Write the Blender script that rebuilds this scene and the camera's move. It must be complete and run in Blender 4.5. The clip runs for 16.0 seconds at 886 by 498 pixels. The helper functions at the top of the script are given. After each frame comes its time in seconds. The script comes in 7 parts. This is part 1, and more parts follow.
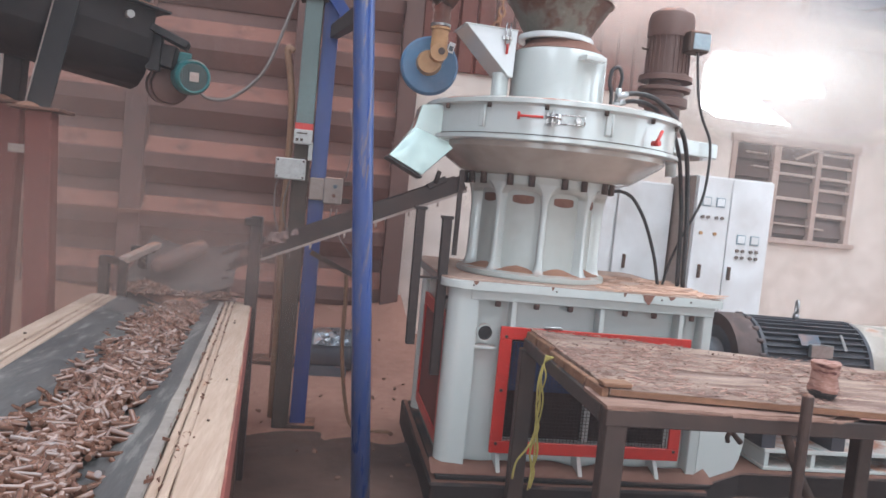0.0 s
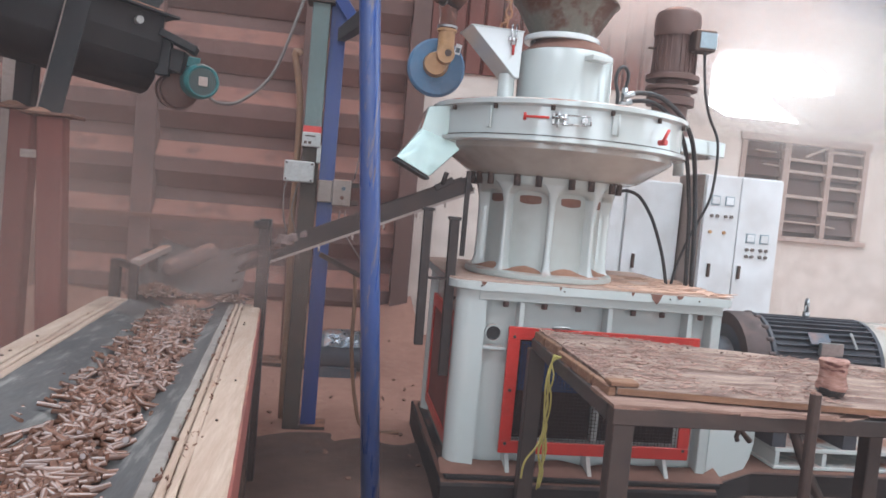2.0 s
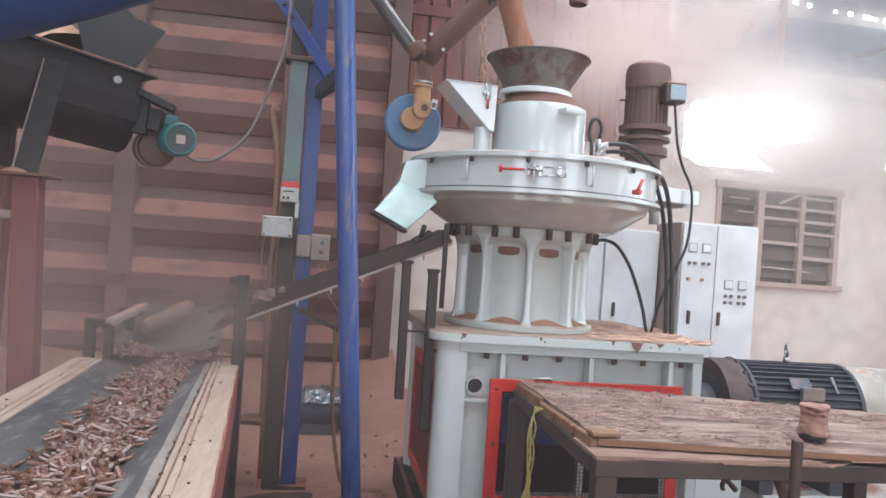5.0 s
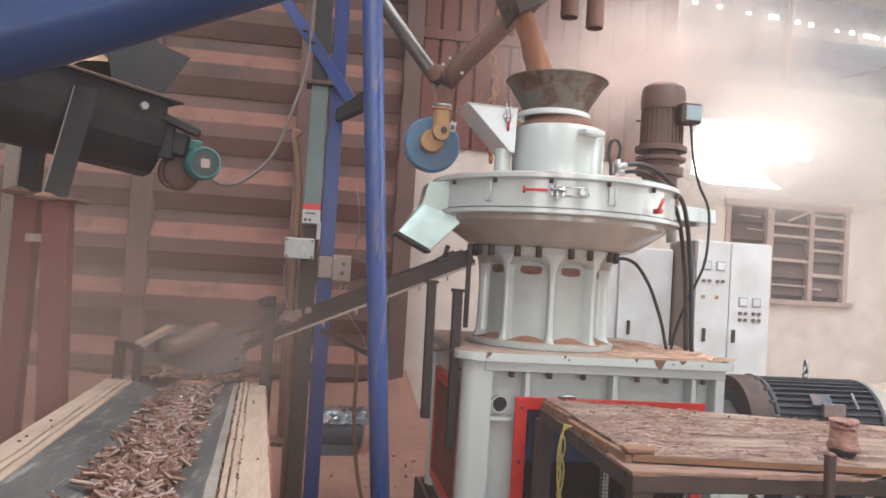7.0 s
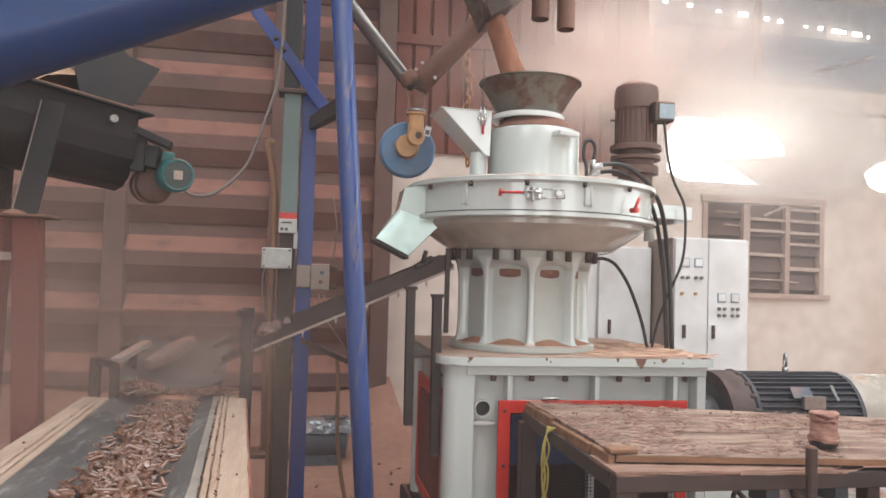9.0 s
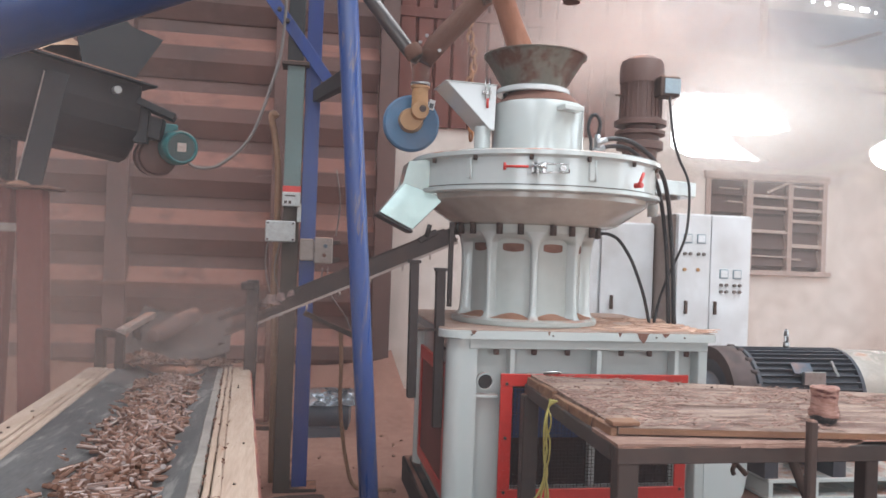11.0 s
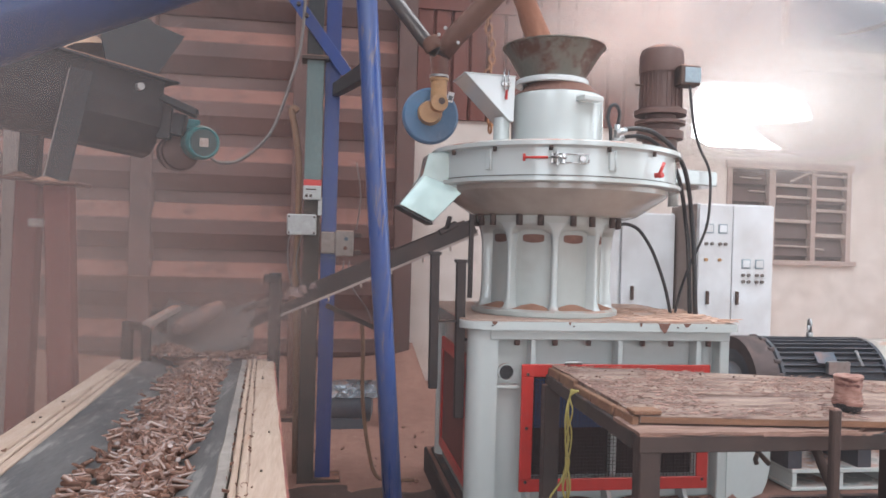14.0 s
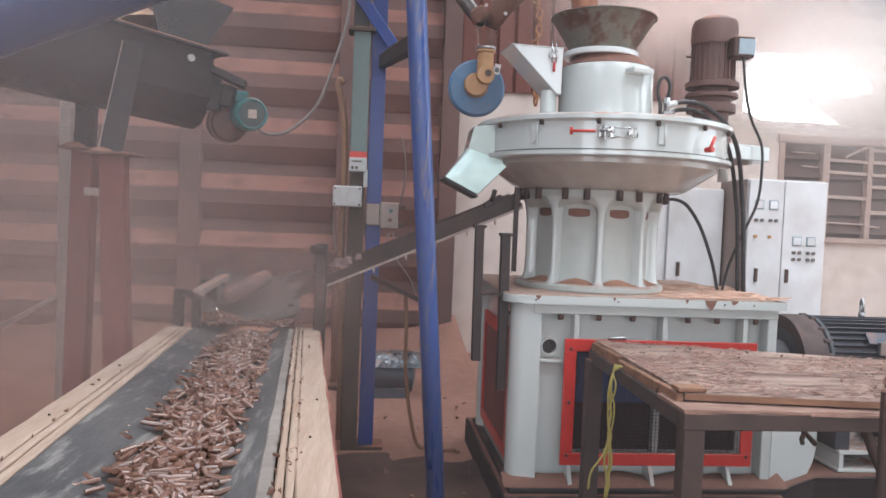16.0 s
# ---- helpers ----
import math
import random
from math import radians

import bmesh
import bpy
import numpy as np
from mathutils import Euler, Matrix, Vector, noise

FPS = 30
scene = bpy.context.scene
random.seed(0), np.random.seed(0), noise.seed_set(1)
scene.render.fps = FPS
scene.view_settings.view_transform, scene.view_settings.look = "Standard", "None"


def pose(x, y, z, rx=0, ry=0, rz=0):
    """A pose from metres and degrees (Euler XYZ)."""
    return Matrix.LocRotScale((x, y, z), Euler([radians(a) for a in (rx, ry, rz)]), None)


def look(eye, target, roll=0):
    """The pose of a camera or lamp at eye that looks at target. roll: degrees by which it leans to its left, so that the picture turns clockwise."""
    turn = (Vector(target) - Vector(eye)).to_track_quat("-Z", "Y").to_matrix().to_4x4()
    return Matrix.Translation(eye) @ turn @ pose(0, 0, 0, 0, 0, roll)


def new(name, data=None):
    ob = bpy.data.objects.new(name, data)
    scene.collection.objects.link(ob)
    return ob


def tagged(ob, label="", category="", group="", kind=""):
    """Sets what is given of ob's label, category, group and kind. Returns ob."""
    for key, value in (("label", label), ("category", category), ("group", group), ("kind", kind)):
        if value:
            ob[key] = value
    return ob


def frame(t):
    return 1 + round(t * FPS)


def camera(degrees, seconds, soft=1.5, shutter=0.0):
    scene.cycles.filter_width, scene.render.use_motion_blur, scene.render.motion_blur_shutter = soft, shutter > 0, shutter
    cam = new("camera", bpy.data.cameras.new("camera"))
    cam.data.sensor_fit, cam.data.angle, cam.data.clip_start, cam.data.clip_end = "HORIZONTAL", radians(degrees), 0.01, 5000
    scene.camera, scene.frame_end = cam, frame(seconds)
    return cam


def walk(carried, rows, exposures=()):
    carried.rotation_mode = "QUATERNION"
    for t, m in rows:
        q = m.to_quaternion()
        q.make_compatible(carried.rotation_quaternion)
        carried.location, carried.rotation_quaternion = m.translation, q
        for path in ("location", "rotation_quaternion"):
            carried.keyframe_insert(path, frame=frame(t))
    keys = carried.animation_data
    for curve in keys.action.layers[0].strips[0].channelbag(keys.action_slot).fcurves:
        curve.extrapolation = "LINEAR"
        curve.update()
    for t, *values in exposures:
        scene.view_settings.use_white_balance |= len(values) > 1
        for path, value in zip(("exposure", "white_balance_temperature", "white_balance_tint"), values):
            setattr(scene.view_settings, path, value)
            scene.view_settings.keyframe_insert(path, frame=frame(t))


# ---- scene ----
cam = camera(60.5, 16.0, soft=1.6)
PATH = [
    (0, (-0.578, 0.118, 1.456), (-0.272, 2.09, 1.322), 5.6),
    (0.5, (-0.577, 0.126, 1.455), (-0.28, 2.101, 1.35), 5.1),
    (1, (-0.576, 0.102, 1.451), (-0.303, 2.08, 1.335), 5.2),
    (1.5, (-0.575, 0.106, 1.457), (-0.3, 2.083, 1.337), 5.2),
    (2, (-0.566, 0.101, 1.456), (-0.288, 2.077, 1.323), 5.1),
    (2.5, (-0.557, 0.098, 1.456), (-0.266, 2.073, 1.329), 5.2),
    (3, (-0.559, 0.098, 1.451), (-0.285, 2.075, 1.329), 5.1),
    (3.5, (-0.551, 0.094, 1.457), (-0.274, 2.071, 1.329), 5.2),
    (4, (-0.55, 0.103, 1.459), (-0.247, 2.077, 1.36), 5.3),
    (4.5, (-0.545, 0.1, 1.462), (-0.232, 2.075, 1.411), 4.5),
    (5, (-0.548, 0.099, 1.459), (-0.235, 2.074, 1.466), 4.0),
    (5.2, (-0.548, 0.099, 1.459), (-0.2519, 2.074, 1.462), 3.99),
    (7.3, (-0.67, 0.063, 1.451), (-0.361, 2.023, 1.543), 3.24),
    (7.5, (-0.67, 0.063, 1.451), (-0.298, 2.023, 1.589), 2.3),
    (8, (-0.642, 0.087, 1.461), (-0.296, 2.053, 1.593), 1.4),
    (8.5, (-0.648, 0.075, 1.457), (-0.307, 2.043, 1.564), 1.5),
    (9, (-0.646, 0.079, 1.457), (-0.292, 2.046, 1.53), 1.7),
    (9.5, (-0.655, 0.075, 1.453), (-0.302, 2.043, 1.515), 1.8),
    (10, (-0.653, 0.087, 1.452), (-0.267, 2.049, 1.471), 2.1),
    (10.2, (-0.653, 0.087, 1.452), (-0.292, 2.049, 1.456), 2.22),
    (12.3, (-0.671, 0.053, 1.443), (-0.3264, 2.026, 1.461), 1.92),
    (12.5, (-0.671, 0.053, 1.443), (-0.345, 2.026, 1.454), 1.7),
    (13, (-0.666, 0.056, 1.442), (-0.358, 2.032, 1.439), 1.7),
    (13.5, (-0.664, 0.054, 1.447), (-0.367, 2.031, 1.439), 1.6),
    (14, (-0.665, 0.059, 1.441), (-0.362, 2.036, 1.43), 1.6),
    (14.5, (-0.664, 0.056, 1.448), (-0.392, 2.037, 1.419), 1.8),
    (15, (-0.673, 0.051, 1.436), (-0.446, 2.037, 1.392), 2.5),
    (15.5, (-0.675, 0.048, 1.44), (-0.489, 2.038, 1.37), 2.2),
    (16, (-0.679, 0.052, 1.443), (-0.483, 2.041, 1.356), 2.3),
]
walk(cam, [(t, look(eye, target, roll)) for t, eye, target, roll in PATH],
     exposures=[(0, 0.06, 5730, 6), (2, 0.06, 5700, 5), (3.6, 0.07, 5560, 5), (5, 0.06, 5730, 6), (7.5, 0.03, 6350, 7), (9.4, 0.0, 6450, 7), (10, 0.0, 6050, 6), (12.4, -0.02, 5900, 7), (16, 0.0, 5900, 8)])

# ---------------- world, light ----------------
world = bpy.data.worlds.new("sky")
scene.world = world
world.use_nodes = True
wn = world.node_tree
sky = wn.nodes.new("ShaderNodeTexSky")
sky.sky_type = "NISHITA"
sky.sun_disc = False
sky.sun_elevation, sky.sun_rotation = radians(55), radians(60)
wn.links.new(sky.outputs[0], wn.nodes["Background"].inputs[0])
wn.nodes["Background"].inputs[1].default_value = 0.12
scene.cycles.transparent_max_bounces = 32


def area_light(name, w, h, power, m, color=(1, 1, 1)):
    d = bpy.data.lights.new(name, "AREA")
    d.shape, d.size, d.size_y, d.energy, d.color = "RECTANGLE", w, h, power, color
    ob = new(name, d)
    ob.matrix_world = m
    return ob


# Lamps added unseen behind the camera; upright strips give streak reflections on the drum.
for gx in (-4.0, -0.4, 3.2):
    area_light("front_fill", 1.9, 3.9, 100, look((gx, -4.85, 2.3), (gx * 0.3, 4, 1.3)), (1.0, 0.985, 0.97))
# Overhead and side lamps added as fill; their openings are assumed.
area_light("overhead_fill", 2.7, 7.0, 430, look((2.4, 2.0, 5.5), (2.4, 2.0, 0)), (1.0, 0.99, 0.97))
area_light("overhead_fill", 2.6, 7.0, 255, look((-2.6, 2.0, 5.5), (-2.6, 2.0, 0)), (1.0, 0.99, 0.97))
area_light("side_fill", 5.0, 3.4, 140, look((7.7, 3.0, 2.6), (0, 4, 1.2)), (1.0, 0.98, 0.96))

# ---------------- materials ----------------
DUST = (0.42, 0.20, 0.13)


def mat(name, a, b=None, rough=0.6, metal=0.0, big=2.0, fine=40.0, bump=0.15, dust=0.0, spots=None, spot_scale=9.0, spot_amount=0.5,
        stretch=(1, 1, 1), dust_color=DUST, coat=0.0, gloss_var=0.15, island=0.0, grain=0.22):
    """Paint, wood, metal or dirt: two tones mixed at two scales, optional rust spots, sawdust on what faces up."""
    m = bpy.data.materials.new(name)
    m.use_nodes = True
    n, l = m.node_tree.nodes, m.node_tree.links
    bsdf = n["Principled BSDF"]
    tc = n.new("ShaderNodeTexCoord")
    mp = n.new("ShaderNodeMapping")
    mp.inputs["Scale"].default_value = stretch
    l.new(tc.outputs["Object"], mp.inputs[0])
    info = n.new("ShaderNodeObjectInfo")
    add = n.new("ShaderNodeVectorMath")
    add.operation = "ADD"
    l.new(mp.outputs[0], add.inputs[0])
    sc = n.new("ShaderNodeVectorMath")
    sc.operation = "SCALE"
    sc.inputs[0].default_value = (7, 5, 3)
    l.new(info.outputs["Random"], sc.inputs["Scale"])
    l.new(sc.outputs[0], add.inputs[1])
    vec = add.outputs[0]

    def tex(scale, detail=6, rgh=0.6):
        t = n.new("ShaderNodeTexNoise")
        t.inputs["Scale"].default_value, t.inputs["Detail"].default_value, t.inputs["Roughness"].default_value = scale, detail, rgh
        l.new(vec, t.inputs["Vector"])
        return t.outputs["Fac"]

    def ramp(fac, lo, hi):
        r = n.new("ShaderNodeMapRange")
        r.inputs["From Min"].default_value, r.inputs["From Max"].default_value = lo, hi
        l.new(fac, r.inputs["Value"])
        return r.outputs[0]

    def mix(fac, c1, c2, t="MIX"):
        x = n.new("ShaderNodeMix")
        x.data_type, x.blend_type = "RGBA", t
        for sock, v in ((x.inputs[0], fac), (x.inputs[6], c1), (x.inputs[7], c2)):
            if isinstance(v, (tuple, list)):
                sock.default_value = (*v[:3], 1)
            elif isinstance(v, (int, float)):
                sock.default_value = v
            else:
                l.new(v, sock)
        return x.outputs[2]

    b = b or tuple(c * 0.8 for c in a)
    nb, nf = tex(big), tex(fine, 4)
    col = mix(ramp(nb, 0.35, 0.68), a, b)
    col = mix(ramp(nf, 0.3, 0.75), col, mix(1.0, col, (1 - grain, 1 - grain * 1.09, 1 - grain * 1.18), "MULTIPLY"))
    if island:
        isl = n.new("ShaderNodeNewGeometry")
        col = mix(ramp(isl.outputs["Random Per Island"], -0.2, 1.2), mix(island, col, b), mix(island, col, tuple(min(1, c * 1.7) for c in a)))
    if spots:
        s = ramp(tex(spot_scale, 10, 0.7), 0.72 - 0.25 * spot_amount, 0.78 - 0.2 * spot_amount)
        col = mix(s, col, spots)
    if dust:
        g = n.new("ShaderNodeNewGeometry")
        sp = n.new("ShaderNodeSeparateXYZ")
        l.new(g.outputs["Normal"], sp.inputs[0])
        up = ramp(sp.outputs["Z"], 0.35, 0.9)
        nm = ramp(tex(5.0, 8, 0.65), 0.62 - 0.4 * dust, 0.75 - 0.25 * dust)
        k = n.new("ShaderNodeMath")
        k.operation = "MULTIPLY"
        l.new(up, k.inputs[0])
        l.new(nm, k.inputs[1])
        film = n.new("ShaderNodeMath")
        film.operation = "MULTIPLY"
        film.inputs[1].default_value = 0.10 * dust
        l.new(ramp(nb, 0.3, 0.7), film.inputs[0])
        mx = n.new("ShaderNodeMath")
        mx.operation = "MAXIMUM"
        l.new(k.outputs[0], mx.inputs[0])
        l.new(film.outputs[0], mx.inputs[1])
        col = mix(mx.outputs[0], col, dust_color)
        rg = n.new("ShaderNodeMapRange")
        rg.inputs["To Min"].default_value, rg.inputs["To Max"].default_value = rough, 0.95
        l.new(mx.outputs[0], rg.inputs["Value"])
        l.new(rg.outputs[0], bsdf.inputs["Roughness"])
    else:
        rg = n.new("ShaderNodeMapRange")
        rg.inputs["To Min"].default_value, rg.inputs["To Max"].default_value = max(0.03, rough - gloss_var), min(1, rough + gloss_var)
        l.new(nb, rg.inputs["Value"])
        l.new(rg.outputs[0], bsdf.inputs["Roughness"])
    l.new(col, bsdf.inputs["Base Color"])
    bsdf.inputs["Metallic"].default_value = metal
    bsdf.inputs["Coat Weight"].default_value = coat
    if bump:
        bp = n.new("ShaderNodeBump")
        bp.inputs["Strength"].default_value, bp.inputs["Distance"].default_value = bump, 0.004
        l.new(nf, bp.inputs["Height"])
        l.new(bp.outputs[0], bsdf.inputs["Normal"])
    return m


M_WHITE = mat("pale_green_white_paint", (0.55, 0.595, 0.58), (0.525, 0.57, 0.555), 0.16, big=1.0, fine=30, bump=0.01, dust=0.5, spots=(0.33, 0.17, 0.11), spot_scale=18, spot_amount=0.04, coat=0.6, grain=0.05)
M_DECK = mat("dusty_deck_paint", (0.43, 0.27, 0.205), (0.58, 0.50, 0.44), 0.8, big=5, fine=30, bump=0.4, dust=0.4, dust_color=(0.40, 0.235, 0.17), spots=(0.26, 0.14, 0.10), spot_scale=7, spot_amount=0.35)
M_BEIGE = mat("beige_cast_paint", (0.46, 0.43, 0.39), (0.40, 0.365, 0.325), 0.24, big=2, fine=7, bump=0.03, dust=0.2, spots=(0.28, 0.19, 0.14), spot_scale=11, spot_amount=0.1, coat=0.5)
M_RED = mat("red_paint", (0.62, 0.03, 0.02), (0.45, 0.025, 0.02), 0.4, bump=0.05, dust=0.35, spots=(0.2, 0.09, 0.07), spot_scale=20, spot_amount=0.2)
M_BLUE = mat("blue_paint", (0.016, 0.052, 0.25), (0.018, 0.038, 0.15), 0.36, bump=0.06, dust=0.2, spots=(0.10, 0.075, 0.09), spot_scale=7, spot_amount=0.35, stretch=(4, 4, 0.35))
M_POLE = mat("worn_steel_blue_paint", (0.030, 0.080, 0.30), (0.075, 0.115, 0.27), 0.3, big=3, bump=0.05, spots=(0.19, 0.16, 0.17), spot_scale=4, spot_amount=0.66, stretch=(10, 10, 0.22))
# Darker copy of the mill paint for the shaded column bays, plus brown stains.
M_CAST = mat("darker_stained_cast_paint", (0.47, 0.51, 0.485), (0.41, 0.42, 0.39), 0.35, big=3, fine=14, bump=0.03, dust=0.5, spots=(0.34, 0.26, 0.21), spot_scale=5, spot_amount=0.22, grain=0.10)
M_TABLEFRAME = mat("brown_grey_frame_paint", (0.034, 0.026, 0.023), (0.06, 0.042, 0.035), 0.6, big=5, bump=0.2, dust=0.3, spots=(0.12, 0.075, 0.06), spot_scale=9, spot_amount=0.3)
M_TAILBELT = mat("hazy_grey_rubber", (0.085, 0.075, 0.072), (0.14, 0.115, 0.105), 0.85, big=4, fine=30, bump=0.2)
M_BLACK = mat("black_paint", (0.010, 0.012, 0.014), (0.017, 0.017, 0.018), 0.58, bump=0.05, dust=0.15)
M_NAVY = mat("navy_auger_paint", (0.003, 0.040, 0.17), (0.005, 0.034, 0.12), 0.36, bump=0.05, dust=0.06, spots=(0.03, 0.035, 0.06), spot_scale=6, spot_amount=0.12)
M_COLUMN = mat("dull_grey_column_paint", (0.15, 0.092, 0.08), (0.11, 0.07, 0.062), 0.75, bump=0.1, dust=0.3)
M_DARK = mat("dark_bare_steel", (0.05, 0.04, 0.038), (0.10, 0.065, 0.05), 0.6, metal=0.3, bump=0.15, dust=0.5)
M_REDBROWN = mat("red_oxide_primer", (0.20, 0.055, 0.042), (0.15, 0.042, 0.034), 0.65, bump=0.1, dust=0.3)
M_GREEN = mat("grey_green_paint", (0.15, 0.21, 0.205), (0.12, 0.165, 0.165), 0.5, bump=0.06, dust=0.3, spots=(0.3, 0.16, 0.12), spot_amount=0.25)
M_TEAL = mat("teal_motor_paint", (0.05, 0.24, 0.25), (0.04, 0.17, 0.18), 0.4, bump=0.08, dust=0.5)
M_FLOORMOTOR = mat("blue_grey_motor_paint", (0.085, 0.115, 0.15), (0.10, 0.12, 0.14), 0.4, bump=0.08, dust=0.4)
M_DISC = mat("blue_disc_paint", (0.085, 0.20, 0.36), (0.10, 0.175, 0.29), 0.45, big=6, bump=0.05, dust=0.3)
M_ORANGE = mat("ochre_cast_paint", (0.52, 0.30, 0.14), (0.42, 0.22, 0.10), 0.5, bump=0.1, dust=0.4)
M_STEEL = mat("galvanised_steel", (0.55, 0.57, 0.58), (0.42, 0.44, 0.45), 0.3, metal=0.9, bump=0.03, dust=0.15)
M_SHEET = mat("bright_sheet_metal", (0.50, 0.60, 0.58), (0.44, 0.53, 0.515), 0.16, metal=0.45, big=3, fine=6, bump=0.25, dust=0.12, spots=(0.30, 0.22, 0.18), spot_scale=14, spot_amount=0.08, coat=0.5, grain=0.06)
M_FEEDBOX = mat("bright_white_sheet", (0.66, 0.69, 0.69), (0.62, 0.65, 0.65), 0.2, metal=0.0, big=2, fine=8, bump=0.06, dust=0.2, spots=(0.33, 0.2, 0.14), spot_scale=20, spot_amount=0.08, coat=0.4, grain=0.05)
M_CRUMPLE = mat("dented_bright_sheet", (0.55, 0.70, 0.67), (0.44, 0.58, 0.56), 0.3, metal=0.35, big=9, bump=0.05, dust=0.12, spots=(0.40, 0.34, 0.30), spot_scale=14, spot_amount=0.12, coat=0.4, grain=0.05)
M_RUST = mat("rusty_brown_pipe", (0.15, 0.072, 0.052), (0.22, 0.115, 0.082), 0.7, metal=0.2, bump=0.2, dust=0.4)
M_FUNNEL = mat("weathered_funnel_steel", (0.15, 0.15, 0.125), (0.19, 0.16, 0.13), 0.5, metal=0.35, big=5, bump=0.15, dust=0.1, spots=(0.095, 0.045, 0.03), spot_scale=5, spot_amount=0.95)
M_GMOTOR = mat("dusty_gear_motor_paint", (0.115, 0.066, 0.056), (0.16, 0.09, 0.075), 0.6, bump=0.2, dust=0.22)
M_MOTOR = mat("anthracite_motor_paint", (0.058, 0.064, 0.078), (0.045, 0.05, 0.06), 0.42, bump=0.08, dust=0.22, dust_color=(0.20, 0.16, 0.15))
M_BELL = mat("rusty_end_bell", (0.10, 0.070, 0.066), (0.065, 0.046, 0.044), 0.75, big=9, bump=0.3, dust=0.25, dust_color=(0.24, 0.15, 0.125), spots=(0.17, 0.12, 0.11), spot_scale=12, spot_amount=0.35)
M_PIPE = mat("dull_steel_pipe", (0.17, 0.16, 0.155), (0.13, 0.12, 0.115), 0.3, metal=0.5, bump=0.04, dust=0.2)
M_CAB = mat("light_grey_cabinet_paint", (0.76, 0.775, 0.79), (0.72, 0.725, 0.735), 0.35, fine=4, bump=0, dust=0.15)
M_RUBBER = mat("black_rubber", (0.02, 0.02, 0.022), (0.03, 0.028, 0.028), 0.5, bump=0.05, dust=0.15)
M_BELT = mat("worn_belt_rubber", (0.070, 0.070, 0.072), (0.135, 0.127, 0.123), 0.5, big=2.5, fine=26, bump=0.15, spots=(0.22, 0.205, 0.19), spot_scale=4, spot_amount=0.8, stretch=(6, 0.7, 1), grain=0.35)
M_BOARD = mat("pale_pine_board", (0.46, 0.345, 0.27), (0.38, 0.265, 0.20), 0.8, big=3, fine=22, bump=0.45, spots=(0.33, 0.19, 0.13), spot_scale=10, spot_amount=0.38, stretch=(7, 0.4, 7))
M_POST = mat("black_brown_post_paint", (0.016, 0.011, 0.010), (0.032, 0.020, 0.017), 0.6, bump=0.15, dust=0.12)
M_POSTLOW = mat("olive_brown_post_paint", (0.055, 0.045, 0.036), (0.075, 0.055, 0.042), 0.7, big=4, bump=0.15, dust=0.3, spots=(0.14, 0.09, 0.06), spot_scale=7, spot_amount=0.3)
M_PLANK = mat("dusty_table_plank", (0.17, 0.098, 0.08), (0.47, 0.35, 0.28), 0.92, big=4.5, fine=70, bump=0.9, spots=(0.12, 0.062, 0.048), spot_scale=7, spot_amount=0.72, stretch=(0.6, 2.4, 2), grain=0.35)
M_FLAKE = mat("trodden_wood_flake", (0.30, 0.185, 0.145), (0.15, 0.082, 0.066), 0.92, big=9, bump=0.4, island=0.9)
M_PLANKEDGE = mat("sawn_plank_edge", (0.30, 0.155, 0.085), (0.20, 0.10, 0.06), 0.75, big=6, bump=0.3, stretch=(0.6, 4, 6))
M_PELLET = mat("compressed_wood_pellet", (0.19, 0.10, 0.070), (0.10, 0.050, 0.035), 0.22, big=25, fine=120, bump=0.12, gloss_var=0.16, coat=0.9, island=0.5)
M_FLOOR = mat("sawdust_covered_concrete", (0.44, 0.235, 0.175), (0.34, 0.175, 0.13), 0.9, big=0.9, fine=14, bump=0.5, spots=(0.10, 0.06, 0.05), spot_scale=1.6, spot_amount=0.2)
M_DARKFLOOR = mat("dark_dirt_and_shade", (0.075, 0.046, 0.037), (0.15, 0.088, 0.067), 0.85, big=2, fine=25, bump=0.5)
M_WALLWHITE = mat("limewashed_wall", (0.80, 0.73, 0.67), (0.68, 0.57, 0.50), 0.85, big=0.7, fine=5, bump=0.1)
M_SLAT = mat("dusty_concrete_panel", (0.125, 0.085, 0.078), (0.175, 0.104, 0.093), 0.9, big=1.2, fine=12, bump=0.2, dust=1.0, dust_color=(0.48, 0.22, 0.165))
M_CLAD = mat("rust_red_cladding", (0.20, 0.06, 0.042), (0.14, 0.045, 0.034), 0.7, big=1.5, bump=0.1, dust=0.3, stretch=(3, 3, 0.4))
M_BEAM = mat("dusty_roof_steel", (0.36, 0.30, 0.27), (0.29, 0.235, 0.21), 0.7, bump=0.1, dust=0.5)
M_ROOF = mat("translucent_roof_sheet", (0.56, 0.55, 0.54), (0.47, 0.46, 0.45), 0.6, bump=0.05, stretch=(0.5, 2, 1))
M_SAWDUST = mat("fresh_sawdust", (0.42, 0.225, 0.15), (0.33, 0.165, 0.105), 0.95, big=8, fine=60, bump=0.5)
M_CHROME = mat("chromed_latch", (0.6, 0.6, 0.6), (0.5, 0.5, 0.5), 0.28, metal=1.0, bump=0)
M_COVERSTEEL = mat("shiny_blue_grey_steel", (0.30, 0.34, 0.38), (0.20, 0.23, 0.26), 0.25, metal=0.8, bump=0.02, dust=0.5)
M_YELLOW = mat("yellow_rope", (0.47, 0.40, 0.11), (0.36, 0.30, 0.09), 0.7, bump=0.2)
M_OCHREPIPE = mat("ochre_hose", (0.30, 0.17, 0.10), (0.24, 0.13, 0.08), 0.6, bump=0.1, dust=0.3)
M_PVC = mat("grey_white_plastic", (0.50, 0.50, 0.485), (0.43, 0.425, 0.41), 0.45, bump=0.02, dust=0.3)
M_CABLE = mat("grey_cable", (0.20, 0.17, 0.155), (0.15, 0.13, 0.12), 0.5, bump=0.03, dust=0.2)
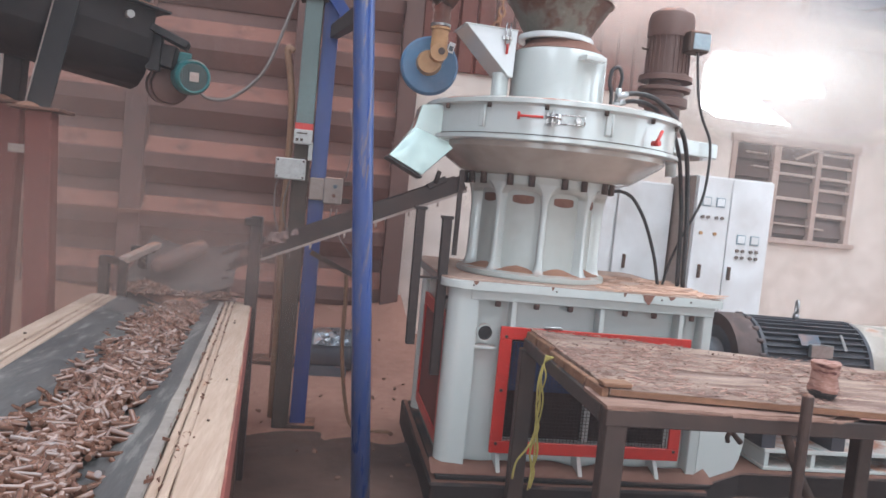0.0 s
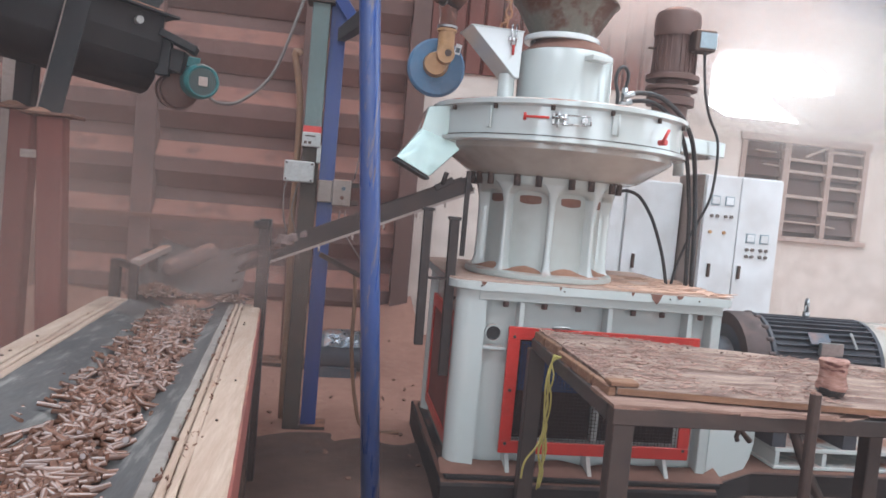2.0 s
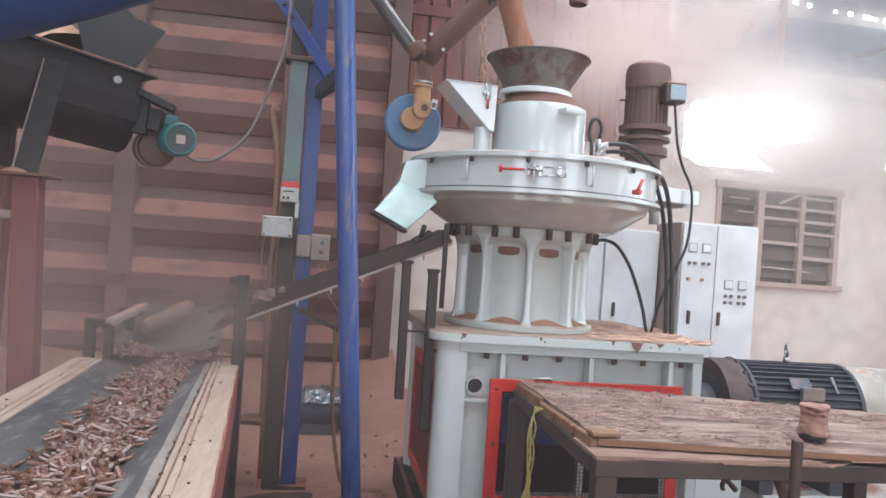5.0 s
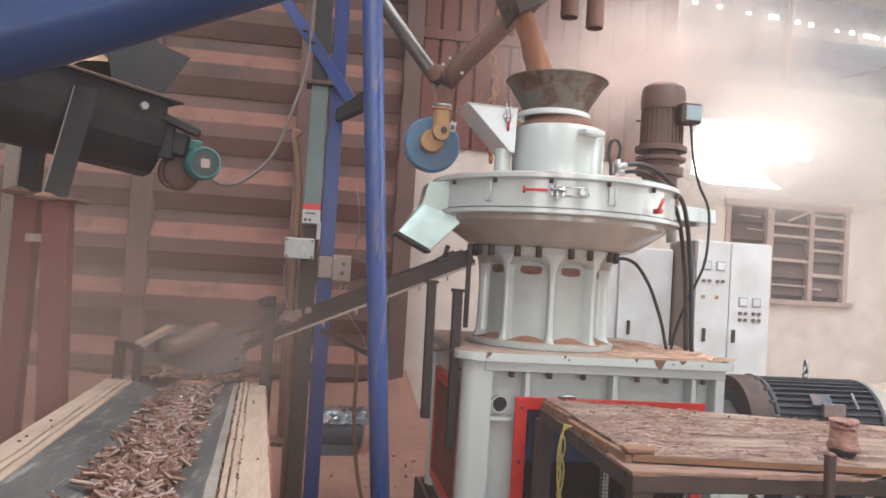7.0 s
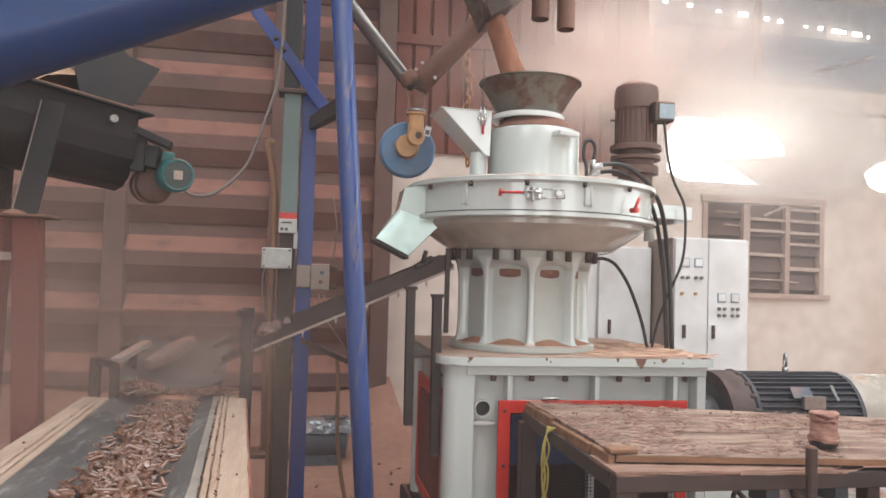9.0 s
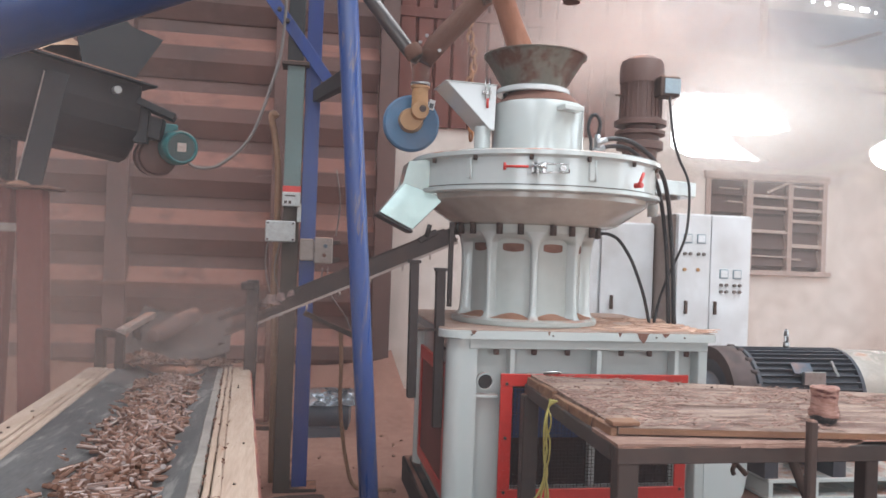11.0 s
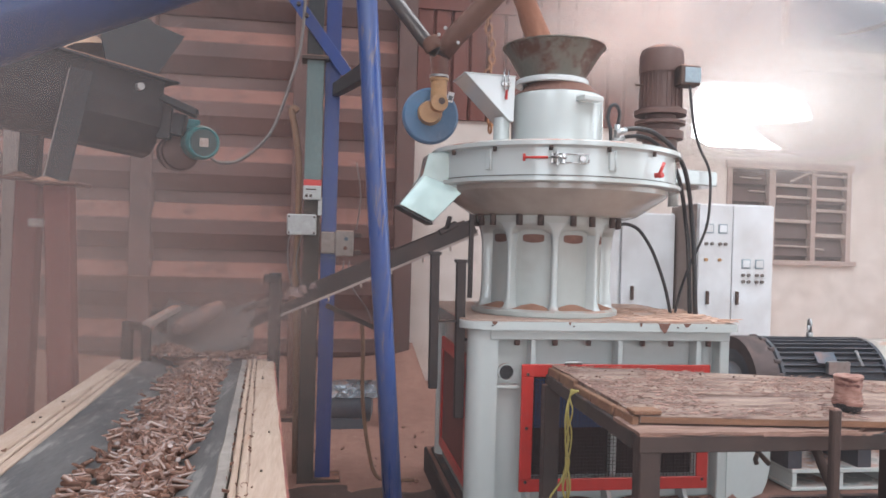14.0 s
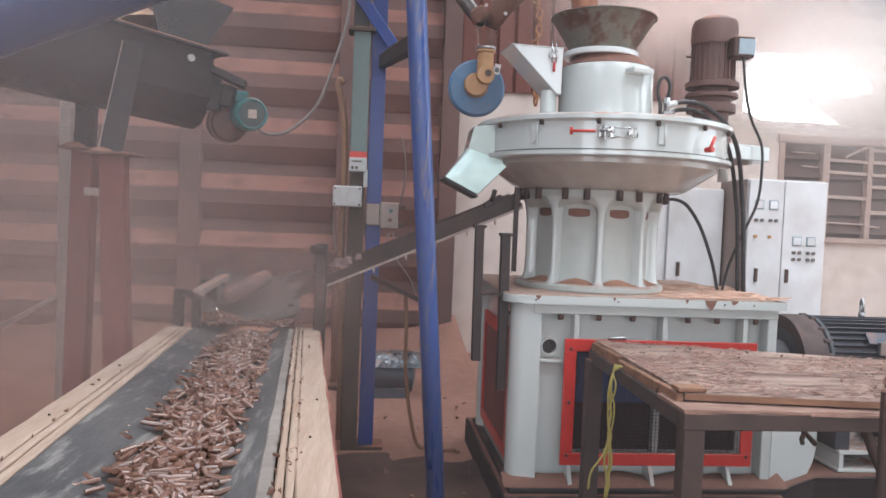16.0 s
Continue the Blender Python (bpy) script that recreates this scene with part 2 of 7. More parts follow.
M_MESHSHADE = mat("dark_mesh_and_shade", (0.022, 0.011, 0.010), (0.03, 0.014, 0.012), 0.95, bump=0.2)
M_PLINTH = mat("oil_black_plinth", (0.009, 0.007, 0.007), (0.017, 0.012, 0.011), 0.7, bump=0.3, dust=0.4, dust_color=(0.13, 0.075, 0.056))
M_SHUTTER = mat("weathered_window_frame", (0.55, 0.44, 0.39), (0.44, 0.33, 0.29), 0.75, bump=0.15, dust=0.5)
M_BARS = mat("dusty_pale_bars", (0.60, 0.50, 0.44), (0.48, 0.37, 0.32), 0.8, bump=0.15, dust=0.5)
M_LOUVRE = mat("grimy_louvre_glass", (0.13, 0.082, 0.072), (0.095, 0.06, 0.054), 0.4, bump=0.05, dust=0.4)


def glow(name, color, strength):
    m = bpy.data.materials.new(name)
    m.use_nodes = True
    b = m.node_tree.nodes["Principled BSDF"]
    b.inputs["Base Color"].default_value = (*color, 1)
    b.inputs["Emission Color"].default_value = (*color, 1)
    b.inputs["Emission Strength"].default_value = strength
    return m


M_SKYGLOW = glow("bright_overcast_sky", (1.0, 0.98, 0.96), 8.0)


def haze(name, color, density, scale=2.0, contrast=0.35, core=0.0, thin=0.25):
    """Airborne dust: a thin lit veil, dense in the middle and gone at its rim."""
    m = bpy.data.materials.new(name)
    m.use_nodes = True
    n, l = m.node_tree.nodes, m.node_tree.links
    n.remove(n["Principled BSDF"])
    out = n["Material Output"]
    tr, df, tl = n.new("ShaderNodeBsdfTransparent"), n.new("ShaderNodeBsdfDiffuse"), n.new("ShaderNodeBsdfTranslucent")
    df.inputs[0].default_value = tl.inputs[0].default_value = (*color, 1)
    both, mixs = n.new("ShaderNodeMixShader"), n.new("ShaderNodeMixShader")
    l.new(df.outputs[0], both.inputs[1])
    l.new(tl.outputs[0], both.inputs[2])
    tc = n.new("ShaderNodeTexCoord")
    mp = n.new("ShaderNodeVectorMath")
    mp.operation = "MULTIPLY_ADD"
    mp.inputs[1].default_value, mp.inputs[2].default_value = (2, 0, 2), (-1, 0, -1)
    l.new(tc.outputs["Generated"], mp.inputs[0])
    ln = n.new("ShaderNodeVectorMath")
    ln.operation = "LENGTH"
    l.new(mp.outputs[0], ln.inputs[0])
    r = n.new("ShaderNodeMapRange")
    r.interpolation_type = "SMOOTHSTEP"
    r.inputs["From Min"].default_value, r.inputs["From Max"].default_value = 1.0, core
    l.new(ln.outputs["Value"], r.inputs["Value"])
    nz = n.new("ShaderNodeTexNoise")
    nz.inputs["Scale"].default_value, nz.inputs["Detail"].default_value, nz.inputs["Distortion"].default_value = scale, 2.5, 0.25
    l.new(tc.outputs["Object"], nz.inputs["Vector"])
    q = n.new("ShaderNodeMapRange")
    q.inputs["From Min"].default_value, q.inputs["From Max"].default_value = 0.5 - contrast, 0.5 + contrast
    q.inputs["To Min"].default_value, q.inputs["To Max"].default_value = thin, 1.0
    l.new(nz.outputs["Fac"], q.inputs["Value"])
    k1, k2 = n.new("ShaderNodeMath"), n.new("ShaderNodeMath")
    k1.operation = k2.operation = "MULTIPLY"
    l.new(r.outputs[0], k1.inputs[0])
    l.new(q.outputs[0], k1.inputs[1])
    l.new(k1.outputs[0], k2.inputs[0])
    k2.inputs[1].default_value = density
    l.new(k2.outputs[0], mixs.inputs[0])
    l.new(tr.outputs[0], mixs.inputs[1])
    l.new(both.outputs[0], mixs.inputs[2])
    l.new(mixs.outputs[0], out.inputs[0])
    return m


def glass(name, color, rough, ior=1.45):
    m = bpy.data.materials.new(name)
    m.use_nodes = True
    b = m.node_tree.nodes["Principled BSDF"]
    b.inputs["Base Color"].default_value = (*color, 1)
    b.inputs["Roughness"].default_value = rough
    b.inputs["Transmission Weight"].default_value = 1.0
    b.inputs["IOR"].default_value = ior
    return m


M_CLEAR = glass("dusty_clear_hose", (0.75, 0.62, 0.55), 0.25, 1.25)


# ---------------- mesh helpers ----------------
def box(bm, x0, x1, y0, y1, z0, z1, bevel=0.0, m=None, seg=1):
    vs = [bm.verts.new(p) for p in ((x0, y0, z0), (x1, y0, z0), (x1, y1, z0), (x0, y1, z0), (x0, y0, z1), (x1, y0, z1), (x1, y1, z1), (x0, y1, z1))]
    fs = [bm.faces.new([vs[i] for i in f]) for f in ((0, 3, 2, 1), (4, 5, 6, 7), (0, 1, 5, 4), (1, 2, 6, 5), (2, 3, 7, 6), (3, 0, 4, 7))]
    out = vs
    if bevel:
        es = list({e for f in fs for e in f.edges})
        r = bmesh.ops.bevel(bm, geom=es, offset=bevel, segments=seg, affect="EDGES", profile=0.5)
        out = list({v for f in r["faces"] for v in f.verts} | {v for v in vs if v.is_valid})
    if m is not None:
        bmesh.ops.transform(bm, matrix=m, verts=out)
    return bm


def frame_of(d):
    d = Vector(d).normalized()
    a = Vector((0, 0, 1)) if abs(d.z) < 0.95 else Vector((0, 1, 0))
    u = d.cross(a).normalized()
    return d, u, u.cross(d).normalized()


def cyl(bm, p0, p1, r0, r1=None, seg=20, caps=True):
    r1 = r0 if r1 is None else r1
    d, u, w = frame_of(Vector(p1) - Vector(p0))
    rings = []
    for p, r in ((p0, r0), (p1, r1)):
        rings.append([bm.verts.new(Vector(p) + (u * math.cos(a) + w * math.sin(a)) * r) for a in (2 * math.pi * i / seg for i in range(seg))])
    for i in range(seg):
        j = (i + 1) % seg
        bm.faces.new((rings[0][i], rings[0][j], rings[1][j], rings[1][i])).smooth = True
    if caps:
        bm.faces.new(rings[0][::-1])
        bm.faces.new(rings[1])
    return bm


def lathe(bm, c, profile, seg=48, axis=(0, 0, 1), closed=False):
    """Turns a profile of (radius, height) round an axis through c."""
    d, u, w = frame_of(axis)
    rings = []
    for r, h in profile:
        o = Vector(c) + d * h
        if r < 1e-5:
            rings.append([bm.verts.new(o)])
        else:
            rings.append([bm.verts.new(o + (u * math.cos(a) + w * math.sin(a)) * r) for a in (2 * math.pi * i / seg for i in range(seg))])
    pairs = list(zip(rings, rings[1:])) + ([(rings[-1], rings[0])] if closed else [])
    for a, b in pairs:
        for i in range(seg):
            j = (i + 1) % seg
            f = [a[i % len(a)], a[j % len(a)], b[j % len(b)], b[i % len(b)]]
            f = list(dict.fromkeys(f))
            if len(f) > 2:
                bm.faces.new(f)
    return bm


def tube(bm, pts, r, seg=10, caps=True):
    """A round bar or hose along points."""
    pts = [Vector(p) for p in pts]
    rings, up = [], None
    for i, p in enumerate(pts):
        d = (pts[min(i + 1, len(pts) - 1)] - pts[max(i - 1, 0)]).normalized()
        if up is None:
            _, u, w = frame_of(d)
        else:
            u = (up - d * up.dot(d)).normalized()
            w = u.cross(d)
        up = u
        rr = r[i] if isinstance(r, (list, tuple)) else r
        rings.append([bm.verts.new(p + (u * math.cos(a) + w * math.sin(a)) * rr) for a in (2 * math.pi * k / seg for k in range(seg))])
    for a, b in zip(rings, rings[1:]):
        for i in range(seg):
            j = (i + 1) % seg
            bm.faces.new((a[i], a[j], b[j], b[i])).smooth = True
    if caps:
        bm.faces.new(rings[0][::-1])
        bm.faces.new(rings[-1])
    return bm


def spline(ctrl, n=8):
    """Catmull-Rom points through control points."""
    c = [Vector(p) for p in ctrl]
    c = [c[0] * 2 - c[1]] + c + [c[-1] * 2 - c[-2]]
    out = []
    for i in range(1, len(c) - 2):
        for k in range(n):
            t = k / n
            p0, p1, p2, p3 = c[i - 1 : i + 3]
            out.append(0.5 * (2 * p1 + (p2 - p0) * t + (2 * p0 - 5 * p1 + 4 * p2 - p3) * t * t + (3 * p1 - p0 - 3 * p2 + p3) * t**3))
    return out + [c[-2]]


def bar(bm, p0, p1, w, h, bevel=0.0, up=(0, 0, 1)):
    """A rectangular bar between two points: w across, h along up."""
    p0, p1 = Vector(p0), Vector(p1)
    d = (p1 - p0).normalized()
    u = d.cross(Vector(up))
    u = u.normalized() if u.length > 1e-4 else Vector((1, 0, 0))
    v = u.cross(d)
    m = Matrix((u, d, v)).transposed().to_4x4()
    m.translation = p0
    return box(bm, -w / 2, w / 2, 0, (p1 - p0).length, -h / 2, h / 2, bevel, m)


def prism(bm, pts, d, bevel=0.0):
    """A flat outline of 3D points pushed along d."""
    a = [bm.verts.new(p) for p in pts]
    b = [bm.verts.new(Vector(p) + Vector(d)) for p in pts]
    fs = [bm.faces.new(a), bm.faces.new(b[::-1])]
    for i in range(len(a)):
        j = (i + 1) % len(a)
        fs.append(bm.faces.new((a[j], a[i], b[i], b[j])))
    if bevel:
        bmesh.ops.bevel(bm, geom=list({e for f in fs for e in f.edges}), offset=bevel, segments=1, affect="EDGES", profile=0.5)
    return bm


def studs(name, pts, r, h, d, material, parent, seg=6, label=""):
    """Bolt or nail heads, each a part of its own."""
    for p in pts:
        bm = bmesh.new()
        cyl(bm, p, Vector(p) + Vector(d) * h, r, r * 0.9, seg)
        part(name, bm, material, parent, label)


ORIGIN = {}


def thing(name, loc, label, category, group="", kind=""):
    ob = new(name)
    ob.location = loc
    ob.empty_display_size = 0.1
    ORIGIN[ob.name] = Vector(loc)
    return tagged(ob, label, category, group, kind)


def mesh_of(name, bm, material, origin=(0, 0, 0), smooth=False, normals=True):
    if normals:
        bmesh.ops.recalc_face_normals(bm, faces=bm.faces[:])
    bmesh.ops.translate(bm, vec=-Vector(origin), verts=bm.verts[:])
    me = bpy.data.meshes.new(name)
    if smooth:
        for f in bm.faces:
            f.smooth = True
    bm.to_mesh(me)
    bm.free()
    me.materials.append(material)
    if smooth:
        me.set_sharp_from_angle(angle=radians(35))
    return me


def part(name, bm, material, parent, label="", smooth=False):
    """A mesh, given in world metres, as one part under a thing or under a part."""
    o = ORIGIN[parent.name]
    ob = new(name, mesh_of(name, bm, material, o, smooth))
    ob.parent = parent
    ORIGIN[ob.name] = o
    return tagged(ob, label)


def solo(name, bm, material, label, category, group="", kind="", loc=(0, 0, 0), smooth=False):
    ob = new(name, mesh_of(name, bm, material, loc, smooth))
    ob.location = loc
    ORIGIN[ob.name] = Vector(loc)
    return tagged(ob, label, category, group, kind)


def B():
    return bmesh.new()


# ---------------- building ----------------
XL, XR, YF, YB, ZR = -6.0, 8.0, -5.0, 7.61, 5.6


def build_shell():
    bm = B()
    n = 110
    grid = [[bm.verts.new((XL - 0.3 + (XR - XL + 0.6) * i / n, YF - 0.3 + (YB - YF + 0.9) * j / n, 0)) for j in range(n + 1)] for i in range(n + 1)]
    for i in range(n + 1):
        for j in range(n + 1):
            v = grid[i][j].co
            heap = 0.50 * max(0, (v.y - 5.6) / 2.0) ** 1.4 * (0.75 + 0.6 * noise.noise((v.x * 0.9, v.y * 0.9, 3))) * (1 if v.x < 0.3 else 0.15)
            v.z = max(-0.01, 0.018 * noise.noise((v.x * 1.7, v.y * 1.7, 0)) + heap * (1 if v.y > 5.6 else 0)) - 0.008
    for i in range(n):
        for j in range(n):
            bm.faces.new((grid[i][j], grid[i + 1][j], grid[i + 1][j + 1], grid[i][j + 1])).smooth = True
    solo("floor", bm, M_FLOOR, "concrete floor covered in reddish brown sawdust", "floor", kind="structure")

    # white wall with the window, and openings to the bright sky above it
    w = thing("wall_back_white", (4, YB, 0), "limewashed masonry wall stained with dust", "wall", kind="structure")
    t = 0.2
    bm = B()
    box(bm, -0.01, 3.53, YB, YB + t, -0.05, 2.56)
    box(bm, 4.99, XR, YB, YB + t, -0.05, 2.56)
    box(bm, 3.53, 4.99, YB, YB + t, -0.05, 1.355)
    box(bm, 3.53, 4.99, YB, YB + t, 2.40, 2.56)
    part("masonry", bm, M_WALLWHITE, w)
    bm = B()
    box(bm, -0.01, 2.95, YB + 0.02, YB + t, 2.56, ZR)
    part("upper_panel", bm, M_WALLWHITE, w)
    bm = B()
    x, wd = 2.95, 0.03
    # Opening outlines follow the bright glow's blob shape, bloom included.
    while x < XR - 0.001:
        u, v = (x - 3.10) / 1.52, (x - 6.2) / 0.68
        solid = [(2.56, 3.40)]
        rag = 0.03 * noise.noise((x * 9, 0, 1))
        if 0 < u < 1:
            top = 2.98 + 0.32 * min(1, 9 * u) ** 0.5 * max(0, 1 - max(0, u - 0.72) / 0.28) ** 0.5 + rag
            if u < 0.5:
                solid = [(2.56, 2.56 + 0.10 * max(0, 1 - 7 * u) + 0.01), (top, 3.40)]
            else:
                low = 2.84 + 0.08 * (u - 0.5) + 0.3 * max(0, u - 0.8) + rag
                slit = 2.84 - 0.9 * (u - 0.5)
                solid = [(2.555, 2.57), (slit, low), (top, 3.40)] if u < 0.78 else [(2.56, low), (top, 3.40)]
                solid = [(a, b) for a, b in solid if b > a + 0.004]
        elif -1 < v < 1:
            h = 0.24 * (1 - v * v) ** 0.5
            solid = [(2.56, max(2.565, 2.73 - h + rag)), (2.73 + h + rag, 3.40)]
        # Slits cut as bright stripes in place of a rooflight under the lintel.
        if 4.2 < x < 5.02 and round(x / wd) % 2:
            low = 3.25 + 0.12 * (x - 4.2) / 0.82
            solid = solid[:-1] + [(solid[-1][0], low), (low + 0.03, 3.40)]
        for a, b in solid:
            box(bm, x, x + wd, YB + 0.03, YB + t, a, b)
        x += wd
    part("pier", bm, M_WALLWHITE, w)
    bm = B()
    box(bm, 2.9, XR, YB - 0.05, YB + t, 3.44, 3.68, 0.03)
    part("lintel", bm, M_WALLWHITE, w)
    bm = B()
    box(bm, 2.95, XR, YB + 0.04, YB + t, 3.38, 3.45)
    part("sill_beam", bm, M_BEAM, w)
    bm = B()
    box(bm, 2.9, XR, YB + 0.05, YB + t, 4.75, ZR)
    part("gable_sheet", bm, M_ROOF, w)
    # roof of the next bay, seen over the lintel
    n = thing("roof_next_bay", (5, 10, 5), "ribbed pale roof sheets with daylight gaps over the next bay", "roof", kind="structure")
    bm = B()
    up = Vector((0.5, 4.4, 2.2))
    x = 2.6
    while x < 13.0:
        prism(bm, [(x, 7.85, 3.74), (x + 0.02, 7.85, 3.63), (x + 0.11, 7.85, 3.63), (x + 0.13, 7.85, 3.74), (x + 0.25, 7.85, 3.74), (x + 0.25, 7.85, 3.755), (x, 7.85, 3.755)], up)
        x += 0.25
    part("sheets", bm, M_ROOF, n)
    bm = B()
    for k in (0.25, 0.6, 0.9):
        y, z = 7.85 + 4.4 * k, 3.63 + 2.2 * k
        box(bm, 2.6, 13, y - 0.04, y + 0.04, z - 0.06, z + 0.06)
    box(bm, 4.30, 4.36, 7.86, 7.92, 3.6, 5.2)
    bar(bm, (4.33, 8.0, 3.7), (7.4, 9.8, 4.85), 0.05, 0.05)
    bar(bm, (3.6, 8.0, 3.7), (5.4, 10.4, 5.1), 0.05, 0.05)
    part("truss", bm, M_BEAM, n)
    rnd = random.Random(8)
    for k in range(34):
        x = 4.2 + 0.25 * k + rnd.uniform(-0.05, 0.05)
        if rnd.random() < 0.3:
            continue
        bm = B()
        wd = rnd.choice((0.03, 0.05, 0.08, 0.08, 0.17))
        zg = 6.27 - 0.072 * (x - 5.3)
        box(bm, x, x + wd, 12.1, 12.12, zg, zg + rnd.uniform(0.03, 0.075))
        part("daylight_gap", bm, M_SKYGLOW, n, "bright gap under the eaves")
    for k in range(5):
        bm = B()
        x = 6.6 + 0.25 * k
        bar(bm, (x, 8.1 + 0.2 * k, 3.845 + 0.1 * k), (x, 9.0 + 0.2 * k, 4.295 + 0.1 * k), 0.09, 0.012)
        part("rooflight", bm, M_SKYGLOW, n, "clear strip in the roof sheets")
    bm = B()
    box(bm, 2.4, 13, 12.25, 12.4, 5.6, 9.5)
    # Unseen side walls added to keep blue sky light out of the bay.
    box(bm, 2.3, 2.45, 7.82, 12.4, -0.05, 6.2)
    box(bm, 12.9, 13.05, 7.82, 12.4, -0.05, 6.2)
    part("far_wall", bm, M_WALLWHITE, n)

    # slatted dusty wall
    w = thing("wall_back_slatted", (-3, YB, 0), "wall of horizontal concrete panels with sawdust on every ledge", "wall", kind="structure")
    bm = B()
    box(bm, XL, -0.015, YB + 0.06, YB + 0.2, -0.05, ZR)
    part("backing", bm, M_SLAT, w)
    crest = -0.054
    while crest < ZR - 0.2:
        bm = B()
        y = YB + 0.06
        prism(bm, [(XL, y, crest - 0.285), (XL, y - 0.03, crest - 0.28), (XL, y - 0.165, crest - 0.135), (XL, y - 0.18, crest - 0.01), (XL, y - 0.175, crest), (XL, y - 0.045, crest + 0.135), (XL, y - 0.03, crest + 0.15), (XL, y, crest + 0.27)], (-0.02 - XL, 0, 0))
        part("panel", bm, M_SLAT, w)
        crest += 0.5585
    bm = B()
    for x in (-4.6, -2.39, -0.92):
        box(bm, x - 0.095, x + 0.095, YB - 0.15, YB + 0.02, -0.05, ZR, 0.006)
    part("pilaster", bm, M_SLAT, w)
    c = thing("steel_column", (0.07, YB - 0.2, 0), "dusty grey steel column at the wall", "column", kind="structure")
    bm = B()
    box(bm, -0.015, 0.155, YB - 0.21, YB - 0.195, 0, ZR)
    box(bm, -0.015, 0.155, YB - 0.03, YB - 0.015, 0, ZR)
    box(bm, 0.06, 0.08, YB - 0.196, YB - 0.029, 0, ZR)
    part("profile", bm, M_COLUMN, c)
    # red cladding above the white wall
    cl = thing("wall_cladding", (1.2, YB, 2.5), "rust red ribbed sheet cladding with sawdust stains", "cladding", kind="structure")
    x = 0.165
    while x < 2.75:
        bm = B()
        prism(bm, [(x, YB + 0.01, 2.7), (x + 0.02, YB - 0.03, 2.7), (x + 0.16, YB - 0.03, 2.7), (x + 0.18, YB + 0.01, 2.7)], (0, 0, ZR - 2.72))
        part("panel", bm, M_CLAD, cl)
        x += 0.181
    bm = B()
    box(bm, 0.16, 2.9, YB - 0.06, YB - 0.032, 3.78, 3.88, 0.004)
    part("girt", bm, M_CLAD, cl)

    # unseen sides added to close the shed, with gaps made for the added lamps
    bm = B()
    box(bm, XL - 0.2, XL, YF, YB + 0.2, -0.05, ZR)
    solo("wall_left", bm, M_SLAT, "dusty shed side wall", "wall", kind="structure")
    bm = B()
    box(bm, XR, XR + 0.2, YF, 0.4, -0.05, ZR)
    box(bm, XR, XR + 0.2, 5.6, YB + 0.2, -0.05, ZR)
    box(bm, XR, XR + 0.2, 0.4, 5.6, 4.4, ZR)
    solo("wall_right", bm, M_WALLWHITE, "unseen limewashed side wall with a gap for the side lamp", "wall", kind="structure")
    bm = B()
    for x0, x1 in ((XL, -5.0), (-3.0, -1.4), (0.6, 2.2), (4.2, XR)):
        box(bm, x0, x1, YF - 0.2, YF, -0.05, ZR)
    for x0, x1 in ((-5.0, -3.0), (-1.4, 0.6), (2.2, 4.2)):
        box(bm, x0, x1, YF - 0.2, YF, 4.4, ZR)
    solo("wall_front", bm, M_WALLWHITE, "unseen shed wall with three gaps for the front lamps", "wall", kind="structure")
    bm = B()
    for x0, x1, y0, y1 in ((XL - 0.2, -4.0, YF, YB + 0.2), (-1.2, 0.95, YF, YB + 0.2), (3.8, XR + 0.2, YF, YB + 0.2), (0.95, 3.8, YF, -1.6), (0.95, 3.8, 5.6, YB + 0.2), (-4.0, -1.2, YF, -1.6), (-4.0, -1.2, 5.6, YB + 0.2)):
        box(bm, x0, x1, y0, y1, ZR, ZR + 0.05)
    x = XL
    while x < XR:
        if not 0.85 < x < 3.8 and not -4.1 < x < -1.2:
            box(bm, x, x + 0.06, YF, YB, ZR - 0.03, ZR)
        x += 0.25
    solo("ceiling", bm, M_ROOF, "unseen ribbed roof sheets added over the shed, open over two lamps", "roof", kind="structure")
    bm = B()
    for y in (-2.0, 2.0, 5.8):
        box(bm, XL, XR, y, y + 0.12, ZR - 0.28, ZR - 0.04)
    solo("purlin", bm, M_BEAM, "dusty steel roof purlins", "beam", kind="structure")
    # sky outside the openings
    bm = B()
    box(bm, 0, 16, YB + 5.2, YB + 5.22, -1, 5.4)
    solo("backdrop", bm, M_SKYGLOW, "bright overcast sky beyond the openings", "sky", kind="structure")


build_shell()

# ---------------- pellet mill ----------------
CX, CY = 0.545, 4.06
M_COVER = mat("grey_blue_cover", (0.34, 0.43, 0.48), (0.27, 0.34, 0.38), 0.5, bump=0.05, dust=0.3)
M_CAKE = mat("pressed_sawdust_flake", (0.50, 0.335, 0.25), (0.34, 0.20, 0.145), 0.95, big=8, bump=0.4, island=0.7)
M_SAWSLOT = mat("brown_dust_and_slot", (0.17, 0.085, 0.06), (0.24, 0.12, 0.09), 0.95, bump=0.3)


